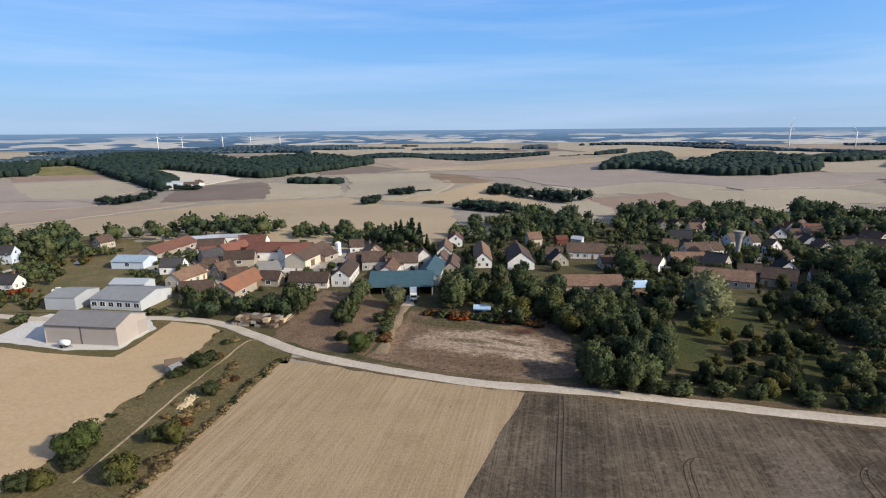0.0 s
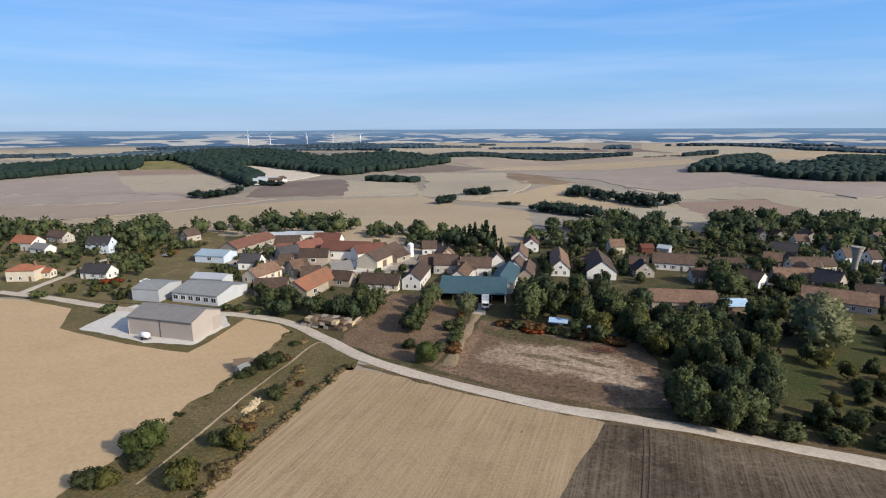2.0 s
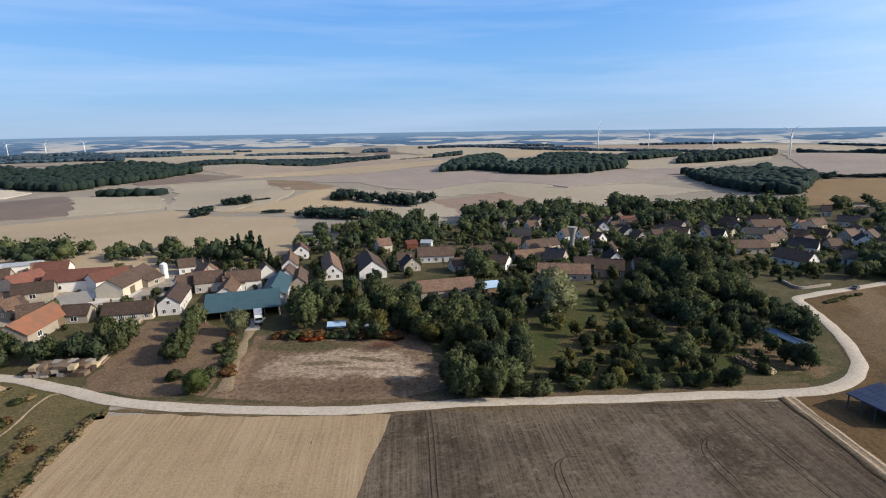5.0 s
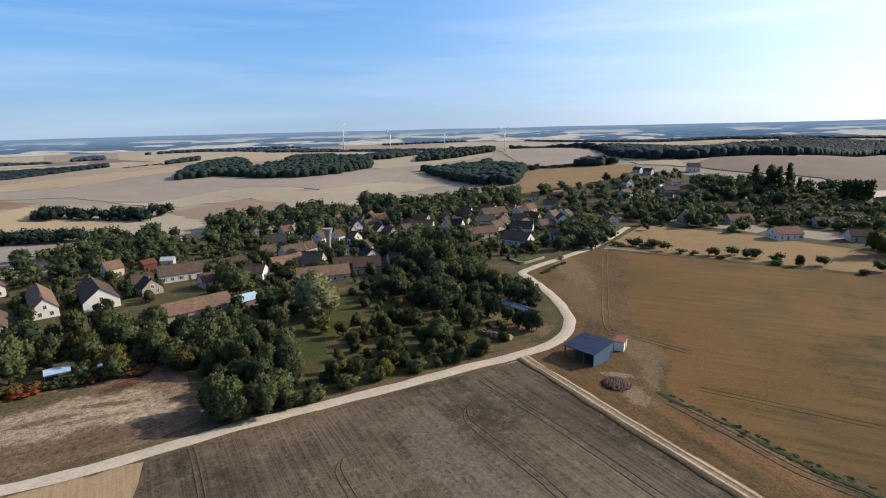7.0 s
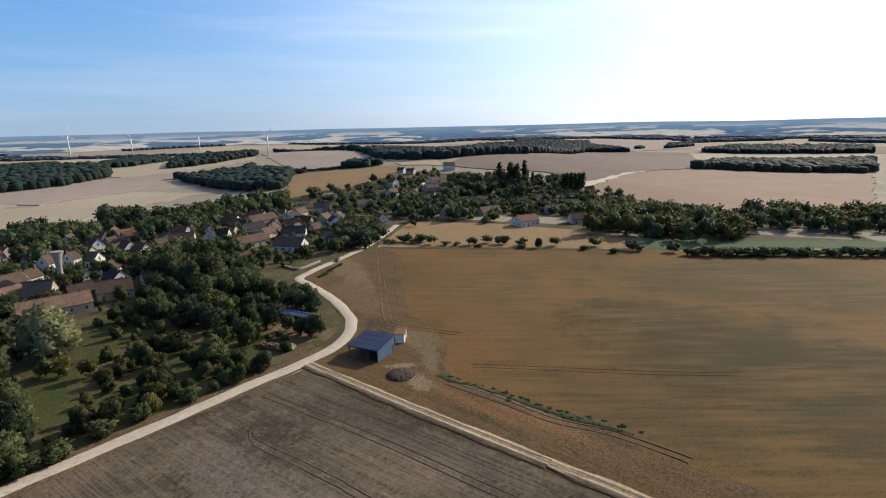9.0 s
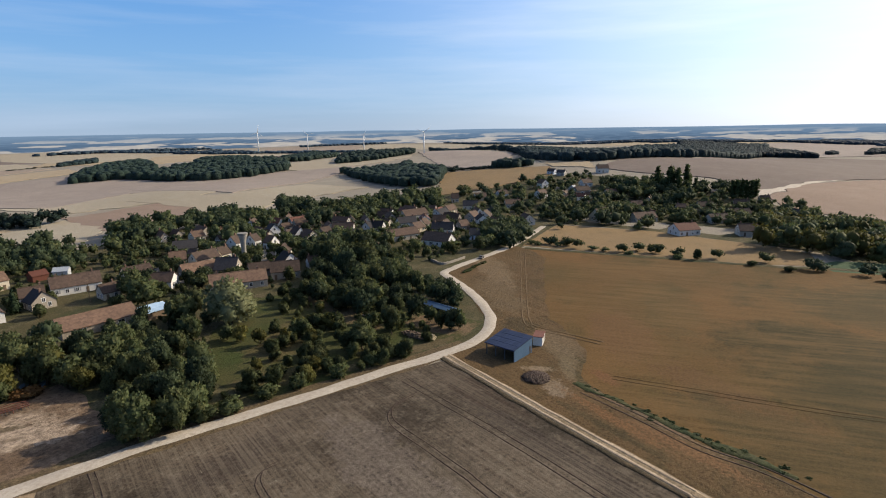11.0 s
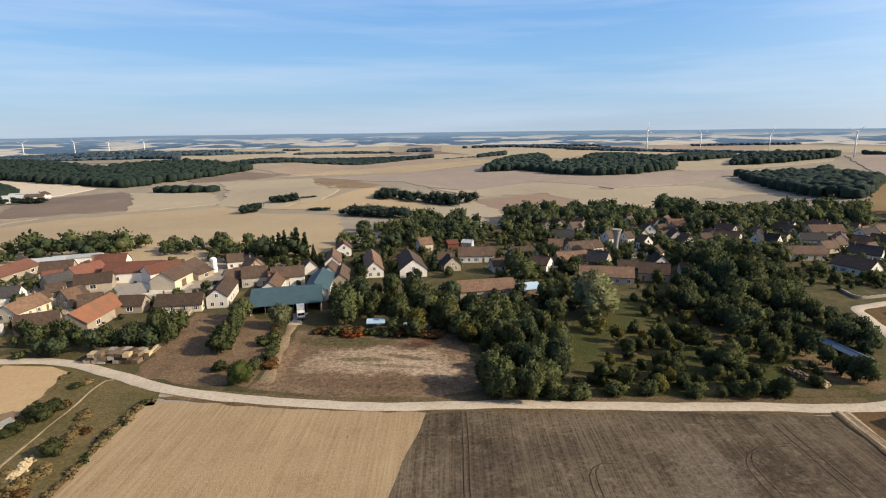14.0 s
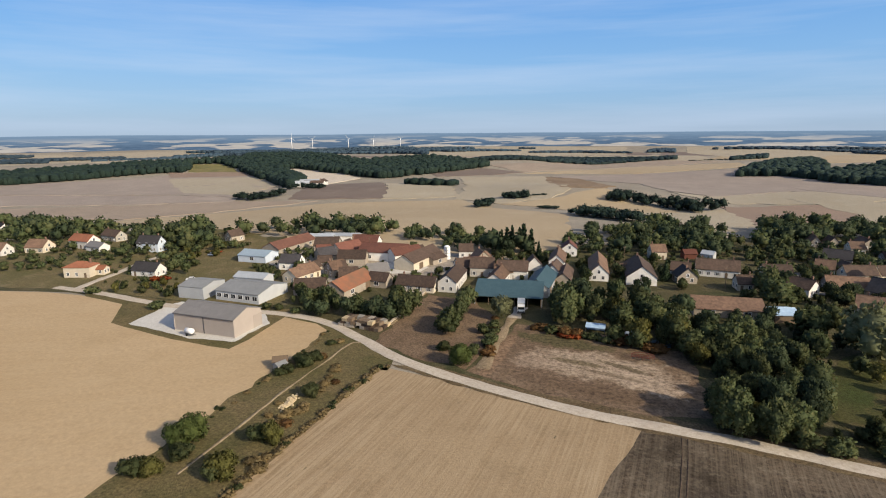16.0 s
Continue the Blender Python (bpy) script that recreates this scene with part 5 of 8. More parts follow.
track("wheel_mark", "tramline", [(50.22, 89.87), (47.52, 90.27), (44.32, 87.77), (42.22, 80.27), (39.22, 65.27), (28.72, 20.27)], 0.3, 0.13, "dark curving tractor wheel mark in the worked field", 0.15)
track("wheel_mark", "tramline", [(26.94, 114), (24.74, 103), (21.44, 89), (10.54, 40)], 0.3, 0.13, "dark tractor wheel mark across the worked field", 0.15)
track("weed_strip", "lush_grass", [(111.9, 61.1), (109.8, 52.3), (108.4, 43.8), (105.8, 34.6), (104.4, 26.6), (103.7, 20.4), (102.4, 14.6)], 2.0, 0.2, "strip of green weeds along the meadow edge", 1.2)
track("wheel_mark", "tramline", [(108.3, 57.8), (104.6, 43.0), (100.7, 30.4), (100.5, 20.1), (98.4, 11.0), (96.3, 4.6)], 0.4, 0.19, "dark wheel rut along the weedy margin", 0.15)
track("wheel_mark", "tramline", [(110.1, 57.4), (106.4, 42.6), (102.5, 30.0), (102.3, 19.9), (100.2, 10.6), (98.1, 4.0)], 0.4, 0.19, "dark wheel rut along the weedy margin", 0.15)
track("wheel_mark", "trodden", [(225.1, 145.5), (174.8, 114.3), (142.3, 93.8), (137.3, 86.2), (137.5, 76.5), (137.8, 65.8)], 0.38, 0.2, "pale wheel mark in the trodden meadow", 0.2)
track("wheel_mark", "trodden", [(226.1, 143.7), (175.8, 112.7), (143.5, 92.2), (139.3, 85.6), (139.5, 76.5), (139.8, 65.8)], 0.38, 0.2, "pale wheel mark in the trodden meadow", 0.2)
track("wheel_mark", "meadow_rut", [(119.4, 54.9), (124.3, 37.1), (129.1, 19.6), (134.1, 3.7), (138.1, -7.2)], 0.3, 0.14, "brown wheel mark across the meadow", 0.2)
track("wheel_mark", "meadow_rut", [(121.2, 55.3), (126.1, 37.5), (130.9, 20.2), (135.9, 4.3), (139.7, -6.6)], 0.3, 0.14, "brown wheel mark across the meadow", 0.2)
track("path", "track_marks", [(-48, 206), (-48.9, 184.2), (-50.8, 164.4)], 1.3, 0.2, "pale path beside the tilled plot", 0.3)
track("drive", "track_marks", [(-12, 187.9), (-13.3, 178.6), (-15.9, 161.5), (-17.3, 138)], 3.2, 0.19, "worn earth drive to the teal-roofed barn", 0.8)
track("drive", "chalk_track", [(-11.8, 190.4), (-12.8, 178.6)], 4, 0.2, "pale chalk patch before the barn", 1)
track("hedge_verge", "dry_grass", [(232, 147.5), (247, 98), (262, 44), (269, 30), (275, 12), (283, -20)], 4.2, 0.2, "dry grass verge under the hedge", 0.9)
field("farm_yard", "yard_gravel", [(-130.9, 233.2), (-134.9, 260.8), (-120.7, 286.9), (-81.5, 299.1), (-54.4, 287.6), (-21.5, 267), (-15.8, 242.7), (-32.4, 234.7), (-52.8, 227), (-70.6, 208.6), (-87, 205.3), (-108.7, 218.3)], 0.14, "pale gravel and concrete between the farm buildings", 1.5)
field("farm_yard", "yard_gravel", [(84.3, 239.8), (107.3, 267.8), (137.1, 274), (153.7, 253.1), (150.7, 222.1), (127.1, 210.8), (102.1, 217.9)], 0.14, "pale gravel between the village houses", 1.5)
field("concrete_yard", "chalk_pad", [(-83.3, 239.4), (-79.3, 247.6), (-65.5, 251.5), (-56.0, 238.6), (-58.7, 229.2), (-69.7, 225.9)], 0.2, "pale concrete yard before the red-roofed barn", 0.6)
# ---------------------------------------------------------------- houses, barns and sheds
house(-200.2, 198.4, 12, 11.0, 7.5, 4.6, 6.3, "cream_render", "orange_tiles", "cream rendered house with an orange hipped roof", hip=1.0)
house(-195.0, 202.3, 12, 6.0, 4.5, 2.6, 3.8, "cream_render", "orange_tiles", "small cream annex with an orange roof", chim=0)
house(-172.4, 204.9, -3, 12.4, 6.7, 2.8, 5.6, "white_render", "slate", "white cottage with a dark slate roof")
house(-206.2, 247.3, 3, 12.0, 6.7, 4.8, 8.1, "blue_white", "slate", "pale blue two-storey house with a slate roof", chim=2)
house(-264.4, 236.4, 6, 10.4, 8.4, 3.1, 6.5, "cream_render", "old_tiles", "cream bungalow with a brown tiled roof")
house(-249.6, 249.5, -8, 14.1, 7.6, 4.3, 7.2, "white_render", "orange_tiles", "white house with an orange tiled roof")
house(-235.8, 243.7, -13, 11.1, 5.9, 2.5, 4.5, "white_render", "grey_roof", "white garage with a grey roof", kind='garage', chim=0)
house(-277.9, 226.5, 5, 8.0, 7.6, 2.9, 6.3, "white_render", "old_tiles", "white bungalow with a brown tiled roof")
house(-394.3, 320.4, -27, 25.6, 6.7, 4.3, 7.2, "white_render", "slate", "white house set among trees")
house(-250.7, 270.6, -15, 13.6, 6.7, 3.4, 6.3, "grey_render", "brown_tiles", "grey house with a brown roof among trees")
house(-179.0, 279.7, 66, 8.2, 6.7, 3.4, 6.3, "stone", "brown_tiles", "stone house with a brown roof among trees")
house(-131.3, 183.9, -4, 11.0, 12.4, 4.4, 5.6, "white_sheet", "fibre_roof", "white sheet-clad hall with a low grey roof", kind='barn', chim=0, openings=False, over=0.15)
house(-111.3, 185.5, -9, 19.3, 16.7, 3.6, 5.4, "white_sheet", "fibre_roof", "long white workshop with a grey roof and windows", kind='barn', chim=0, doors=False)
house(-117.2, 196.6, -3, 13.4, 6.8, 4.6, 5.8, "white_sheet", "pale_roof", "pale blue-grey roofed hall behind the workshop", kind='barn', chim=0, openings=False)
house(-140.1, 238.9, -4, 14.8, 10.9, 3.3, 5, "blue_white", "sky_roof", "blue and white metal shed", kind='barn', chim=0)
house(-136.6, 264.0, 78, 30.0, 10.5, 3.4, 6.2, "stone", "rust_tiles", "long farm barn with a red-brown roof", kind='barn', chim=0)
house(-128.3, 285.2, 10, 14.0, 7, 3.8, 4.6, "white_render", "pale_roof", "low white farm outbuilding", kind='barn', chim=0, openings=False)
house(-117.4, 288.9, 8, 20.0, 7, 3.8, 4.6, "white_render", "pale_roof", "low white outbuilding with a pale roof", kind='barn', chim=0, openings=False)
house(-116.3, 266.1, 10, 12.3, 10.1, 3.4, 6.8, "stone", "brown_tiles", "stone barn with a dark brown roof", kind='barn', chim=0)
house(-102.0, 256.8, 59, 14.1, 9.2, 3.6, 6.8, "cream_render", "red_tiles", "farm building with a red roof", kind='barn', chim=0)
house(-107.9, 244.5, 45, 8.6, 8.4, 3.1, 6.3, "stone", "slate", "stone outbuilding with a dark roof", kind='barn', chim=0)
house(-96.3, 270.4, 3, 12.6, 10.9, 4.3, 7.7, "white_render", "red_tiles", "large barn with a red roof", kind='barn', chim=0)
house(-80.9, 253.4, -3, 23.3, 13.4, 4.3, 7.4, "white_render", "red_tiles", "long white-walled barn with a red roof", kind='barn', chim=0)
house(-70.3, 249.9, 45, 15.0, 8.4, 4.3, 7, "white_render", "red_tiles", "white-walled barn wing with a red roof", kind='barn', chim=0)
house(-62.1, 244.4, 75, 26.6, 10.1, 4, 7, "cream_render", "brown_tiles", "cream barn with a brown roof and a pointed front", kind='barn', chim=0)
house(-56.1, 249.0, 64, 9.9, 7.6, 2.6, 4.5, "stone", "brown_tiles", "low stone lean-to with a brown roof", kind='barn', chim=0)
house(-92.8, 240.8, 10, 13.0, 8.4, 3.3, 6.3, "stone", "brown_tiles", "stone outbuilding with a brown roof", kind='barn', chim=0)
house(-116.7, 227.5, 4, 9.2, 7.6, 3.4, 6.3, "white_render", "slate", "white house with a dark grey roof", chim=0)
house(-103.8, 211.1, 73, 14.5, 7.6, 2.9, 5.6, "cream_render", "old_tiles", "long cream cottage with a faded tiled roof")
house(-92.3, 219.8, 53, 7.3, 7.6, 3.4, 6.3, "stone", "old_tiles", "stone house with a faded tiled roof")
house(-77.8, 198.2, 79, 22.2, 10.1, 3.4, 6.5, "stone", "patched_tiles", "long stone barn with a patched tiled roof", kind='barn', chim=0)
house(-91.8, 194.1, 18, 11.7, 8.4, 2.6, 5.4, "stone", "brown_tiles", "low stone barn with a brown roof", kind='barn', chim=0)
house(-68.4, 207.5, -7, 8.2, 6.7, 2.9, 5.4, "stone", "brown_tiles", "stone outbuilding with a mossy roof", kind='barn', chim=0)
house(-52.4, 205.3, -4, 15.4, 8, 2.6, 5.4, "cream_render", "brown_tiles", "long low farmhouse with a mossy brown roof", chim=2)
house(-40.0, 213.2, 88, 20.1, 7.1, 4.1, 6.8, "white_render", "brown_tiles", "white house with a pointed end and a brown roof")
house(-39.0, 234.4, 26, 7.7, 7.6, 3.6, 6.3, "white_render", "brown_tiles", "white outbuilding with a brown roof", kind='barn', chim=0)
house(-30.9, 232.5, 5, 10.0, 9.2, 4, 7.2, "grey_render", "brown_tiles", "grey rendered house with a brown roof")
house(-33.3, 243.3, -60, 7.1, 8.4, 4.3, 8.1, "stone", "old_tiles", "tall stone house with a steep faded roof")
house(-43.4, 264.1, 10, 6.8, 6.7, 3.4, 6.3, "white_render", "brown_tiles", "white house at the edge of the village")
house(-17.7, 229.2, 2, 12.4, 8.4, 4.1, 7.2, "white_render", "brown_tiles", "large white farmhouse with a brown roof", chim=2)
house(-22.6, 219.8, 84, 16.2, 6.7, 3.4, 5.8, "white_render", "old_tiles", "white wing with a faded tiled roof")
house(-5.4, 214.6, 82, 22.5, 9.0, 3.8, 6.7, "white_sheet", "teal_roof", "barn with a dark teal metal roof and pale gable", kind='barn', chim=0)
house(0.4, 253.9, 87, 17.3, 6.7, 3.8, 6.8, "white_render", "old_tiles", "white house with a faded orange roof")
house(-0.8, 234.2, 83, 11.9, 5.9, 3.6, 6.3, "white_render", "brown_tiles", "small white house with a brown roof")
house(3.4, 229.2, 85, 17.4, 5.9, 2.6, 5, "stone", "brown_tiles", "stone outbuilding with a brown roof", kind='barn', chim=0)
house(17.4, 243.3, 88, 26.6, 7.6, 3.4, 6.8, "white_render", "old_tiles", "white house with a steep weathered roof")
house(33.4, 238.2, 88, 23.0, 11.4, 3.3, 7.6, "white_render", "brown_tiles", "white gabled house with a steep dark roof")
house(50.6, 235.8, 96, 7.1, 7.6, 2.9, 6.3, "stone", "slate", "stone house with a steep slate roof and pointed end")
house(28.9, 244.4, 20, 5.8, 5.9, 2.4, 4.5, "white_render", "brown_tiles", "small white outbuilding with a brown roof", kind='barn', chim=0)
house(46.4, 276.4, 10, 7.0, 6.7, 4, 6.8, "cream_render", "old_tiles", "cream house with a red-brown tiled roof")
house(50.7, 244.7, -11, 7.6, 6.7, 3.1, 5.9, "white_render", "brown_tiles", "white cottage with a brown roof")
house(65.8, 248.7, -10, 16.5, 7.6, 3.3, 6.7, "white_render", "brown_tiles", "long white farmhouse with a brown roof", chim=2)
house(61.4, 280.2, 10, 6.0, 5, 2.6, 4.1, "rust_red", "rust_red", "rust-red sheet-metal garden shed", kind='barn', chim=0, openings=False)
house(70.0, 279.9, -30, 5.5, 5, 2.6, 3.8, "white_sheet", "pale_roof", "small white metal shed", kind='barn', chim=0, openings=False)
house(55.6, 198.2, -1, 21.6, 12.6, 2.8, 5.2, "stone", "old_tiles", "long low stable with a faded tiled roof and open front", kind='barn', chim=0)
house(71.4, 194.6, 8, 7.6, 8.4, 2.6, 3.6, "timber", "tarpaulin", "shed with a pale blue sheeted roof", kind='barn', chim=0, openings=False)
house(70.2, 229.0, 3, 5.7, 6.3, 2.8, 5.4, "cream_render", "brown_tiles", "cream cottage with a brown roof")
house(86.6, 244.4, 1, 10.6, 7.6, 3.8, 6.5, "cream_render", "brown_tiles", "long cream-yellow house with a brown roof", chim=2)
house(89.2, 226.6, -47, 9.2, 7.6, 3.1, 5.9, "white_render", "brown_tiles", "white cottage with a brown roof")
house(108.0, 253.8, -24, 6.9, 6.7, 4.1, 7.2, "white_render", "old_tiles", "white two-storey house with a faded roof")
house(117.0, 247.4, 8, 11.9, 6.7, 3.8, 6.8, "cream_render", "brown_tiles", "long cream house with a brown roof")
house(127.6, 250.9, -166, 5.6, 5.9, 3.3, 6.3, "cream_render", "brown_tiles", "cream house with a pointed end")
house(141.6, 264.3, 16, 4.2, 6.7, 4.5, 7.7, "white_render", "brown_tiles", "white two-storey house with a brown roof")
house(106.1, 231.6, -6, 14.2, 7.6, 2.9, 5.9, "stone", "old_tiles", "low stone house with a faded roof")
house(115.4, 223.9, -49, 9.0, 9.2, 3.1, 7.2, "stone", "slate", "house with a large dark slate roof")
house(106.9, 201.3, -24, 20.9, 7.6, 3.1, 6.3, "stone", "old_tiles", "long stone farmhouse with a faded tiled roof", chim=2)
house(127.6, 200.1, -34, 11.6, 8.4, 3.3, 6.7, "stone", "brown_tiles", "stone farmhouse with a brown roof", chim=2)
house(138.1, 213.5, 79, 7.7, 7.6, 3.3, 6.8, "white_render", "slate", "house with a dark slate roof and pale pointed end")
house(176.0, 282.1, 77, 6.6, 6.7, 4, 7.2, "white_render", "slate", "white house with a pointed end")
house(178.8, 261.6, 78, 7.9, 6.7, 4, 7.2, "white_render", "brown_tiles", "white house with a brown roof")
house(156.3, 253.6, 103, 4.9, 6.7, 3.6, 6.8, "white_render", "dusk_tiles", "white house with a faded roof and pointed end")
house(178.3, 251.0, 85, 8.0, 7.1, 3.4, 6.8, "cream_render", "brown_tiles", "cream house with a pointed end")
house(129.2, 317.5, 78, 11.5, 5.9, 2.9, 6.3, "stone", "old_tiles", "stone house at the field edge")
house(141.0, 302.3, 1, 6.5, 6.7, 3.6, 6.3, "cream_render", "dusk_tiles", "cream house among trees")
house(206.4, 255.5, -54, 12.3, 7.6, 3.1, 6.3, "grey_render", "dusk_tiles", "long house with a faded roof")
house(215.3, 243.8, 11, 5.1, 6.7, 3.4, 6.7, "white_render", "slate", "white house with a pointed end and slate roof")
house(220.0, 240.4, 114, 7.3, 6.7, 3.4, 6.7, "white_render", "slate", "white house with a slate roof")
house(212.8, 214.4, -16, 18.6, 7.6, 3.1, 6.1, "cream_render", "dusk_tiles", "long cream farmhouse with a faded roof")
house(268.2, 255.9, -13, 18.6, 8.4, 3.8, 7.2, "grey_render", "dusk_tiles", "large house with a faded roof")
house(240.2, 236.4, -26, 11.8, 7.6, 3.8, 6.8, "white_render", "slate", "white house with a slate roof", chim=2)
house(244.4, 225.9, -172, 5.4, 6.7, 3.3, 6.3, "cream_render", "dusk_tiles", "cream house with a pointed end")
house(257.8, 224.7, 130, 7.9, 6.7, 3.4, 6.7, "white_render", "brown_tiles", "white house with a pointed end")
house(238.4, 205.8, 121, 12.4, 7.6, 3.4, 6.7, "white_render", "slate", "house with a dark slate roof")
house(213.1, 188.0, 100, 15.3, 9.2, 3.1, 6.7, "white_render", "brown_tiles", "white farm building with a long dark roof")
house(330.7, 289.8, -9, 4.6, 5.9, 4.3, 7.2, "white_render", "slate", "white house set among trees")
house(178.8, 193.9, -24, 6.6, 6.7, 2.6, 5.4, "stone", "brown_tiles", "stone cottage among trees")
house(237.6, 182.5, -50, 5.6, 7.6, 2.8, 5.8, "blue_white", "slate", "pale blue house with a slate roof")
house(255.3, 204.3, -19, 6.0, 6.7, 2.9, 5.8, "stone", "dusk_tiles", "stone cottage with a faded roof")
house(283.0, 217.5, 5, 7.9, 7.6, 3.4, 6.7, "stone", "dusk_tiles", "stone house with a pointed end")
house(293.4, 214.5, 15, 6.9, 7.6, 3.4, 6.3, "white_render", "brown_tiles", "white house with a brown roof")
house(334.7, 257.7, -54, 11.1, 7.6, 3.4, 6.7, "grey_render", "slate", "grey house with a slate roof")
house(355.3, 288.9, -49, 5.9, 7.6, 3.4, 6.7, "cream_render", "brown_tiles", "cream house on the slope")
house(358.5, 234.8, -43, 11.9, 7.6, 3.4, 6.3, "cream_render", "dusk_tiles", "long cream house among trees")
house(291.4, 182.1, -119, 7.5, 8.4, 3.4, 6.8, "grey_render", "brown_tiles", "house with a large brown roof by the road")
house(337.9, 153.5, -16, 11.5, 10.1, 3.1, 7.7, "cream_render", "dusk_tiles", "large cream house with a steep faded roof")
house(124.3, 280.6, -27, 11.0, 9.2, 3.1, 6.3, "stone", "slate", "stone house with a large slate roof")
house(200.4, 288.7, -19, 8.2, 7.6, 3.3, 6.3, "stone", "dusk_tiles", "stone house with a faded roof among trees")
house(154.2, 267.0, 13, 4.6, 6.7, 3.4, 6.3, "white_render", "brown_tiles", "white house with a pointed end")
house(122.5, 211.7, -20, 8.6, 7.6, 2.8, 5.4, "stone", "brown_tiles", "low stone barn with a dark roof", kind='barn', chim=0)
house(144.7, 203.4, -23, 5.5, 6.7, 2.6, 5, "white_render", "dusk_tiles", "small white cottage with a faded roof")
house(369.5, 273.3, -38, 9.5, 7.6, 3.4, 6.3, "cream_render", "dusk_tiles", "cream house with a faded roof on the slope")
house(198.4, 235.2, -21, 6.8, 6.7, 3.1, 5.9, "cream_render", "slate", "cream cottage with a slate roof")
house(233.4, 299.4, -18, 11.7, 7.6, 3.1, 5.9, "stone", "brown_tiles", "long stone building behind trees", kind='barn', chim=0)
house(274.4, 193.4, -64, 7.2, 7.6, 3.1, 5.9, "stone", "brown_tiles", "stone house with a brown roof among trees")
house(387.0, 263.2, -26, 8.6, 7.6, 3.4, 6.3, "white_render", "brown_tiles", "white house with a brown roof on the slope")
house(-103.5, 213.5, 35, 5.9, 6.7, 2.9, 5.8, "cream_render", "old_tiles", "cream farm building with a faded tiled roof", kind='barn', chim=0)
house(-91.8, 220.5, 33, 6.7, 7.6, 3.1, 5.9, "white_render", "brown_tiles", "white outbuilding with a dark brown roof", kind='barn', chim=0)
house(-74.0, 220.3, 37, 8.9, 8.4, 3.1, 5.8, "white_render", "grey_roof", "white farm building with a patched grey roof", kind='barn', chim=0)
house(-34.9, 236.6, 13, 9.3, 7.6, 3.4, 6.3, "white_render", "red_tiles", "white-walled house with a red-brown roof")
house(-21.5, 227.7, 8, 7.4, 6.7, 3.4, 5.9, "white_render", "old_tiles", "white house with a faded red roof")
house(-66.6, 254.5, 51, 9.1, 7.6, 3.4, 6.3, "cream_render", "brown_tiles", "cream barn with a dark pointed roof", kind='barn', chim=0)
house(-113.2, 253.8, 30, 7.1, 7.6, 3.1, 5.4, "white_render", "red_tiles", "white barn with a red roof behind the yard", kind='barn', chim=0)
house(370.8, 90.7, -41, 13.1, 8.4, 2.9, 5.9, "grey_render", "brown_tiles", "low grey house with a brown roof among trees")
house(421.3, 53.2, -98, 8.0, 7.6, 3.1, 5.9, "white_render", "slate", "white house with a slate roof among trees")
house(393.2, 208.2, -37, 8.7, 7.6, 3.4, 6.3, "white_render", "dusk_tiles", "white house with a faded roof on the slope")
house(380.7, 179.7, -33, 9.6, 7.6, 3.4, 6.3, "stone", "brown_tiles", "stone house with a brown roof among trees")
house(402.5, 153.3, -52, 10.1, 7.6, 3.3, 5.9, "grey_render", "dusk_tiles", "grey house with a faded roof behind trees")
house(400.5, 233.4, -9, 9.5, 7.6, 3.8, 6.8, "white_render", "dusk_tiles", "white house on the slope")
house(435.1, 251.4, 71, 7.4, 7.6, 3.8, 6.8, "white_render", "brown_tiles", "white house with a pointed end on the slope")
house(506.7, 281.2, -87, 7.4, 6.7, 3.1, 5.4, "blue_white", "slate", "pale house at the top of the village")
house(499.9, 266.5, -83, 8.1, 7.6, 3.1, 5.4, "grey_render", "slate", "grey house at the top of the village")
house(430.4, 219.2, -6, 4.3, 6.7, 3.1, 5.4, "white_render", "pale_roof", "small white house on the slope")
house(452.6, 218.5, -28, 9.6, 7.6, 3.4, 6.3, "white_render", "brown_tiles", "white house on the slope")
house(528.3, 236.1, -54, 11.2, 8.4, 4.5, 7.7, "white_render", "brown_tiles", "large white house on the hill top")
house(428.0, 210.2, -32, 13.0, 7.6, 3.3, 6.3, "stone", "brown_tiles", "stone house on the slope")
house(429.2, 185.3, -32, 9.8, 7.6, 3.4, 6.3, "grey_render", "dusk_tiles", "grey house among trees")
house(348.5, 129.7, -35, 15.4, 9.2, 2.8, 5.9, "grey_render", "dusk_tiles", "long low house among trees")
house(402.9, 122.3, -64, 6.2, 8.4, 3.4, 6.3, "grey_render", "dusk_tiles", "house with a faded roof")
house(422.2, 111.5, -53, 10.4, 8.4, 3.1, 5.9, "grey_render", "brown_tiles", "low grey house among trees")
house(407.4, 86.2, -63, 12.9, 9.2, 3.1, 5.8, "grey_render", "brown_tiles", "low house with a brown roof")
house(314.3, 94.7, -37, 13.3, 10.1, 3.3, 6.3, "white_render", "rust_tiles", "white farmhouse with a red-brown roof")
house(331.3, 66.7, -61, 9.6, 9.2, 3.1, 6.3, "grey_render", "dusk_tiles", "grey house with a dark tiled roof")
house(462.1, 80.4, -63, 6.5, 7.6, 3.4, 6.3, "stone", "brown_tiles", "house by the poplars")
house(374.0, 19.1, -53, 6.7, 7.6, 3.4, 6.3, "white_render", "slate", "white house set among trees")
house(407.2, 30.6, -22, 8.6, 7.6, 3.4, 6.3, "stone", "brown_tiles", "stone house among trees")
house(-322.2, 645.7, 20, 34.0, 12, 4.5, 7, "white_render", "pale_roof", "long white farm barn out on the plain", kind='barn', chim=0, openings=False)
house(-305.1, 651.6, 10, 26.0, 12, 4.5, 7, "white_render", "brown_tiles", "farm building out on the plain", kind='barn', chim=0, openings=False)
house(-302.3, 670.1, 95, 16.0, 10, 5, 8, "white_render", "brown_tiles", "farmhouse out on the plain")
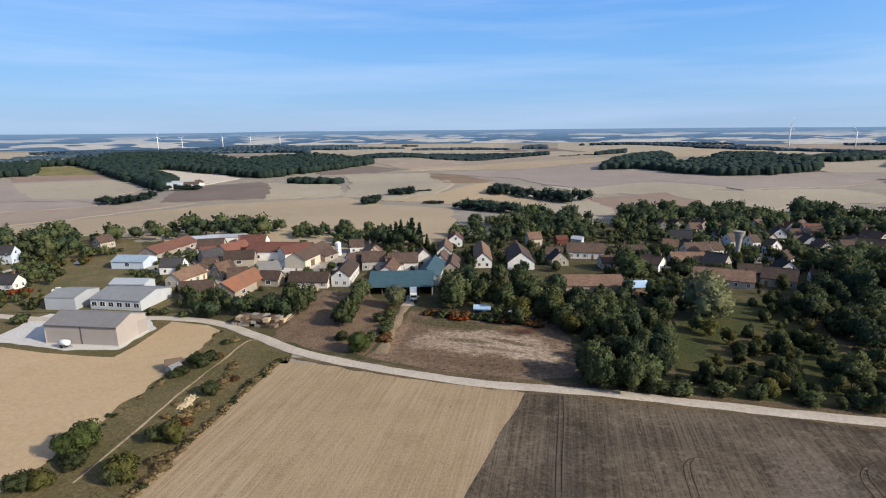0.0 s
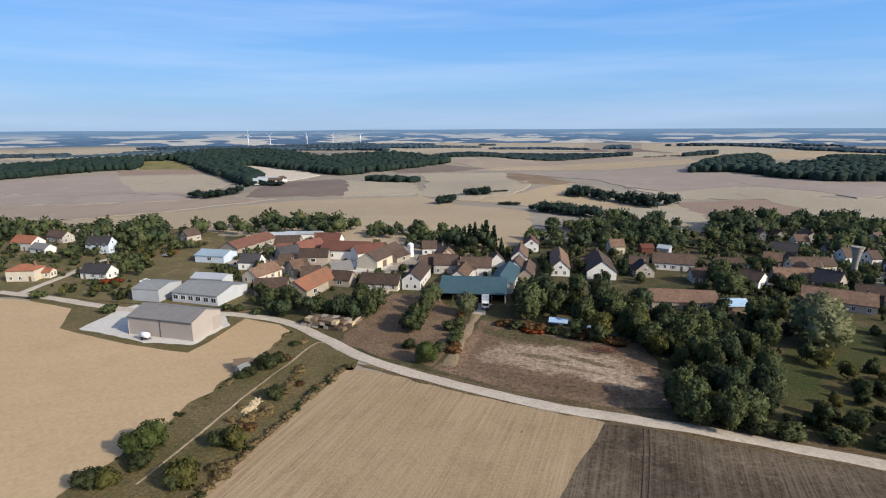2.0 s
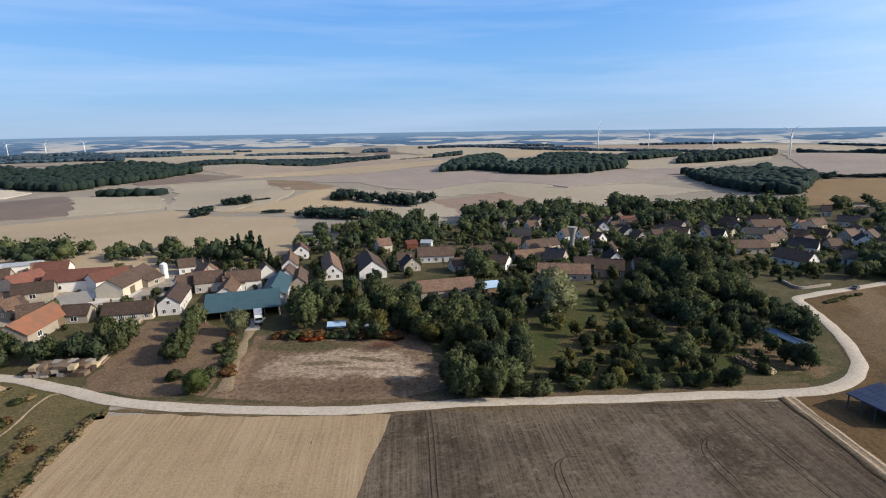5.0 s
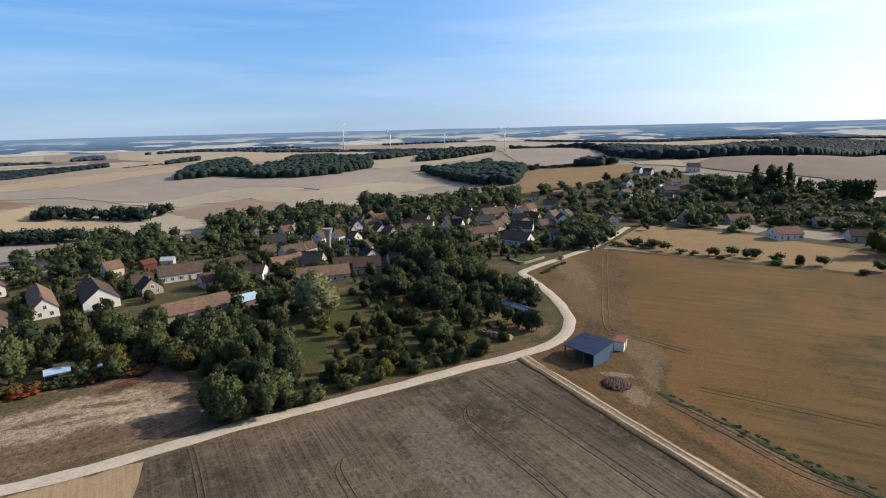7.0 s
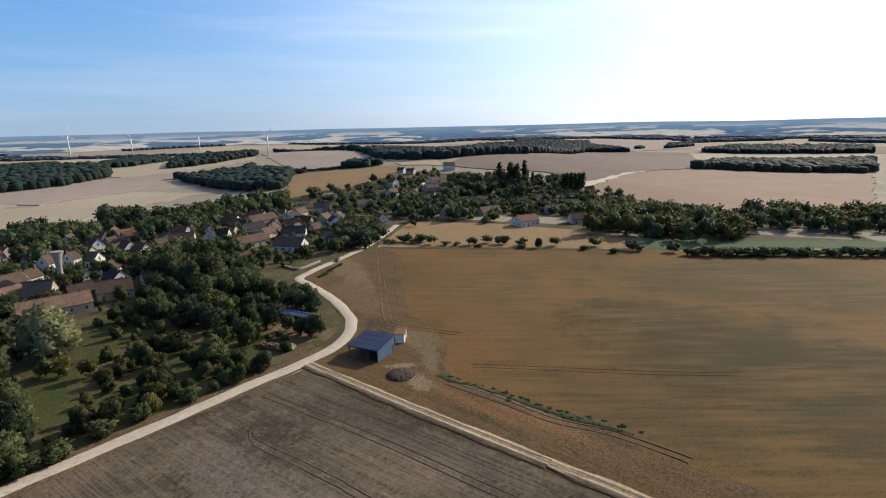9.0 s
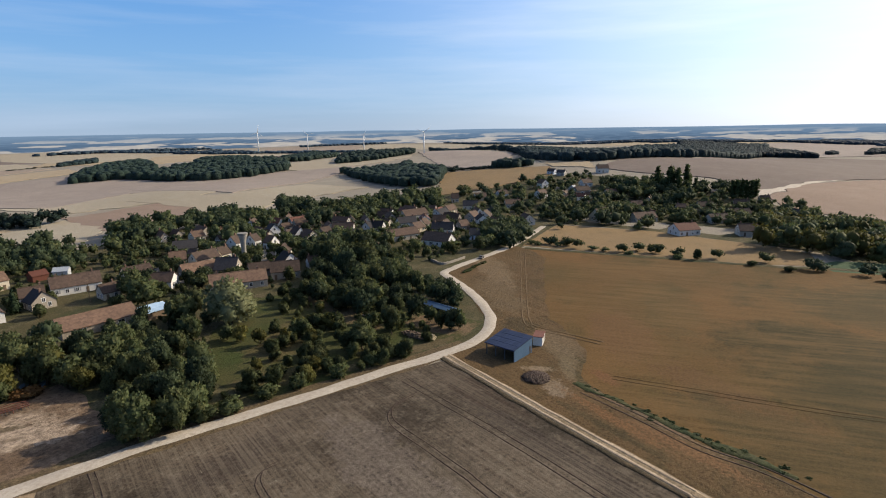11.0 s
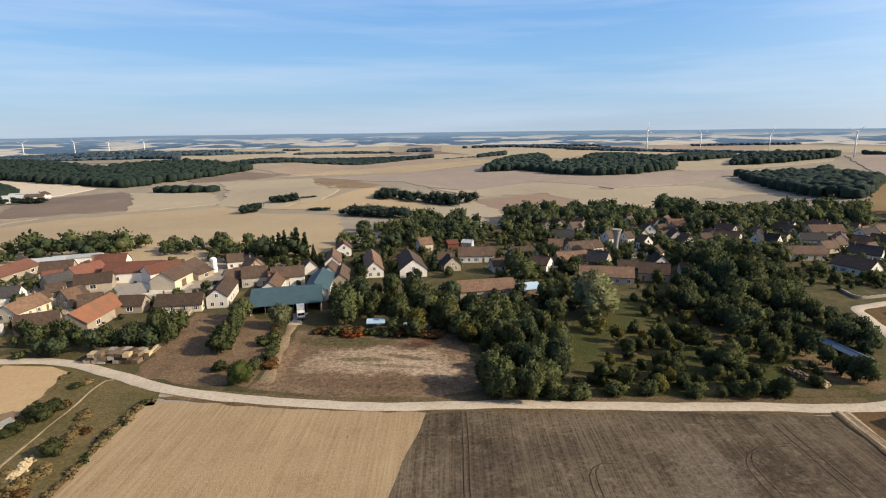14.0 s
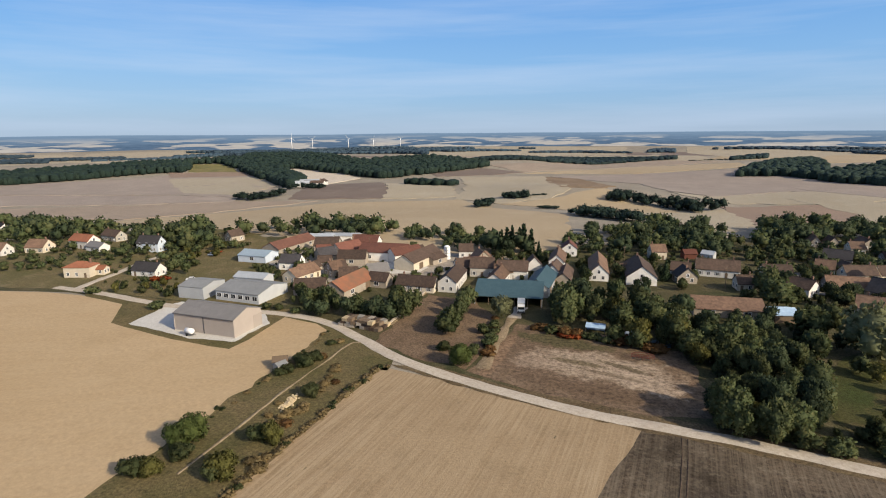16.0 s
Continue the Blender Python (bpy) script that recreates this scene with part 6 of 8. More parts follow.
house(-334.2, 683.2, 15, 40.0, 14, 4.5, 7, "white_render", "pale_roof", "pale-roofed farm hall out on the plain", kind='barn', chim=0, openings=False)
house(-69.8, 129.9, 25, 3.6, 2.6, 2, 2.6, "timber", "timber", "small weathered hut in the grass strip", kind='hut', chim=0, openings=False)
house(210.9, 317.6, 43, 10.7, 5.0, 3.1, 5.6, "stone", "dusk_tiles", "house with stone walls and a faded tiled roof")
house(139.5, 323.0, 88, 7.7, 5.5, 2.1, 5.0, "stone", "brown_tiles", "small shed with stone walls and a mossy brown roof", kind="shed", chim=0, openings=False)
house(228.7, 322.4, 30, 5.5, 5.2, 2.7, 5.0, "white_render", "red_tiles", "small shed with white walls and a red-brown roof", kind="shed", chim=0, openings=True)
house(151.9, 236.8, 44, 7.2, 6.5, 2.0, 5.0, "white_render", "brown_tiles", "small shed with white walls and a dark brown roof", kind="shed", chim=0, openings=False)
house(149.5, 286.9, 4, 9.6, 5.0, 2.8, 4.8, "stone", "dusk_tiles", "house with stone walls and a faded tiled roof")
house(172.4, 325.5, -3, 6.3, 6.8, 2.4, 5.0, "stone", "dusk_tiles", "small shed with stone walls and a faded tiled roof", kind="shed", chim=0, openings=False)
house(119.1, 261.8, 98, 5.7, 5.6, 2.5, 5.0, "stone", "brown_tiles", "small shed with stone walls and a mossy brown roof", kind="shed", chim=0, openings=True)
house(183.6, 315.4, 42, 10.3, 5.7, 3.3, 6.2, "white_render", "brown_tiles", "house with white walls and a dark brown roof")
house(198.1, 334.7, 85, 6.9, 4.5, 2.0, 4.2, "stone", "brown_tiles", "small shed with stone walls and a mossy brown roof", kind="shed", chim=0, openings=False)
house(155.0, 278.1, 42, 5.7, 4.6, 2.1, 4.2, "white_render", "slate", "small shed with white walls and a slate roof", kind="shed", chim=0, openings=True)
house(205.5, 299.1, -3, 11.2, 4.7, 4.1, 6.1, "white_render", "red_tiles", "house with white walls and a red-brown roof")
house(152.0, 317.1, 94, 8.8, 6.9, 3.1, 5.9, "stone", "dusk_tiles", "house with stone walls and a faded tiled roof")
house(181.4, 271.1, 8, 9.4, 4.7, 2.7, 4.6, "stone", "brown_tiles", "house with stone walls and a mossy brown roof")
house(167.7, 274.8, 86, 6.5, 6.6, 2.4, 5.8, "cream_render", "dusk_tiles", "small shed with cream walls and a faded tiled roof", kind="shed", chim=0, openings=True)
house(155.9, 305.2, 43, 6.7, 6.6, 2.6, 5.4, "white_render", "red_tiles", "small shed with white walls and a red-brown roof", kind="shed", chim=0, openings=False)
house(211.7, 286.7, 41, 6.2, 6.0, 2.2, 4.9, "stone", "dusk_tiles", "small shed with stone walls and a faded tiled roof", kind="shed", chim=0, openings=False)
house(172.8, 291.6, 93, 6.4, 6.0, 2.3, 4.9, "stone", "brown_tiles", "small shed with stone walls and a mossy brown roof", kind="shed", chim=0, openings=False)
house(195.6, 259.2, -4, 6.1, 5.5, 2.6, 4.8, "stone", "brown_tiles", "small shed with stone walls and a mossy brown roof", kind="shed", chim=0, openings=True)
house(196.7, 310.8, 99, 11.2, 5.3, 3.1, 5.7, "white_render", "red_tiles", "house with white walls and a red-brown roof")
house(190.7, 290.8, 7, 7.2, 4.6, 2.7, 4.7, "stone", "dusk_tiles", "small shed with stone walls and a faded tiled roof", kind="shed", chim=0, openings=True)
house(299.3, 260.0, 2, 8.3, 6.5, 2.1, 5.2, "white_render", "red_tiles", "small shed with white walls and a red-brown roof", kind="shed", chim=0, openings=False)
house(313.7, 222.7, 54, 9.5, 6.5, 3.4, 6.2, "white_render", "slate", "house with white walls and a slate roof")
house(310.3, 258.6, 3, 10.4, 6.5, 3.0, 6.1, "cream_render", "dusk_tiles", "house with cream walls and a faded tiled roof")
house(290.1, 279.3, 93, 11.5, 5.8, 3.7, 6.2, "cream_render", "dusk_tiles", "house with cream walls and a faded tiled roof")
house(237.7, 252.4, 96, 8.1, 4.9, 2.6, 4.6, "cream_render", "dusk_tiles", "small shed with cream walls and a faded tiled roof", kind="shed", chim=0, openings=True)
house(285.1, 245.9, 9, 11.4, 6.3, 3.8, 6.4, "white_render", "slate", "house with white walls and a slate roof")
house(219.1, 272.4, 101, 11.6, 4.8, 4.2, 6.6, "cream_render", "dusk_tiles", "house with cream walls and a faded tiled roof")
house(232.5, 278.9, 54, 6.3, 5.5, 2.4, 5.2, "grey_render", "brown_tiles", "small shed with grey walls and a brown roof", kind="shed", chim=0, openings=True)
house(278.0, 275.2, 62, 10.0, 5.2, 3.7, 6.0, "white_render", "red_tiles", "house with white walls and a red-brown roof")
house(274.5, 227.7, 102, 11.0, 5.4, 3.0, 5.8, "stone", "brown_tiles", "house with stone walls and a mossy brown roof")
house(252.3, 262.4, 59, 10.3, 5.0, 3.6, 6.1, "stone", "brown_tiles", "house with stone walls and a mossy brown roof")
house(271.4, 284.9, 103, 9.8, 4.6, 3.5, 5.7, "white_render", "brown_tiles", "house with white walls and a dark brown roof")
house(301.0, 226.5, 54, 10.1, 6.1, 3.8, 6.7, "white_render", "brown_tiles", "house with white walls and a dark brown roof")
house(257.7, 236.8, 47, 8.6, 6.7, 3.4, 6.1, "white_render", "red_tiles", "house with white walls and a red-brown roof")
house(279.2, 207.5, 47, 9.3, 7.0, 3.2, 5.9, "white_render", "slate", "house with white walls and a slate roof")
house(308.2, 275.1, 109, 8.3, 7.0, 2.2, 5.1, "grey_render", "brown_tiles", "small shed with grey walls and a brown roof", kind="shed", chim=0, openings=True)
house(232.3, 264.2, 56, 11.9, 5.2, 3.4, 6.0, "grey_render", "brown_tiles", "house with grey walls and a brown roof")
house(260.5, 277.5, 99, 8.3, 6.2, 2.2, 5.1, "stone", "brown_tiles", "small shed with stone walls and a mossy brown roof", kind="shed", chim=0, openings=True)
house(234.9, 222.8, 5, 8.7, 6.4, 2.8, 5.6, "cream_render", "dusk_tiles", "house with cream walls and a faded tiled roof")
house(251.6, 214.9, 15, 7.3, 5.4, 2.7, 5.4, "white_render", "brown_tiles", "small shed with white walls and a dark brown roof", kind="shed", chim=0, openings=True)
house(206.9, 269.0, 63, 7.9, 7.0, 2.4, 5.1, "stone", "dusk_tiles", "small shed with stone walls and a faded tiled roof", kind="shed", chim=0, openings=True)
house(-103.5, 233.7, 18, 6.3, 5.4, 2.5, 4.8, "grey_render", "brown_tiles", "small shed with grey walls and a brown roof", kind="shed", chim=0, openings=False)
house(-108.2, 272.6, 78, 5.5, 4.9, 2.4, 4.6, "white_render", "brown_tiles", "small shed with white walls and a dark brown roof", kind="shed", chim=0, openings=False)
house(-104.1, 279.6, 14, 6.9, 6.6, 2.6, 6.0, "cream_render", "old_tiles", "small shed with cream walls and a faded tiled roof", kind="shed", chim=0, openings=False)
house(-84.3, 214.4, 17, 7.6, 6.4, 2.0, 5.1, "stone", "brown_tiles", "small shed with stone walls and a mossy brown roof", kind="shed", chim=0, openings=True)
house(-105.1, 224.1, 75, 7.0, 4.8, 2.1, 4.2, "stone", "brown_tiles", "small shed with stone walls and a mossy brown roof", kind="shed", chim=0, openings=False)
house(-10.0, 244.7, 101, 6.1, 6.8, 2.6, 6.1, "white_render", "brown_tiles", "small shed with white walls and a dark brown roof", kind="shed", chim=0, openings=False)
house(-32.8, 255.1, 99, 8.5, 4.6, 2.8, 4.6, "stone", "old_tiles", "house with stone walls and a faded tiled roof")
house(5.8, 278.4, 91, 9.7, 7.0, 3.9, 6.6, "white_render", "red_tiles", "house with white walls and a red-brown roof")
house(442.1, 91.8, 106, 10.0, 6.5, 3.2, 5.9, "grey_render", "brown_tiles", "house with grey walls and a brown roof")
house(421.4, 151.1, 9, 8.9, 6.3, 3.3, 5.8, "stone", "brown_tiles", "house with stone walls and a mossy brown roof")
house(418.5, 197.6, 110, 8.6, 5.1, 2.9, 5.1, "cream_render", "dusk_tiles", "house with cream walls and a faded tiled roof")
house(408.3, 215.6, 17, 10.7, 5.8, 3.4, 6.0, "cream_render", "dusk_tiles", "house with cream walls and a faded tiled roof")
house(377.0, 133.1, 55, 6.3, 4.5, 2.1, 4.3, "white_render", "red_tiles", "small shed with white walls and a red-brown roof", kind="shed", chim=0, openings=False)
house(408.0, 202.0, 96, 8.7, 5.3, 3.4, 5.5, "white_render", "red_tiles", "house with white walls and a red-brown roof")
house(391.9, 104.9, 107, 11.8, 6.2, 3.0, 5.5, "white_render", "brown_tiles", "house with white walls and a dark brown roof")
house(387.4, 117.2, 113, 6.4, 6.5, 2.8, 6.2, "grey_render", "brown_tiles", "small shed with grey walls and a brown roof", kind="shed", chim=0, openings=False)


def far_woods():
    """Far strips of wood across the rolling country, each one lumpy mass."""
    rnd = random.Random(77)
    n = 0
    while n < 42:
        az, d = rnd.uniform(-108, 62), 1720 * (2230 / 1720) ** rnd.random()
        cx, cy = math.sin(radians(-az)) * d, 9 + math.cos(radians(az)) * d
        L, W = rnd.uniform(120, 420) * d / 2600, rnd.uniform(25, 75) * d / 2600
        turn = radians(az + rnd.uniform(-22, 22))
        poly = []
        for i in range(11):
            u = 2 * math.pi * i / 11
            k = rnd.uniform(0.65, 1.15)
            a, b = L * math.cos(u) * k, W * math.sin(u) * k
            poly.append((cx + a * math.cos(turn) - b * math.sin(turn), cy + a * math.sin(turn) + b * math.cos(turn)))
        if max(math.hypot(x, y - 9) for x, y in poly) > 2260:
            continue
        n += 1
        wood(poly, rnd.uniform(7, 10), 13, "leaf_far_wood", "far wood on the rolling plain, tinted blue for haze")


def far_fields():
    """A patchwork of far harvested and ploughed fields with a few hedges between them."""
    rnd = random.Random(31)
    d = 1480.0
    while d < 2150:
        az = -62 + rnd.uniform(0, 8)
        step = 150 + d * 0.06
        while az < 108:
            wide = rnd.uniform(180, 420) * (0.6 + d / 2600)
            half = math.degrees(wide / d) / 2
            c = radians(az + half)
            turn = rnd.uniform(-0.35, 0.35)
            poly = []
            for u, v in ((-0.5, -0.5), (0.0, -0.53), (0.5, -0.5), (0.52, 0.0), (0.5, 0.5), (0.0, 0.52), (-0.5, 0.5), (-0.48, 0.0)):
                across, along = u * wide * 0.98 + rnd.uniform(-9, 9), v * step * 0.98 + rnd.uniform(-9, 9) + u * wide * turn
                poly.append((math.sin(c) * (d + along) + math.cos(c) * across, 9 + math.cos(c) * (d + along) - math.sin(c) * across))
            mat = rnd.choice(("cream_field", "gold_field", "grey_field", "grey_field", "cream_field", "hill_field", ""))
            if mat and max(math.hypot(x, y - 9) for x, y in poly) < 2280:
                field("far_field", mat, poly, 0.1, {"cream_field": "far cream stubble field", "gold_field": "far golden stubble field"}.get(mat, "far grey-brown ploughed field"), 3.0, 40.0)
            az += 2 * half + rnd.uniform(0, 1.2)
        d += step * 1.04


# ---------------------------------------------------------------- farm buildings with a shape of their own
def beige_barn():
    """The new sheet-clad barn on its white yard."""
    x, y, yaw, L, W, eave, ridge = -103.2, 152.6, -7.5, 22.6, 12.6, 5.7, 7.8
    ROOM.append((x, y, radians(yaw), L / 2 + 1, W / 2 + 1))
    top = new("barn")
    top.matrix_basis = pose(x, y, 0.05, 0, 0, yaw)
    tagged(top, "large new beige sheet-clad barn with a grey metal roof", "barn")
    v, f = gable_body(L, W, eave, ridge)
    part("wall", mesh_of("wall", v, f, "beige_sheet"), top)
    part("roof", roof_mesh(L, W, eave, ridge, 0.25, "grey_roof"), top, label="grey ribbed metal roof")
    v, f = box(-0.16, -W / 2 - 0.09, 0, 0.16, -W / 2, eave)
    part("downpipe", mesh_of("downpipe", v, f, "dark_metal"), top)
    v, f = box(-L / 2 - 0.3, -W / 2 - 0.3, -0.4, L / 2 + 0.3, W / 2 + 0.3, 0.25)
    part("plinth", mesh_of("plinth", v, f, "concrete"), top)
    for s in (-1, 1):
        v, f = tube([(-L / 2 - 0.2, s * (W / 2 + 0.3), eave - 0.1), (L / 2 + 0.2, s * (W / 2 + 0.3), eave - 0.1)], [0.13, 0.13], 6)
        part("gutter", mesh_of("gutter", v, f, "dark_metal"), top)
    for k in (-4.5, 4.5):
        v, f = box(L / 2, k - 2, 0.25, L / 2 + 0.07, k + 2, 4.3) if k > 0 else box(-L / 2 - 0.07, k - 2, 0.25, -L / 2, k + 2, 4.3)
        part("sliding_door", mesh_of("sliding_door", v, f, "beige_sheet"), top)


def tank_trailer():
    """A small white tank on wheels beside the barn."""
    top = new("tank_trailer")
    top.matrix_basis = pose(-107.6, 144.3, 0.2, 0, 0, -14)
    tagged(top, "small white water tank trailer beside the barn", "trailer")
    v, f = tube([(-1.5, 0, 1.5), (-1.3, 0, 1.5), (1.3, 0, 1.5), (1.5, 0, 1.5)], [0.55, 0.85, 0.85, 0.55], 14)
    part("tank", mesh_of("tank", v, f, "white_paint", True), top)
    v, f = box(-1.6, -0.5, 0.55, 1.6, 0.5, 0.7)
    box(1.6, -0.08, 0.55, 2.8, 0.08, 0.68, v, f)
    part("chassis", mesh_of("chassis", v, f, "dark_metal"), top)
    v, f = tube([(0, -0.14, 0), (0, 0.14, 0)], [0.42, 0.42], 12)
    me = mesh_of("wheel", v, f, "rubber")
    for s in (-0.75, 0.75):
        part("wheel", me, top, pose(-0.3, s, 0.42))


def blue_hangar():
    """Open shelter by the junction: its roof rises from the open side to the back; back and one end of blue sheet."""
    x, y, yaw, W, L, low, high = 117.3, 83.0, -2.0, 8.4, 9.0, 3.3, 4.5
    ROOM.append((x, y, radians(yaw), W / 2 + 1, L / 2 + 1))
    top = new("hangar")
    top.matrix_basis = pose(x, y, 0.1, 0, 0, yaw)
    tagged(top, "open farm shelter with a dark blue panel roof", "shelter")
    a, b = W / 2, L / 2
    slope = (high - low) / W
    v = [(-a - 0.5, -b - 0.3, low - 0.5 * slope), (a + 0.3, -b - 0.3, high + 0.3 * slope), (a + 0.3, b + 0.3, high + 0.3 * slope), (-a - 0.5, b + 0.3, low - 0.5 * slope)]
    v += [(p[0], p[1], p[2] + 0.16) for p in v]
    f = [(3, 2, 1, 0), (4, 5, 6, 7), (0, 1, 5, 4), (1, 2, 6, 5), (2, 3, 7, 6), (3, 0, 4, 7)]
    roof = part("roof", mesh_of("roof", v, f, "navy_roof"), top, label="dark blue solar panel roof")
    for i in range(4):
        for j in range(8):
            x0, y0 = -a - 0.4 + i * (W + 0.6) / 4, -b - 0.2 + j * (L + 0.4) / 8
            x1, y1 = x0 + (W + 0.6) / 4 - 0.08, y0 + (L + 0.4) / 8 - 0.08
            z0, z1 = low + (x0 + a) * slope + 0.21, low + (x1 + a) * slope + 0.21
            pv = [(x0, y0, z0), (x1, y0, z1), (x1, y1, z1), (x0, y1, z0), (x0, y0, z0 - 0.06), (x1, y0, z1 - 0.06), (x1, y1, z1 - 0.06), (x0, y1, z0 - 0.06)]
            pf = [(0, 1, 2, 3), (0, 4, 5, 1), (1, 5, 6, 2), (2, 6, 7, 3), (3, 7, 4, 0)]
            part("panel", mesh_of("panel", pv, pf, "navy_roof"), roof)
    v = [(-a, -b, -0.3), (a, -b, -0.3), (a, -b, high - 0.05), (-a, -b, low - 0.05)]
    v += [(p[0], p[1] - 0.1, p[2]) for p in v]
    f = [(3, 2, 1, 0), (4, 5, 6, 7), (0, 1, 5, 4), (1, 2, 6, 5), (2, 3, 7, 6), (3, 0, 4, 7)]
    end = part("end_wall", mesh_of("end_wall", v, f, "blue_sheet"), top)
    v, f = box(a - 1.3, -b - 0.16, 0.1, a - 0.3, -b - 0.1, 2.2)
    part("door", mesh_of("door", v, f, "dark_metal"), end)
    v, f = box(a, -b, -0.3, a + 0.1, b, high - 0.05)
    part("back_wall", mesh_of("back_wall", v, f, "blue_sheet"), top)
    for i in range(4):
        v, f = box(-0.11, -0.11, -0.3, 0.11, 0.11, low)
        part("post", mesh_of("post", v, f, "dark_metal"), top, pose(-a + 0.1, -b + 0.1 + i * (L - 0.2) / 3, 0))
    for i in range(4):
        v, f = box(-0.06, -b, -0.08, 0.06, b, 0.08)
        part("purlin", mesh_of("purlin", v, f, "dark_metal"), top, pose(-a + 0.8 + i * (W - 1.6) / 3, 0, low + (0.8 + i * (W - 1.6) / 3) * slope - 0.09))


def container():
    top = new("container")
    top.matrix_basis = pose(128.6, 80.2, 0.15, 0, 0, 20)
    ROOM.append((128.6, 80.2, radians(20), 2.6, 1.6))
    tagged(top, "small white cabin with a rust-red roof beside the shelter", "cabin")
    v, f = box(-2.4, -1.3, 0, 2.4, 1.3, 2.5)
    part("body", mesh_of("body", v, f, "white_render"), top)
    v, f = box(-2.55, -1.45, 2.5, 2.55, 1.45, 2.66)
    part("roof", mesh_of("roof", v, f, "red_tiles"), top)
    part("door", DOOR, top, pose(0.6, -1.31, 0.05))


def silo(x, y):
    top = new("silo")
    top.matrix_basis = pose(x, y, height(x, y))
    tagged(top, "white round feed silo in the farmyard", "silo")
    v, f = tube([(0, 0, 0), (0, 0, 6.1), (0, 0, 6.7), (0, 0, 6.9)], [1.55, 1.55, 0.8, 0.15], 20)
    part("barrel", mesh_of("barrel", v, f, "white_paint", False), top)
    for z in (1.5, 3.0, 4.5, 6.0):
        v, f = tube([(0, 0, z), (0, 0, z + 0.12)], [1.6, 1.6], 20)
        part("hoop", mesh_of("hoop", v, f, "grey_plastic"), top)
    v, f = [], []
    for s in (-0.22, 0.22):
        tube([(s, -1.66, 0.3), (s, -1.66, 6.4)], [0.04, 0.04], 5, v, f)
    for i in range(15):
        box(-0.22, -1.68, 0.5 + i * 0.4, 0.22, -1.64, 0.54 + i * 0.4, v, f)
    part("ladder", mesh_of("ladder", v, f, "dark_metal"), top)


def water_tower(x, y):
    """Slender concrete water tower that flares to its tank."""
    top = new("water_tower")
    top.matrix_basis = pose(x, y, height(x, y))
    tagged(top, "slender grey concrete water tower flaring to the top", "water tower")
    v, f = tube([(0, 0, -0.5), (0, 0, 1.5), (0, 0, 7), (0, 0, 10.5), (0, 0, 12.5), (0, 0, 13.4)], [1.3, 1.1, 1.05, 1.35, 1.8, 2.2], 22)
    part("shaft", mesh_of("shaft", v, f, "old_concrete", True), top)
    v, f = tube([(0, 0, 13.4), (0, 0, 14.2), (0, 0, 14.25)], [2.3, 2.4, 2.0], 22)
    part("rim", mesh_of("rim", v, f, "old_concrete"), top)
    v, f = box(-0.5, -2.1, 0, 0.5, -1.7, 2.1)
    part("door", mesh_of("door", v, f, "dark_metal"), top)


def turbine(x, y, hub, rot, turn):
    top = new("wind_turbine")
    top.matrix_basis = pose(x, y, height(x, y), 0, 0, turn)
    tagged(top, "white three-bladed wind turbine on the plain", "wind turbine", group="wind turbines")
    k = hub / 66
    v, f = tube([(0, 0, -2), (0, 0, hub)], [2.3 * k, 1.3 * k], 14)
    part("tower", mesh_of("tower", v, f, "white_paint", True), top)
    v, f = tube([(0, -3 * k, hub + k), (0, -2 * k, hub + k), (0, 4 * k, hub + k), (0, 5 * k, hub + k)], [0.7 * k, 1.7 * k, 1.7 * k, 0.8 * k], 10)
    nac = part("nacelle", mesh_of("nacelle", v, f, "white_paint", True), top)
    for i in range(3):
        u = radians(rot + 120 * i)
        d = Vector((math.sin(u), 0, math.cos(u)))
        c = Vector((0, -3.2 * k, hub + k))
        v, f = tube([tuple(c), tuple(c + d * 5 * k), tuple(c + d * 16 * k), tuple(c + d * 29 * k)], [0.6 * k, 0.95 * k, 0.6 * k, 0.12 * k], 6)
        part("blade", mesh_of("blade", v, f, "white_paint", True), nac)


def truck(x, y, yaw):
    """White box lorry parked before the barn."""
    top = new("truck")
    top.matrix_basis = pose(x, y, height(x, y) + 0.12, 0, 0, yaw)
    ROOM.append((x, y, radians(yaw), 5, 2.5))
    tagged(top, "white lorry with a grey load bed parked on the chalk drive", "truck")
    v, f = box(2.2, -1.2, 0.7, 4.4, 1.2, 2.9)
    part("cab", mesh_of("cab", v, f, "white_paint"), top)
    v, f = box(4.36, -1.05, 1.75, 4.44, 1.05, 2.6)
    part("windscreen", mesh_of("windscreen", v, f, "windscreen"), top)
    v, f = box(4.38, -1.15, 0.7, 4.5, 1.15, 1.05)
    part("bumper", mesh_of("bumper", v, f, "dark_metal"), top)
    v, f = box(-4.6, -1.25, 1.0, 2.0, 1.25, 3.3)
    part("load_box", mesh_of("load_box", v, f, "pale_roof"), top)
    v, f = box(-4.6, -0.5, 0.7, 4.2, 0.5, 0.98)
    part("chassis", mesh_of("chassis", v, f, "dark_metal"), top)
    v, f = tube([(0, -0.16, 0), (0, 0.16, 0)], [0.5, 0.5], 12)
    me = mesh_of("wheel", v, f, "rubber")
    for px_ in (3.2, -2.2, -3.4):
        for s in (-1.05, 1.05):
            part("wheel", me, top, pose(px_, s, 0.5))
    for s in (-0.85, 0.85):
        v, f = box(4.4, s - 0.18, 1.1, 4.47, s + 0.18, 1.3)
        part("headlight", mesh_of("headlight", v, f, "pane"), top)


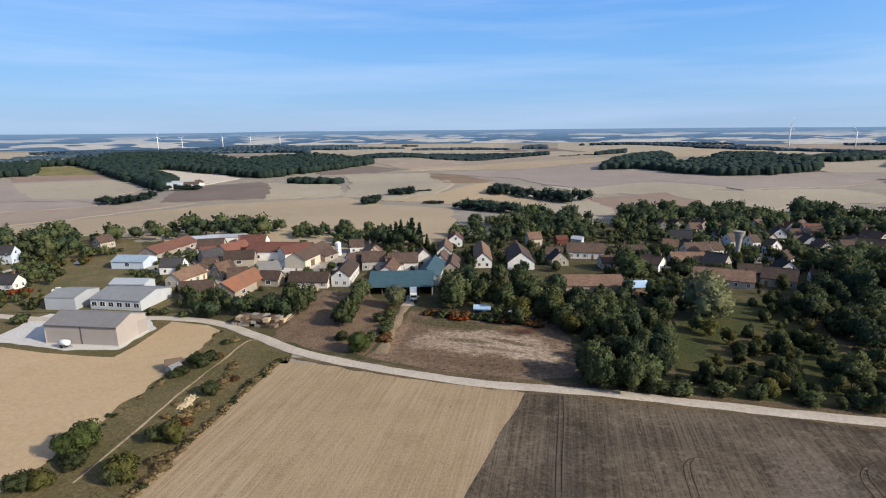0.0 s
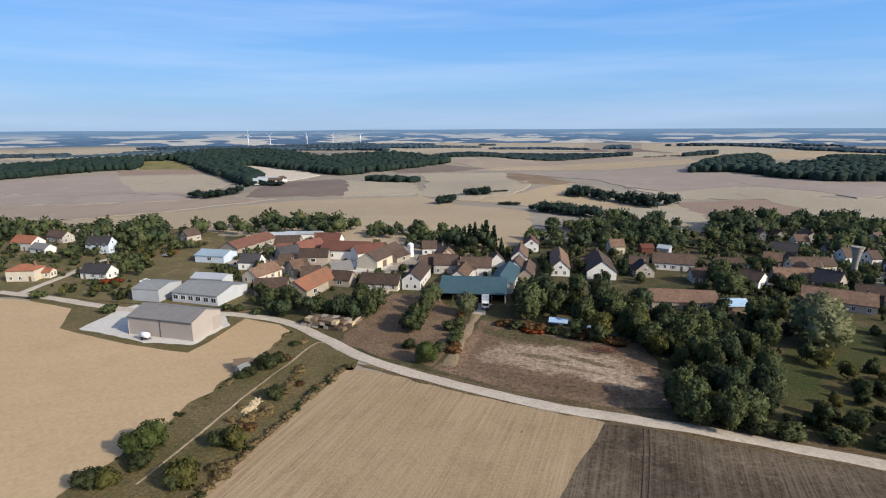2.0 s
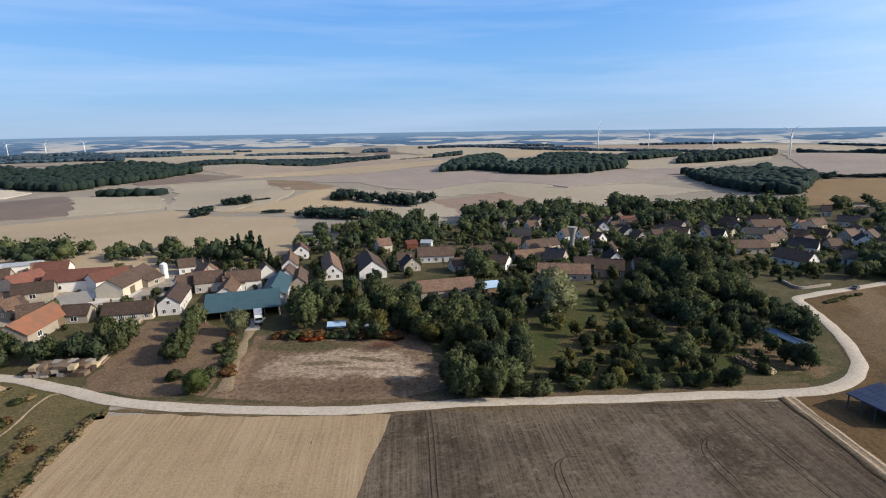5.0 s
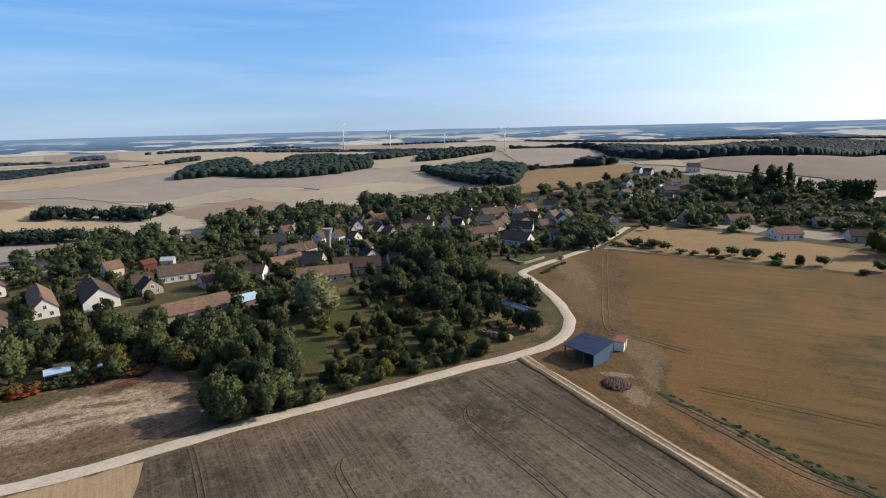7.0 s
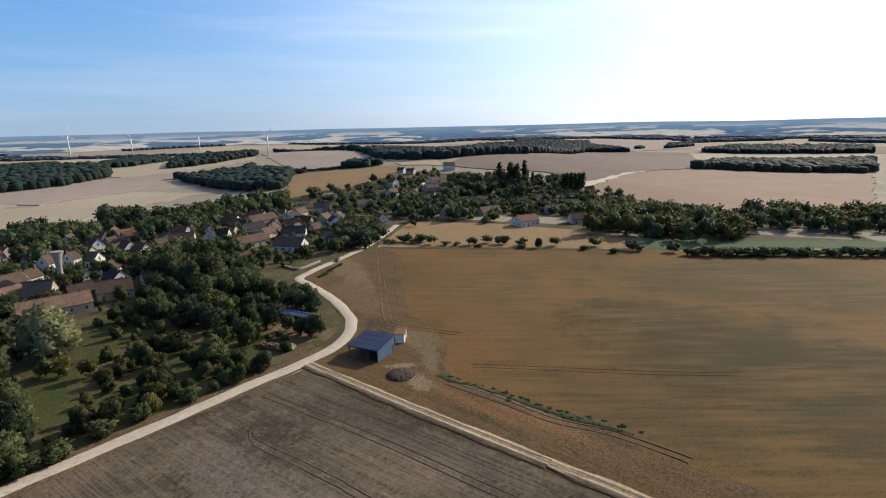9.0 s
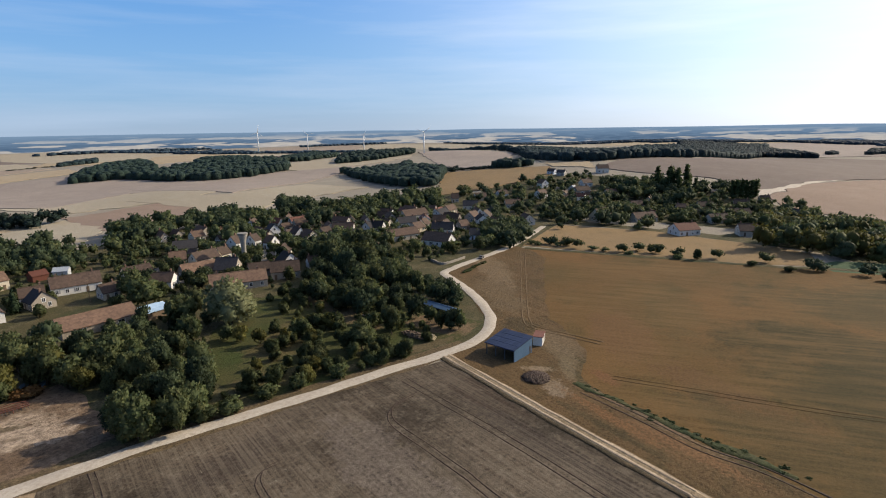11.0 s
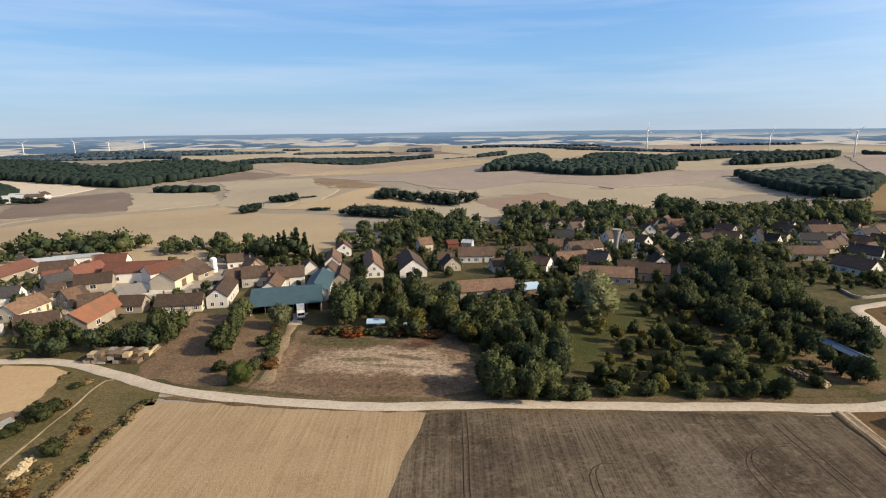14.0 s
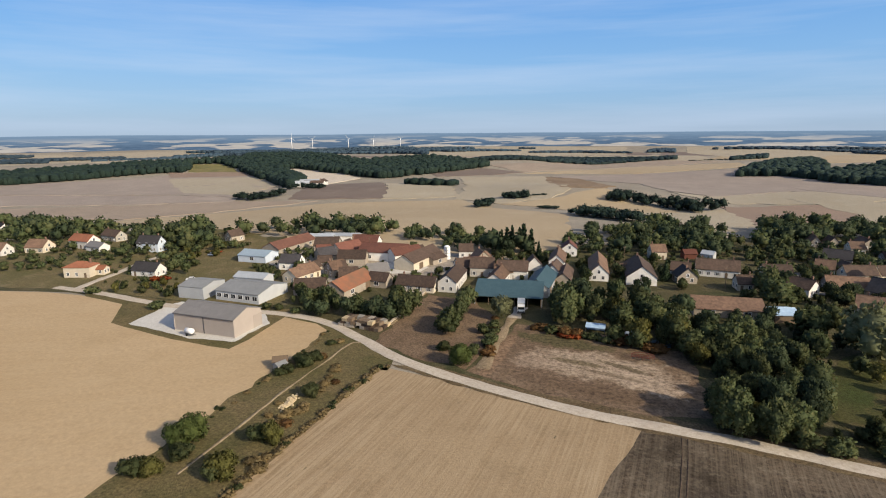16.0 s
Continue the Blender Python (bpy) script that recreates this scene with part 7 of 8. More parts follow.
def car(x, y, yaw, mat, label):
    top = new("car")
    top.matrix_basis = pose(x, y, height(x, y) + 0.1, 0, 0, yaw)
    tagged(top, label, "car")
    v = []
    prof = [(-2.1, 0.35), (-2.15, 0.85), (-1.4, 0.95), (-0.9, 1.45), (0.6, 1.45), (1.2, 0.95), (2.0, 0.8), (2.1, 0.35)]
    for s in (-0.85, 0.85):
        v += [(px_, s * (0.82 if z > 1.2 else 1), z) for px_, z in prof]
    n = len(prof)
    f = [tuple(range(n)), tuple(reversed(range(n, 2 * n)))] + [(i, (i + 1) % n, n + (i + 1) % n, n + i) for i in range(n)]
    part("body", mesh_of("body", v, f, mat), top)
    v, f = box(-1.15, -0.8, 0.98, 0.95, 0.8, 1.36)
    part("glazing", mesh_of("glazing", v, f, "windscreen"), top)
    v, f = tube([(0, -0.1, 0), (0, 0.1, 0)], [0.32, 0.32], 10)
    me = mesh_of("wheel", v, f, "rubber")
    for px_ in (-1.3, 1.3):
        for s in (-0.78, 0.78):
            part("wheel", me, top, pose(px_, s, 0.32))


def bale_stack(x, y, yaw):
    """A stack of wrapped and bare straw bales, some slipped."""
    top = new("bale_stack")
    top.matrix_basis = pose(x, y, 0.1, 0, 0, yaw)
    ROOM.append((x, y, radians(yaw), 8, 5))
    tagged(top, "stack of weathered straw bales and pallets by the road", "bale stack")
    rnd = random.Random(4)
    for k in range(3):
        for i in range(8 - k):
            for j in range(3 - (k > 1)):
                if rnd.random() < 0.12:
                    continue
                L, W, h = 0.85, 1.15, 0.5
                v, f = box(-L, -W, 0, L, W, 2 * h)
                v = [(a + rnd.uniform(-0.08, 0.08), b + rnd.uniform(-0.08, 0.08), c + rnd.uniform(-0.05, 0.05)) for a, b, c in v]
                m = pose(-7 + i * 1.85 + k * 0.6 + rnd.uniform(-0.2, 0.2), -2.6 + j * 2.5 + rnd.uniform(-0.3, 0.3), k * 0.95, rnd.uniform(-4, 4), rnd.uniform(-4, 4), rnd.uniform(-8, 8))
                part("bale", mesh_of("bale", v, f, rnd.choice(["straw", "timber", "old_concrete", "stone", "rubble", "timber"])), top, m)


def heap(name, x, y, rx, ry, h, mat, count, label, seed):
    """A heap: one mound with loose lumps over it."""
    rnd = random.Random(seed)
    v, f = [], []
    lump(0, 0, 0, rx * 0.9, ry * 0.9, h * 0.85, rnd, v, f, 3, 0.12)
    for _ in range(count):
        u, k = rnd.uniform(0, 6.28), rnd.random() ** 0.5
        r = rnd.uniform(0.15, 0.42)
        lump(math.cos(u) * rx * k * 1.15, math.sin(u) * ry * k * 1.15, h * max(0.0, 1 - k * k) ** 0.5 * 0.95, r, r * rnd.uniform(0.6, 1), r * 0.7, rnd, v, f, 1, 0.4)
    ob = new(name, mesh_of(name, v, f, mat))
    ob.matrix_basis = pose(x, y, height(x, y))
    return tagged(ob, label, name.replace("_", " "))


def garden_wall(pts, h, label):
    """A low dry-stone wall along a line, its top uneven."""
    rnd = random.Random(int(abs(pts[0][0])))
    line = curve_through(pts, 1.2)
    v, f = [], []
    for i, (x, y) in enumerate(line):
        x0, y0 = line[max(0, i - 1)]
        x1, y1 = line[min(len(line) - 1, i + 1)]
        k = math.hypot(x1 - x0, y1 - y0) or 1
        nx, ny = -(y1 - y0) / k * 0.28, (x1 - x0) / k * 0.28
        z = height(x, y)
        hh = z + h * rnd.uniform(0.8, 1.1)
        v += [(x + nx, y + ny, z - 0.2), (x + nx, y + ny, hh), (x - nx, y - ny, hh), (x - nx, y - ny, z - 0.2)]
    for i in range(len(line) - 1):
        a = i * 4
        f += [(a, a + 4, a + 5, a + 1), (a + 1, a + 5, a + 6, a + 2), (a + 2, a + 6, a + 7, a + 3)]
    f += [(0, 1, 2, 3), tuple(len(v) - k for k in (1, 2, 3, 4))]
    tagged(new("garden_wall", mesh_of("garden_wall", v, f, "stone")), label, "wall")


def tent(x, y, yaw, L, W, h, mat, label):
    """A small sheeted shelter on posts."""
    top = new("shelter")
    top.matrix_basis = pose(x, y, height(x, y), 0, 0, yaw)
    tagged(top, label, "shelter")
    part("roof", roof_mesh(L, W, h * 0.75, h, 0.2, mat), top)
    for sx in (-1, 1):
        for sy in (-1, 1):
            v, f = box(-0.06, -0.06, 0, 0.06, 0.06, h * 0.75)
            part("post", mesh_of("post", v, f, "dark_metal"), top, pose(sx * L / 2, sy * W / 2, 0))
    v, f = box(-L / 2, W / 2 - 0.05, 0, L / 2, W / 2, h * 0.75)
    part("back", mesh_of("back", v, f, mat), top)


def lean_barn(x, y, yaw, L, W, low, high, roof, label):
    """An open barn under one sloping roof: posts along the low front, walls behind and at the ends."""
    ROOM.append((x, y, radians(yaw), L / 2, W / 2))
    top = new("barn")
    top.matrix_basis = pose(x, y, height(x, y), 0, 0, yaw)
    tagged(top, label, "barn")
    a, b = L / 2, W / 2
    v = [(-a - 0.4, -b - 0.7, low - 0.15), (a + 0.4, -b - 0.7, low - 0.15), (a + 0.4, b + 0.3, high), (-a - 0.4, b + 0.3, high)]
    v += [(p[0], p[1], p[2] + 0.2) for p in v]
    f = [(3, 2, 1, 0), (4, 5, 6, 7), (0, 1, 5, 4), (1, 2, 6, 5), (2, 3, 7, 6), (3, 0, 4, 7)]
    part("roof", mesh_of("roof", v, f, roof), top, label="dark teal ribbed metal roof")
    v, f = box(-a, b - 0.15, -0.3, a, b, high - 0.25)
    part("back_wall", mesh_of("back_wall", v, f, "grey_render"), top)
    for s in (-1, 1):
        v = [(s * a, -b, -0.3), (s * a, b - 0.15, -0.3), (s * a, b - 0.15, high - 0.3), (s * a, -b, low - 0.05)]
        v += [(p[0] - s * 0.12, p[1], p[2]) for p in v]
        part("end_wall", mesh_of("end_wall", v, f, "white_sheet"), top)
    n = 6
    for i in range(n):
        v, f2 = box(-0.13, -0.13, -0.3, 0.13, 0.13, low)
        part("post", mesh_of("post", v, f2, "timber"), top, pose(-a + 0.4 + i * (2 * a - 0.8) / (n - 1), -b + 0.15, 0))
    v, f2 = box(-a, -b, low - 0.3, a, -b + 0.2, low)
    part("beam", mesh_of("beam", v, f2, "timber"), top)


def harrow(x, y, yaw):
    """A red harrow folded on the grass."""
    top = new("harrow")
    top.matrix_basis = pose(x, y, height(x, y) + 0.1, 0, 0, yaw)
    tagged(top, "bright red farm harrow parked on the grass", "farm machine")
    v, f = [], []
    for k in (-1.0, 0.0, 1.0):
        box(-3.0, k - 0.08, 0.75, 3.0, k + 0.08, 0.92, v, f)
    for k in (-2.9, -1.0, 1.0, 2.9):
        box(k - 0.07, -1.1, 0.76, k + 0.07, 1.1, 0.9, v, f)
    frame_ = part("frame", mesh_of("frame", v, f, "rust_red"), top)
    v, f = tube([(0, 0, 0.8), (0.05, 0, 0.4), (0.25, 0, 0.0)], [0.05, 0.05, 0.04], 5)
    tine = mesh_of("tine", v, f, "dark_metal")
    for i in range(9):
        for j in (-1.0, 0.0, 1.0):
            part("tine", tine, frame_, pose(-2.7 + i * 0.67, j, 0))
    v, f = tube([(-2.6, 0, 1.6), (0, 0, 1.9), (2.6, 0, 1.6)], [0.09, 0.09, 0.09], 6)
    part("bar", mesh_of("bar", v, f, "rust_red"), top)
    v, f = tube([(0, -1.0, 0.9), (0, -2.6, 0.6)], [0.09, 0.07], 6)
    part("hitch", mesh_of("hitch", v, f, "rust_red"), top)


def gas_tank(x, y):
    top = new("gas_tank")
    top.matrix_basis = pose(x, y, height(x, y) + 0.1, 0, 0, 20)
    tagged(top, "small white gas tank beside the bushes", "tank")
    v, f = tube([(-0.95, 0, 0.95), (-0.7, 0, 0.95), (0.7, 0, 0.95), (0.95, 0, 0.95)], [0.35, 0.65, 0.65, 0.35], 14)
    part("tank", mesh_of("tank", v, f, "white_paint", True), top)
    for s in (-0.5, 0.5):
        v, f = box(s - 0.08, -0.4, 0, s + 0.08, 0.4, 0.5)
        part("foot", mesh_of("foot", v, f, "concrete"), top)


def pool(x, y):
    """A round garden pool under a teal cover."""
    top = new("garden_pool")
    top.matrix_basis = pose(x, y, height(x, y) + 0.05)
    tagged(top, "round garden pool with a teal cover", "pool")
    v, f = tube([(0, 0, 0), (0, 0, 0.9)], [2.6, 2.6], 20)
    part("side", mesh_of("side", v, f, "blue_sheet"), top)
    v, f = tube([(0, 0, 0.9), (0, 0, 0.98), (0, 0, 1.02)], [2.7, 2.7, 1.2], 20)
    part("cover", mesh_of("cover", v, f, "teal_roof"), top)


def pole(x, y):
    top = new("utility_pole")
    top.matrix_basis = pose(x, y, height(x, y), 0, 0, 25)
    tagged(top, "weathered wooden utility pole between the houses", "utility pole", group="utility poles")
    v, f = tube([(0, 0, -0.5), (0, 0, 8.5)], [0.15, 0.1], 8)
    part("post", mesh_of("post", v, f, "timber"), top)
    v, f = box(-0.8, -0.06, 7.9, 0.8, 0.06, 8.05)
    part("crossbar", mesh_of("crossbar", v, f, "timber"), top)



beige_barn()
tank_trailer()
blue_hangar()
container()
silo(-51.4, 257)
water_tower(130.4, 236)
truck(-11.2, 187.0, -86)
bale_stack(-58.0, 163.0, -12)
heap("rubble_heap", 108.6, 69.6, 2.9, 2.9, 1.1, "rubble", 620, "heap of brown rubble and branches on the meadow edge", 3)
heap("log_pile", 110.6, 111.5, 1.4, 4.8, 1.5, "timber", 120, "long dark pile of logs and branches in the orchard", 8)
heap("log_pile", 112.2, 106.2, 1.3, 1.1, 1.3, "straw", 40, "pale cut ends of a log pile", 9)
heap("log_pile", 114.8, 134.6, 0.8, 3.4, 0.8, "concrete", 60, "low pale pile of stones under trees", 10)
garden_wall([(185.5, 171.1), (183.0, 164.0), (182.3, 159.1), (190.0, 158.5), (197.5, 158.9)], 1.1, "low pale garden wall round a plot by the road")
ROOM.append((12.4, 171.0, 0, 5, 5))
ROOM.append((131.0, 119.5, 0, 5, 11))
tent(12.4, 171.0, -8, 5.5, 3.6, 2.6, "tarpaulin", "small shelter with a pale blue sheet roof")
tent(132.6, 120.5, -94, 16, 3.6, 2.3, "blue_sheet", "long low greenhouse tunnel with a dark blue roof")
car(201.5, 152.3, 20, "dark_metal", "dark car driving down the chalk road")
car(-148.0, 200.0, 15, "white_paint", "white car parked by the house")
car(-168.0, 243.0, 5, "white_paint", "white van parked by the workshop")
for tx, ty, hub, rot, turn in ((974.1, 1562.7, 63, 10, -20), (1153.3, 1549.9, 50, 75, -30), (1248.4, 1375.5, 50, 30, -35), (812.6, 725.5, 40, 52, -40)):
    turbine(tx, ty, hub, rot, turn)
for tx, ty, hub, rot in ((-1012, 1962.7, 45, 5), (-942.1, 1997.3, 41, 50), (-817.1, 2051.9, 38, 90), (-725.5, 2086.1, 35, 25), (-624.5, 2118.7, 35, 70)):
    turbine(tx, ty, hub, rot, 20)

lean_barn(-16.2, 197.0, 1, 23.5, 11.4, 3.4, 6.2, "teal_roof", "large open barn under a dark teal metal roof")
harrow(23.6, 152.6, -8)
gas_tank(21.6, 168.9)
pool(30.0, 163.0)
house(-68.5, 127.5, 62, 3.0, 2.2, 1.8, 2.2, "grey_render", "fibre_roof", "small grey hut in the grass strip beside bushes", kind="hut", chim=0, openings=False, over=0.15)
pole(-149.5, 247.0)
pole(-92.0, 262.0)
pole(30.0, 262.0)
pole(64.0, 229.0)
heap("woodpile", -58.0, 112.2, 1.3, 3.8, 0.35, "straw", 70, "low pile of weathered planks in the grass", 21)
garden_wall([(-48.5, 205.0), (-49.2, 184.2), (-51.2, 166.0)], 0.8, "pale low wall beside the tilled plot")

# ---------------------------------------------------------------- trees, bushes and woods
tree("thorn", -69.2, 93.6, 6.4, 1.05)
tree("thorn", -71.0, 91.3, 5.2, 1)
tree("thicket", -67.7, 88.2, 3, 1.3)
tree("gold", -53.2, 96.3, 4.6, 1)
tree("thicket", -56.6, 97.2, 3.4, 1.2)
tree("gold", -57.0, 85.2, 4.4, 1.1)
tree("thicket", -57.9, 83.9, 3.6, 1.1)
tree("gold", -70.1, 83.1, 3.2, 1.3)
tree("thicket", -73.0, 82.6, 3.2, 1.2)
tree("thicket", -63.4, 131.1, 3.4, 1.3)
tree("thicket", -62.5, 135.2, 2.8, 1.4)
tree("thicket", -65.9, 133.2, 2.6, 1.3)
tree("rust", -61.2, 136.6, 1.6, 1.6)
tree("thicket", -65.8, 126.5, 2.6, 1.3)
tree("thicket", -67.2, 125.2, 1.9, 1.4)
tree("thicket", -54.6, 115.9, 3.4, 1)
tree("thicket", -62.7, 146.7, 1.3, 2)
tree("reed", -61.0, 148.5, 1, 2.2)
tree("reed", -54.5, 129.7, 1.3, 1.7)
tree("reed", -54.2, 126.0, 1.1, 1.7)
tree("reed", -53.9, 121.9, 1.2, 1.7)
tree("reed", -53.9, 118.9, 1, 1.7)
tree("reed", -55.0, 132.2, 1, 1.7)
tree("reed", -53.8, 111.2, 1, 1.7)
tree("reed", -54.2, 108.2, 1.2, 1.7)
tree("reed", -55.6, 107.2, 1.3, 1.7)
tree("reed", -56.2, 105.4, 1.2, 1.7)
tree("reed", -56.9, 102.8, 1.2, 1.7)
tree("reed", -53.0, 109.6, 0.9, 1.7)
tree("reed", -59.9, 110.8, 0.9, 1.7)
tree("reed", -59.6, 105.6, 1, 1.7)
tree("reed", -51.4, 87.4, 1.3, 1.7)
tree("reed", -53.9, 89.6, 1.2, 1.7)
tree("reed", -52.0, 91.3, 1.2, 1.7)
tree("rust", -51.6, 123.2, 1.2, 1.8)
tree("rust", -54.3, 103.3, 1.2, 1.8)
row_of("reed reed reed bush", (-42.0, 134.0), (-43.7, 133.9), 1.5, 0.5, 1.1, 1.6, joined=True)
row_of("reed reed reed bush", (-43.7, 133.9), (-46.6, 120.7), 1.5, 0.5, 1.1, 1.6, joined=True)
row_of("reed reed reed bush", (-46.6, 120.7), (-48.3, 108.8), 1.5, 0.5, 1.1, 1.6, joined=True)
row_of("reed reed reed bush", (-48.3, 108.8), (-50.3, 97.6), 1.5, 0.5, 1.1, 1.6, joined=True)
row_of("reed reed reed bush", (-50.3, 97.6), (-52.2, 84.3), 1.5, 0.5, 1.1, 1.6, joined=True)
row_of("reed reed reed bush", (-52.2, 84.3), (-55.1, 64.3), 1.5, 0.5, 1.1, 1.6, joined=True)
row_of("reed bush", (-67.7, 155.4), (-68.3, 137.6), 3.4, 0.4, 0.8, 1.7, joined=True)
row_of("reed bush", (-68.3, 137.6), (-69.2, 122.1), 3.4, 0.4, 0.8, 1.7, joined=True)
row_of("reed bush", (-69.2, 122.1), (-71.7, 106.1), 3.4, 0.4, 0.8, 1.7, joined=True)
row_of("reed bush", (-71.7, 106.1), (-72.8, 97.1), 3.4, 0.4, 0.8, 1.7, joined=True)
row_of("reed bush", (-72.8, 97.1), (-73.9, 85.6), 3.4, 0.4, 0.8, 1.7, joined=True)
row_of("weed", (111.9, 61.1), (109.8, 52.3), 0.8, 0.1, 0.28, 3.2, 2.0, joined=True)
row_of("weed", (109.8, 52.3), (108.4, 43.8), 0.8, 0.1, 0.28, 3.2, 2.0, joined=True)
row_of("weed", (108.4, 43.8), (105.8, 34.6), 0.8, 0.1, 0.28, 3.2, 2.0, joined=True)
row_of("weed", (105.8, 34.6), (104.4, 26.6), 0.8, 0.1, 0.28, 3.2, 2.0, joined=True)
row_of("weed", (104.4, 26.6), (103.7, 20.4), 0.8, 0.1, 0.28, 3.2, 2.0, joined=True)
row_of("weed", (103.7, 20.4), (102.4, 14.6), 0.8, 0.1, 0.28, 3.2, 2.0, joined=True)
grove("fruit fruit yellow bush", [(77.8, 143.9), (98.6, 160.2), (117.1, 165.6), (80.7, 112.1), (72.9, 114.8), (61.3, 121.0)], 6.2, 2.5, 5)
tree("gold", 38.0, 120.3, 6.5, 0.95)
tree("gold", 73.3, 113.3, 4.2, 0.9)
tree("conifer", 43.0, 235.0, 9, 1.1)
tree("oak", -32.0, 164.9, 7)
tree("oak", -31.1, 169.5, 7)
tree("oak", -30.6, 176.9, 7)
tree("oak", -30.3, 183.9, 7)
tree("oak", -29.8, 189.7, 7)
tree("oak", -32.0, 160.5, 7)
tree("thorn", -23.8, 139.9, 6, 1.1)
tree("bush", -29.8, 148.3, 3, 1.2)
tree("bush", -21.4, 147.3, 3, 1.2)
tree("bush", -21.0, 163.6, 3, 1.2)
tree("pale", -16.9, 177.9, 8)
tree("shrub", -18.1, 158.8, 2.2, 1.3)
tree("shrub", -18.4, 153.9, 2.2, 1.3)
tree("shrub", -17.7, 163.2, 2.2, 1.3)
tree("shrub", -18.7, 168.0, 2.2, 1.3)
grove("oak dark oak", [(-84.3, 170.7), (-82.3, 183.1), (-64.8, 175.7), (-64, 183.5), (-47.4, 181.4), (-45.8, 168.4), (-55.5, 162.7), (-70, 163.6)], 6.5, 5, 8)
tree("shrub", -98.6, 173.0, 2.2, 1.5)
tree("shrub", -93.5, 172.4, 2.2, 1.5)
tree("shrub", -85.6, 169.6, 2.2, 1.5)
tree("shrub", -65.6, 163.7, 2.2, 1.5)
grove("oak oak dark oak yellow", [(-1.7, 181.4), (0.4, 206), (14, 208), (20, 198), (41, 190), (43, 180), (46, 166.9), (44.8, 148), (39.5, 140.6), (36.2, 149.1), (26.3, 156.9), (10.1, 161.3)], 5.6, 5, 11)
grove("dark oak fruit", [(40, 142.5), (49.7, 161.3), (63.4, 164.8), (64.2, 145.7), (53.8, 125.1), (44.2, 114.7), (33.7, 115.9), (34.2, 124.3)], 5.8, 4, 9.5, 0.8)
grove("dark oak oak", [(42.7, 115.2), (33.1, 118.1), (34.6, 130.8), (48.1, 148.1), (56.3, 165.3), (69.2, 177.7), (69.7, 156.5), (56, 124.8), (52.6, 112.1)], 6.4, 4, 10, 0.8)
tree("pale", 83.7, 165.7, 15, 0.95)
tree("oak", 72.3, 175.4, 10)
tree("oak", 79.7, 182.0, 10)
tree("oak", 73.9, 205.1, 11)
tree("oak", 75.2, 222.4, 11)
tree("oak", 75.1, 153.5, 5)
grove("fruit fruit oak bush", [(59.6, 119.7), (77.3, 134.9), (99.8, 143.5), (113.4, 134.5), (124.5, 120.9), (120.7, 106.7), (98.6, 102.5), (78.5, 107.5)], 7.4, 2.5, 6)
tree("yellow", 78.9, 142.3, 5)
tree("yellow", 76.9, 149.4, 5)
tree("yellow", 88.4, 130.7, 5)
tree("yellow", 99.7, 137.4, 5)
tree("oak", 94.6, 116.7, 9)
tree("oak", 107.7, 118.1, 9)
tree("shrub", 39.1, 120.5, 3.5, 1.2)
tree("shrub", 43.5, 117.6, 3.5, 1.2)
tree("shrub", 48.2, 115.3, 3.5, 1.2)
tree("shrub", 53.3, 113.7, 3.5, 1.2)
tree("shrub", 62.2, 113.1, 3.5, 1.2)
tree("shrub", 69.7, 111.9, 3.5, 1.2)
tree("shrub", 79.5, 108.6, 3.5, 1.2)
tree("shrub", 89.2, 107.1, 3.5, 1.2)
tree("shrub", 97.8, 105.7, 3.5, 1.2)
grove("shrub fruit oak", [(97.1, 174.9), (119.6, 178), (129.8, 153.1), (119.1, 140.9), (103.2, 151.4)], 8, 3, 6)
grove("dark dark oak", [(111.7, 165.2), (150, 208.2), (178.9, 209.5), (175.5, 182.5), (157.6, 155.4), (153, 133.8), (136.7, 110.9), (124.6, 98.8), (120, 104.9), (122.1, 130.4), (112.1, 136)], 5.2, 4.5, 9)
grove("dark oak", [(139.3, 183), (175.7, 234), (188.6, 228.9), (168.4, 197.7)], 7.5, 9, 13)
tree("fruit", 79.7, 117.7, 4)
tree("fruit", 82.2, 111.7, 4)
tree("fruit", 90.2, 109.8, 4)
tree("fruit", 95.1, 106.3, 4)
tree("fruit", 98.8, 104.6, 4)
tree("fruit", 97.8, 141.1, 4)
tree("fruit", 98.9, 131.7, 4)
tree("fruit", 103.1, 126.2, 4)
grove("dark", [(222.6, 347.9), (265.5, 409.7), (282.7, 409.8), (282.6, 387.5), (244.6, 330.8)], 8.5, 11, 15)
grove("dark dark oak", [(257.3, 350.5), (310.3, 364.9), (387.7, 334.3), (355.8, 303.6), (274.6, 317.2)], 10.5, 9, 14)
grove("oak oak dark", [(-309.3, 252), (-443.2, 360.2), (-429.7, 377.9), (-286.3, 299.1), (-232.5, 309.9), (-193.2, 311.3), (-169.5, 332.5), (-99.6, 331.1), (-87.7, 297.4), (-138.3, 299.6), (-173.8, 286), (-190.7, 254.4), (-256.3, 268), (-305.8, 269.6)], 11, 9, 13)
grove("fruit bush oak yellow", [(-169.7, 214.4), (-205.1, 259.2), (-185.5, 270.6), (-166.8, 263), (-159.9, 233.2), (-153.8, 212.2)], 8, 2.5, 6)
grove("bush shrub", [(-256.2, 208.1), (-237.3, 223.5), (-222.5, 239.1), (-203.9, 229.6), (-212.6, 200.1), (-235.2, 195.9)], 10, 2.5, 4.5)
grove("shrub bush yellow", [(-171.4, 181.1), (-180.5, 198.3), (-166, 199.2), (-145.5, 190), (-141.9, 179), (-155.6, 174.9)], 7, 2.5, 5)
tree("oak", -167.0, 212.5, 6)
tree("oak", -170.9, 222.4, 6)
tree("oak", -182.1, 225.9, 6)
tree("oak", -211.6, 232.5, 6)
tree("oak", -247.2, 239.4, 6)
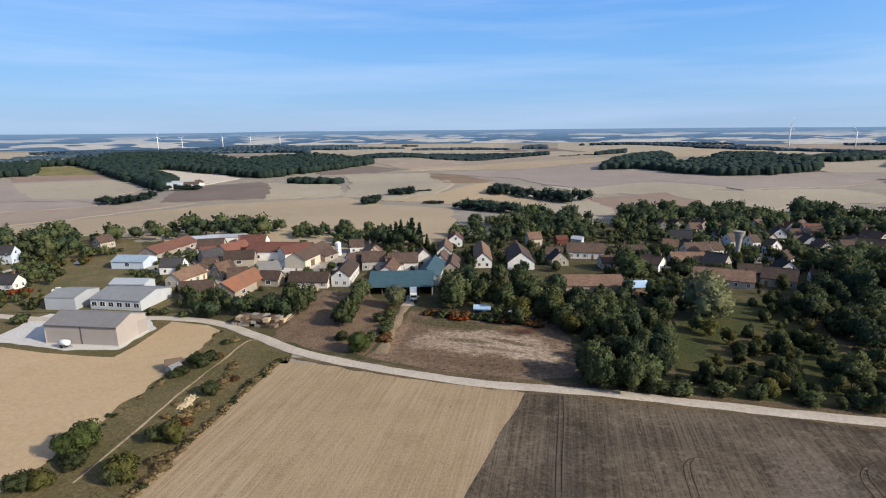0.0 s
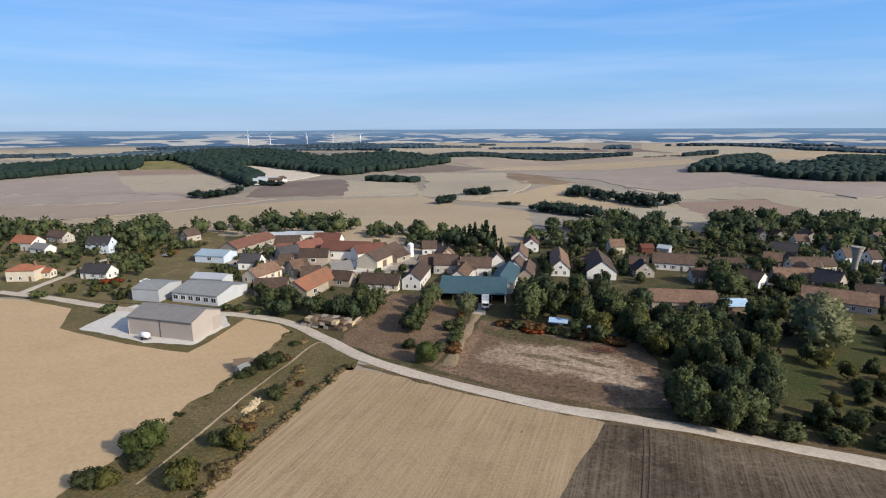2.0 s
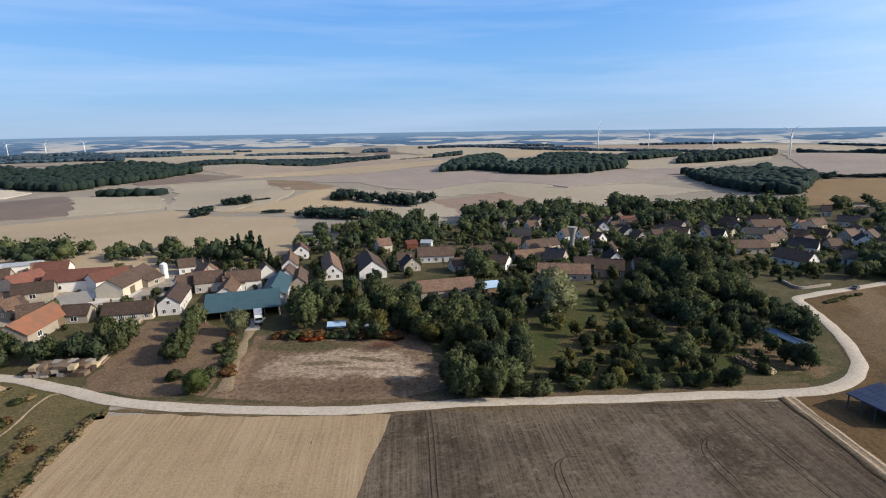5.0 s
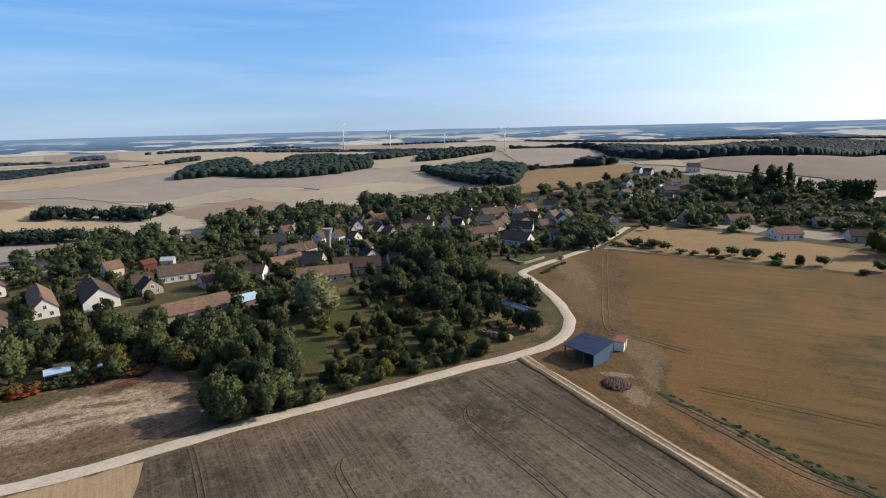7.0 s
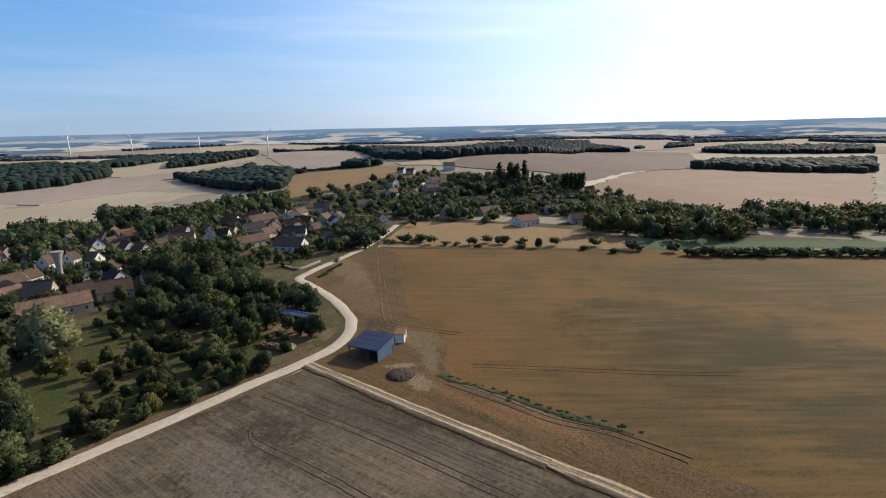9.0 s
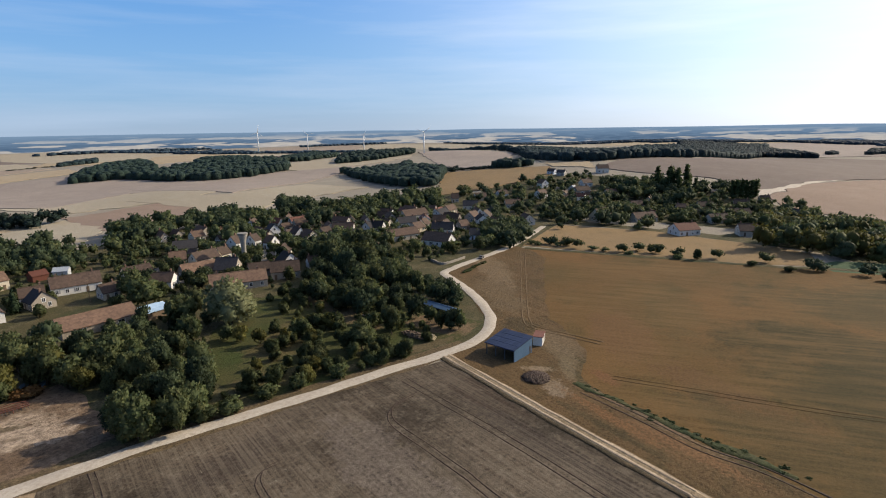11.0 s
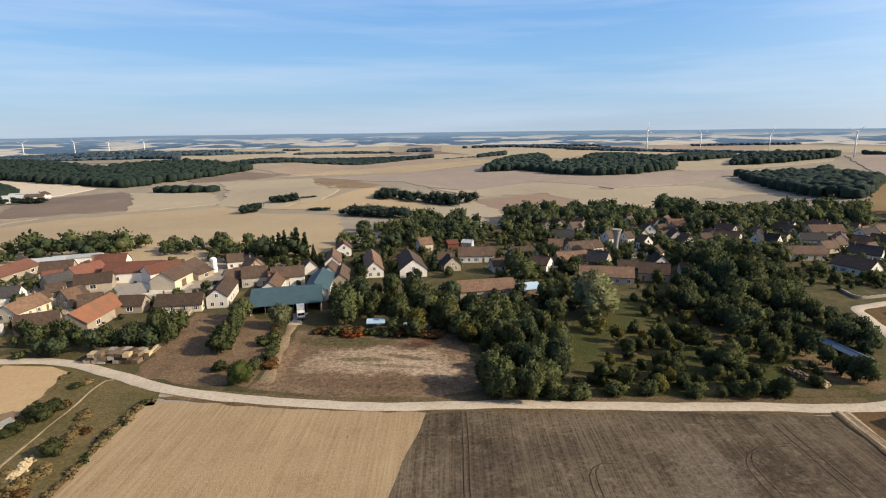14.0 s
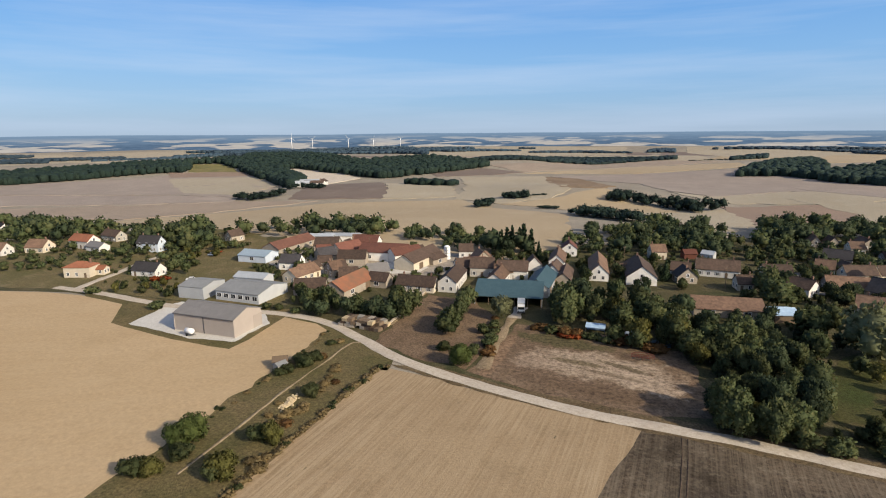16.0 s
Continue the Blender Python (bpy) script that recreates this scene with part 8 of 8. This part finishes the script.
tree("oak", -157.5, 209.3, 6)
tree("shrub", -173.4, 176.3, 3, 1.4)
tree("shrub", -135.9, 164.9, 3, 1.4)
tree("red", -169.5, 249.3, 2, 1.6)
tree("red", -163.1, 197.1, 2, 1.6)
tree("red", -159.6, 197.8, 2, 1.6)
tree("fruit", -111.0, 222.9, 5)
tree("fruit", -118.5, 211.8, 5)
tree("fruit", -93.6, 254.1, 5)
grove("oak dark", [(-90.6, 171.9), (-93.6, 188.5), (-81.7, 187.1), (-73.6, 178.4), (-57.2, 184.8), (-51.1, 192.9), (-45.9, 177.4), (-51.7, 167.6), (-67.8, 164.4)], 7, 5, 8)
tree("oak", -80.7, 307.8, 7)
tree("oak", -84.0, 307.2, 7)
tree("oak", 7.0, 303.9, 7)
tree("oak", 19.2, 343.6, 7)
grove("conifer dark", [(-35.9, 270.3), (-35.9, 292.1), (-12.3, 296.3), (-6.9, 269)], 7, 10, 14)
grove("oak fruit dark", [(-58.5, 275.5), (-58.4, 304.4), (-48.1, 301), (-43.2, 271.1)], 9, 8, 11)
grove("fruit oak bush", [(3.7, 277.5), (6.9, 307.6), (29, 325.1), (53.1, 324.1), (54.9, 300.7), (39.9, 271.3), (20.1, 280.4)], 11, 4, 8)
grove("oak dark", [(38.4, 302.8), (58.3, 381), (84, 372.8), (94.2, 349.3), (84.9, 303.4), (66.6, 292.9), (51.5, 297.4)], 11, 9, 13)
grove("oak dark", [(94.7, 292.4), (121.7, 370.6), (159.5, 390.7), (211.4, 406.1), (217.9, 339.2), (175.3, 287.2), (143.5, 279), (139.7, 334.3)], 8.5, 9, 13)
grove("oak fruit", [(42.7, 253.6), (48.8, 237.9), (71.9, 233.9), (87.9, 264.6), (97.6, 274.6), (92.8, 296.4), (82.4, 303.7), (61.9, 282.5)], 13, 4, 7)
grove("dark oak", [(200.5, 305.9), (281.3, 338), (363.6, 313.7), (320.4, 271.7), (235.9, 273.5), (185.9, 272.2)], 8.5, 9, 13)
grove("dark oak", [(159.4, 220), (193.1, 243.9), (182.3, 212.7), (173.3, 194.6), (147.3, 173.1), (138.9, 184.7)], 8.5, 9, 14)
grove("oak shrub", [(182.9, 189.5), (205.8, 196.9), (218.8, 179.9), (238.7, 166.1), (255, 167.8), (230, 157.2), (209, 168.8), (187.2, 172.9)], 9, 3, 6)
grove("dark oak", [(233.1, 174.7), (276.6, 203), (295.3, 190.6), (246.2, 162.3)], 9, 8, 12)
grove("oak dark fruit", [(375.3, 306.3), (420.6, 307.4), (404.8, 246.8), (358.4, 210.6), (297.1, 202.5), (323, 236.3)], 13, 6, 10)
grove("oak dark fruit", [(320.4, 187.8), (385.8, 219.2), (424.4, 207.4), (417.9, 174.2), (393, 150.7), (319.3, 130.9), (309.4, 149.3), (301.2, 164.9)], 9.5, 8, 13)
grove("dark oak", [(432.4, 203.2), (474.5, 216.6), (480.1, 188.4), (464.2, 132.8), (424, 125.8), (417.5, 164.5)], 10, 10, 15)
grove("poplar", [(443.6, 157), (481.5, 167.5), (495.7, 141.3), (458.2, 126.2)], 10, 17, 22)
grove("dark", [(489, 134.6), (512.3, 99.3), (486.4, 96.6), (468.9, 129.2)], 9, 11, 13)
tree("poplar", 472.5, 98.1, 14)
tree("poplar", 474.2, 94.9, 14)
tree("poplar", 476.0, 91.8, 14)
tree("poplar", 479.5, 89.4, 14)
tree("poplar", 467.5, 103.6, 14)
tree("poplar", 468.9, 100.9, 14)
grove("oak dark fruit", [(308.4, 119.6), (400.1, 148.7), (438.5, 116.6), (457.2, 78.5), (392, 54), (343, 56.8), (363.2, 97.4), (337.8, 111.9)], 9.5, 6, 10)
grove("dark oak yellow", [(298.2, 55.4), (391.4, 67.7), (406.7, 42.3), (365.2, 9.7), (357.9, -16.1), (336.2, -28.4), (304.3, -23.6), (295.7, 4), (287.8, 31)], 8.5, 8, 14)
grove("oak dark", [(439.6, 67.8), (430.6, 37.4), (408.8, 4.2), (384.5, -22.9), (355.6, -18.5), (369.9, 15.2), (414.6, 56.9)], 10, 6, 9)
grove("oak fruit shrub", [(-139.5, 220), (-128, 224.3), (-92.4, 200.6), (-85.8, 219.8), (-52.6, 226), (-33.4, 262.4), (3.8, 269.2), (3.6, 236.4), (-20.7, 242), (-39.8, 210.5), (-82, 198.4), (-114.5, 205.1)], 8.5, 3, 6)
grove("oak dark fruit", [(5.7, 219), (11.5, 264.6), (30.1, 274), (55.1, 272.5), (54.9, 228.3), (48.1, 215.4), (34, 212.7), (20.4, 217.8)], 9, 3, 6)
grove("oak dark fruit", [(64.1, 211), (83.4, 237.1), (112.2, 238), (155.2, 223.7), (133.4, 185.3), (108.5, 181.3), (86.4, 196.1)], 8.5, 3, 6)
grove("oak dark fruit shrub", [(131, 275.8), (211.6, 308.7), (264.2, 293.5), (314.9, 277), (287.5, 210.7), (223.2, 176.8), (198.6, 193.8), (178.1, 207.9), (168, 231.5), (136.6, 236.5)], 9, 3, 6.5)
grove("oak dark", [(167, 250.7), (192.5, 253.3), (207.3, 222.6), (191.8, 198.5), (155.3, 182), (135.3, 184)], 10, 6, 10)
grove("oak fruit dark", [(450.3, 254.4), (526.5, 249.1), (444.2, 205.8), (410.5, 211.1), (393.9, 223.6)], 12, 4, 8)
grove("dark oak", [(37.8, 163), (44, 180), (63.7, 180), (63.3, 164), (48.6, 141), (39.5, 146.9)], 6.5, 5, 9, 0.75)
grove("fruit oak bush dark", [(3.7, 271), (4, 324.4), (30.5, 344.3), (57.7, 354.3), (93.1, 322.8), (111.2, 296.9), (101.8, 271.1), (82.7, 285.3), (55.1, 286.8), (25.5, 281.4)], 10, 4, 8)
grove("oak bush fruit", [(-224.2, 241.1), (-216.6, 273.8), (-171.3, 281.4), (-160.8, 264.1), (-181.7, 242), (-202.4, 231.7)], 9, 4, 8)
grove("bush fruit oak", [(-145.4, 260), (-122, 264.2), (-100.5, 242.5), (-106.3, 230.2), (-124.2, 232.4)], 12, 2.5, 5)
tree("dark", 247.2, 142.8, 5, 1.2)
tree("dark", 248.7, 140.2, 5, 1.2)
tree("shrub", 243.3, 149.8, 2.4, 1.5)
tree("shrub", 242.3, 145.8, 2.4, 1.5)
tree("shrub", 246.1, 136.2, 2.4, 1.5)
tree("shrub", 249.4, 100.7, 2.4, 1.5)
tree("shrub", 248.4, 118.2, 2.4, 1.5)
tree("shrub", 248.7, 112.2, 2.4, 1.5)
tree("shrub", 253.0, 79.7, 2.4, 1.5)
tree("shrub", 259.0, 50.7, 2.4, 1.5)
tree("shrub", 257.4, 36.6, 2.4, 1.5)
tree("fruit", 248.7, 134.2, 5, 1)
tree("fruit", 250.1, 131.7, 5, 1)
tree("fruit", 247.3, 125.5, 5, 1)
tree("fruit", 252.5, 105.4, 5, 1)
tree("fruit", 258.8, 99.5, 5, 1)
tree("fruit", 258.4, 92.4, 5, 1)
tree("fruit", 259.4, 90.5, 5, 1)
tree("fruit", 257.1, 72.4, 5, 1)
tree("fruit", 263.6, 65.6, 5, 1)
tree("fruit", 258.8, 81.4, 5, 1)
tree("fruit", 268.8, 46.8, 5, 1)
tree("dark", 266.0, 29.7, 5, 1.2)
tree("dark", 265.4, 26.7, 5, 1.2)
tree("dark", 267.4, 11.1, 5, 1.2)
row_of("shrub dark", (262.1, 5.3), (272.2, -24.7), 2.4, 3, 5, 1.2)
row_of("shrub dark", (272.2, -24.7), (318, -170), 2.6, 3, 5, 1.2)
grove("dark oak yellow", [(326, -26), (366, -31), (398, -20), (424, -100), (446, -190), (372, -190), (346, -100)], 10.5, 8, 14)
row_of("rust shrub", (-6.2, 170.3), (28.3, 158.5), 2.6, 1.6, 2.6, 1.5)
tree("red", 2.5, 165.4, 1.3, 1.8)
tree("red", 4.7, 164.6, 1.3, 1.8)
tree("red", 6.8, 164.9, 1.3, 1.8)
tree("red", 3.8, 167.1, 1.3, 1.8)
row_of("shrub rust", (-18.0, 175.3), (-17.6, 146.9), 2.4, 1.0, 1.9, 1.5)
row_of("shrub", (176.0, 142.6), (195.6, 146.8), 2.0, 0.8, 1.3, 1.6)
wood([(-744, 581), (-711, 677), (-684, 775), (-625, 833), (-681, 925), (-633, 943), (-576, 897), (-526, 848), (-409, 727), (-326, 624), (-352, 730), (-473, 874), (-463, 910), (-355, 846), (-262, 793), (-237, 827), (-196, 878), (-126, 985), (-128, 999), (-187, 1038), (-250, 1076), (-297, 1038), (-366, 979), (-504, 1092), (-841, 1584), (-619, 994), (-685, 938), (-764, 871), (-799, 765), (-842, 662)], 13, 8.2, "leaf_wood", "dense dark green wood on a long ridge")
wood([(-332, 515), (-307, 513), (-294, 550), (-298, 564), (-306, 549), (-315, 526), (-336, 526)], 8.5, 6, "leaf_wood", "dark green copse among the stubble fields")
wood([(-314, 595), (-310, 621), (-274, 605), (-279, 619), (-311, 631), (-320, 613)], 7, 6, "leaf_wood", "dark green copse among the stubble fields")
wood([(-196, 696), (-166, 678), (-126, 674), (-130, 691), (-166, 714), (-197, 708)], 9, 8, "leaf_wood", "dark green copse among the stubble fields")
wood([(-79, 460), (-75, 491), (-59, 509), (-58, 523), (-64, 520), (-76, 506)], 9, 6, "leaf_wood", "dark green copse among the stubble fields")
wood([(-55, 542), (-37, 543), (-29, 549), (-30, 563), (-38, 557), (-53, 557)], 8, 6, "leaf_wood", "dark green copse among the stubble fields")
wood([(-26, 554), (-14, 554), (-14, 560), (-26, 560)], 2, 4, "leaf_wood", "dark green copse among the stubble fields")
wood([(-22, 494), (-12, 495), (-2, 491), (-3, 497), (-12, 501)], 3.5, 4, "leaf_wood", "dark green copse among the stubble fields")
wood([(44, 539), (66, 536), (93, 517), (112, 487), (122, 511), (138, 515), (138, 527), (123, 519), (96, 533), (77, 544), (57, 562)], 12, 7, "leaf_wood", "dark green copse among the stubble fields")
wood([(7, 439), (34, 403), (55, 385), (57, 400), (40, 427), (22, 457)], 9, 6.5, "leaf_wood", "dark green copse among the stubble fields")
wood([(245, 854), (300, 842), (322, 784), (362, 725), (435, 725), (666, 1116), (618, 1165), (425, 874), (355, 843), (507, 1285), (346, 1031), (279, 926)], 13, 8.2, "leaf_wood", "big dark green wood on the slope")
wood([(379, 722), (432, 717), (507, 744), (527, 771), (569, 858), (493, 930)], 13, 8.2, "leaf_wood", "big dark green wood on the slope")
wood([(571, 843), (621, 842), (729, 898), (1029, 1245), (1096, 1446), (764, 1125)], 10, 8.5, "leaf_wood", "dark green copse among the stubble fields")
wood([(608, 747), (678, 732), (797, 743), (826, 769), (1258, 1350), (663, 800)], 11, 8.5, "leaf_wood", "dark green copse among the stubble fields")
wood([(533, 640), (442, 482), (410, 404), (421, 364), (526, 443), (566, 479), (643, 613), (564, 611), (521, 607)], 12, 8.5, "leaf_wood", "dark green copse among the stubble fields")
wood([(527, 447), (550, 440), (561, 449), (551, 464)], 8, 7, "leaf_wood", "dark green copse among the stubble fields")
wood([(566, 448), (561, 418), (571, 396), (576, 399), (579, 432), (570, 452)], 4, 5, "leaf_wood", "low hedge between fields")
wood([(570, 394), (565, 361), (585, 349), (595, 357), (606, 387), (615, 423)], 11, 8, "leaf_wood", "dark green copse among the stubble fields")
wood([(1324, 1160), (911, 578), (688, 403), (623, 322), (641, 277), (746, 215), (1341, 221), (1791, 296), (1715, 423), (1633, 603), (924, 587), (1291, 1086)], 13, 9, "leaf_mid_wood", "long dark forest along the horizon, tinted blue for haze")
wood([(743, 226), (1272, 234), (1243, 123), (1260, 126), (1586, 263), (1799, 379), (1854, 554)], 13, 9, "leaf_mid_wood", "long dark forest along the horizon, tinted blue for haze")
wood([(726, 3), (751, -38), (828, -202), (1088, -264), (931, -46), (744, -2)], 12, 9, "leaf_wood", "dark wood at the edge of the hill field")
wood([(1267, -21), (1247, -82), (1306, -318), (1471, -356), (1432, -92), (1301, -23)], 12, 9, "leaf_mid_wood", "long dark forest along the horizon, tinted blue for haze")
wood([(2060, 191), (2174, 8), (2269, 9), (2236, 207)], 9, 12, "leaf_far_wood", "long dark forest along the horizon, tinted blue for haze")
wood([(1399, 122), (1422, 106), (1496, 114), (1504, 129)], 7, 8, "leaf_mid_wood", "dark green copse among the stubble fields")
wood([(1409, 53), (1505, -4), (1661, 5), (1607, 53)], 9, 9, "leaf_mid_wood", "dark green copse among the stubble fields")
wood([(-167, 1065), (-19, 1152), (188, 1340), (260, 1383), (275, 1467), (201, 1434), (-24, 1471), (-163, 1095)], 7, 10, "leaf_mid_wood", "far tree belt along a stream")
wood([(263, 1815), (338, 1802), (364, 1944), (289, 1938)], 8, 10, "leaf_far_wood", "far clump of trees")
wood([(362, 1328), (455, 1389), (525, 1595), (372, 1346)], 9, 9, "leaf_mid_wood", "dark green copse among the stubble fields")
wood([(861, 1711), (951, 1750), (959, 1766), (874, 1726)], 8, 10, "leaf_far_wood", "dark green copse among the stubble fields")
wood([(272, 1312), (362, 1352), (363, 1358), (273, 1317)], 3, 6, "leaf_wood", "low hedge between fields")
wood([(-722, 1796), (-402, 1646), (-418, 1712), (-545, 1901), (-679, 1815)], 11, 13, "leaf_far_wood", "far wood on the plain, tinted blue for haze")
wood([(-148, 2052), (-97, 2060), (-98, 2080), (-150, 2072)], 8, 10, "leaf_far_wood", "far wood on the plain, tinted blue for haze")
grove("bush shrub fruit", [(80, 228.2), (106.1, 280.3), (137.2, 329), (187.9, 337.1), (232.4, 317.3), (185.3, 244.1), (149.2, 210.7), (120.7, 200.7), (98.7, 211)], 7, 1.5, 4)
grove("bush shrub fruit", [(204.8, 274.7), (264.7, 282.7), (315.7, 267.5), (312.9, 218.6), (251.8, 188.2), (217.2, 199.8), (195.4, 227.4)], 8, 2, 5)
grove("bush shrub fruit", [(-48.8, 230.6), (-43.2, 271.6), (3.8, 280.1), (67.9, 285.3), (81.9, 265), (56.8, 236.5), (3.6, 222.3), (-27.2, 216.5)], 7.5, 1.5, 4)
grove("bush shrub", [(-130.6, 205.8), (-139.5, 261.1), (-113, 288.5), (-71.9, 280.4), (-49.4, 212.3), (-71.9, 196), (-93.1, 192)], 9, 1.5, 3.5)
grove("bush shrub fruit", [(-240.2, 195), (-349.4, 283.6), (-237.7, 267.7), (-189.4, 252.1), (-148.3, 193.7), (-172.3, 184.9), (-224.5, 208.4)], 9, 1.5, 4.5)
grove("dark oak dark", [(212, 163), (246, 182), (285, 181), (251, 157), (230, 152)], 6, 7, 12)
grove("fruit oak bush", [(175, 187), (197, 198), (224, 189), (216, 168), (188, 165), (173, 175)], 7, 2.5, 5)
grove("dark oak oak", [(313, 246), (422, 278), (466, 288), (456, 231), (384, 193), (331, 201), (282, 208)], 13, 5, 9)
grove("dark oak dark", [(37, 178), (45, 191), (65, 193), (74, 190), (81, 179), (75, 162), (59, 147), (43, 156)], 5.2, 3, 6)
grove("shrub thicket fruit", [(38, 122), (58, 117), (82, 113), (87, 119), (68, 123), (50, 127)], 4.6, 2, 4)
grove("oak dark fruit", [(67, 240), (110, 316), (186, 311), (168, 246), (121, 204), (83, 203)], 8, 4, 7.5)
grove("oak dark", [(11, 298), (15, 346), (72, 362), (91, 325), (77, 278), (62, 277), (56, 289), (37, 278)], 8.5, 5, 10)
grove("fruit oak", [(23, 257), (27, 283), (43, 281), (45, 243), (40, 230)], 7, 3, 6)
grove("oak dark oak", [(273, 158), (391, 194), (460, 158), (490, 123), (483, 82), (464, 45), (380, 43), (345, 103), (339, 153)], 12, 5, 9)
grove("oak dark fruit", [(-86, 296), (-87, 318), (-62, 328), (-40, 313), (-42, 283), (-67, 289)], 8, 5, 9)
plant_far()
far_woods()
far_fields()
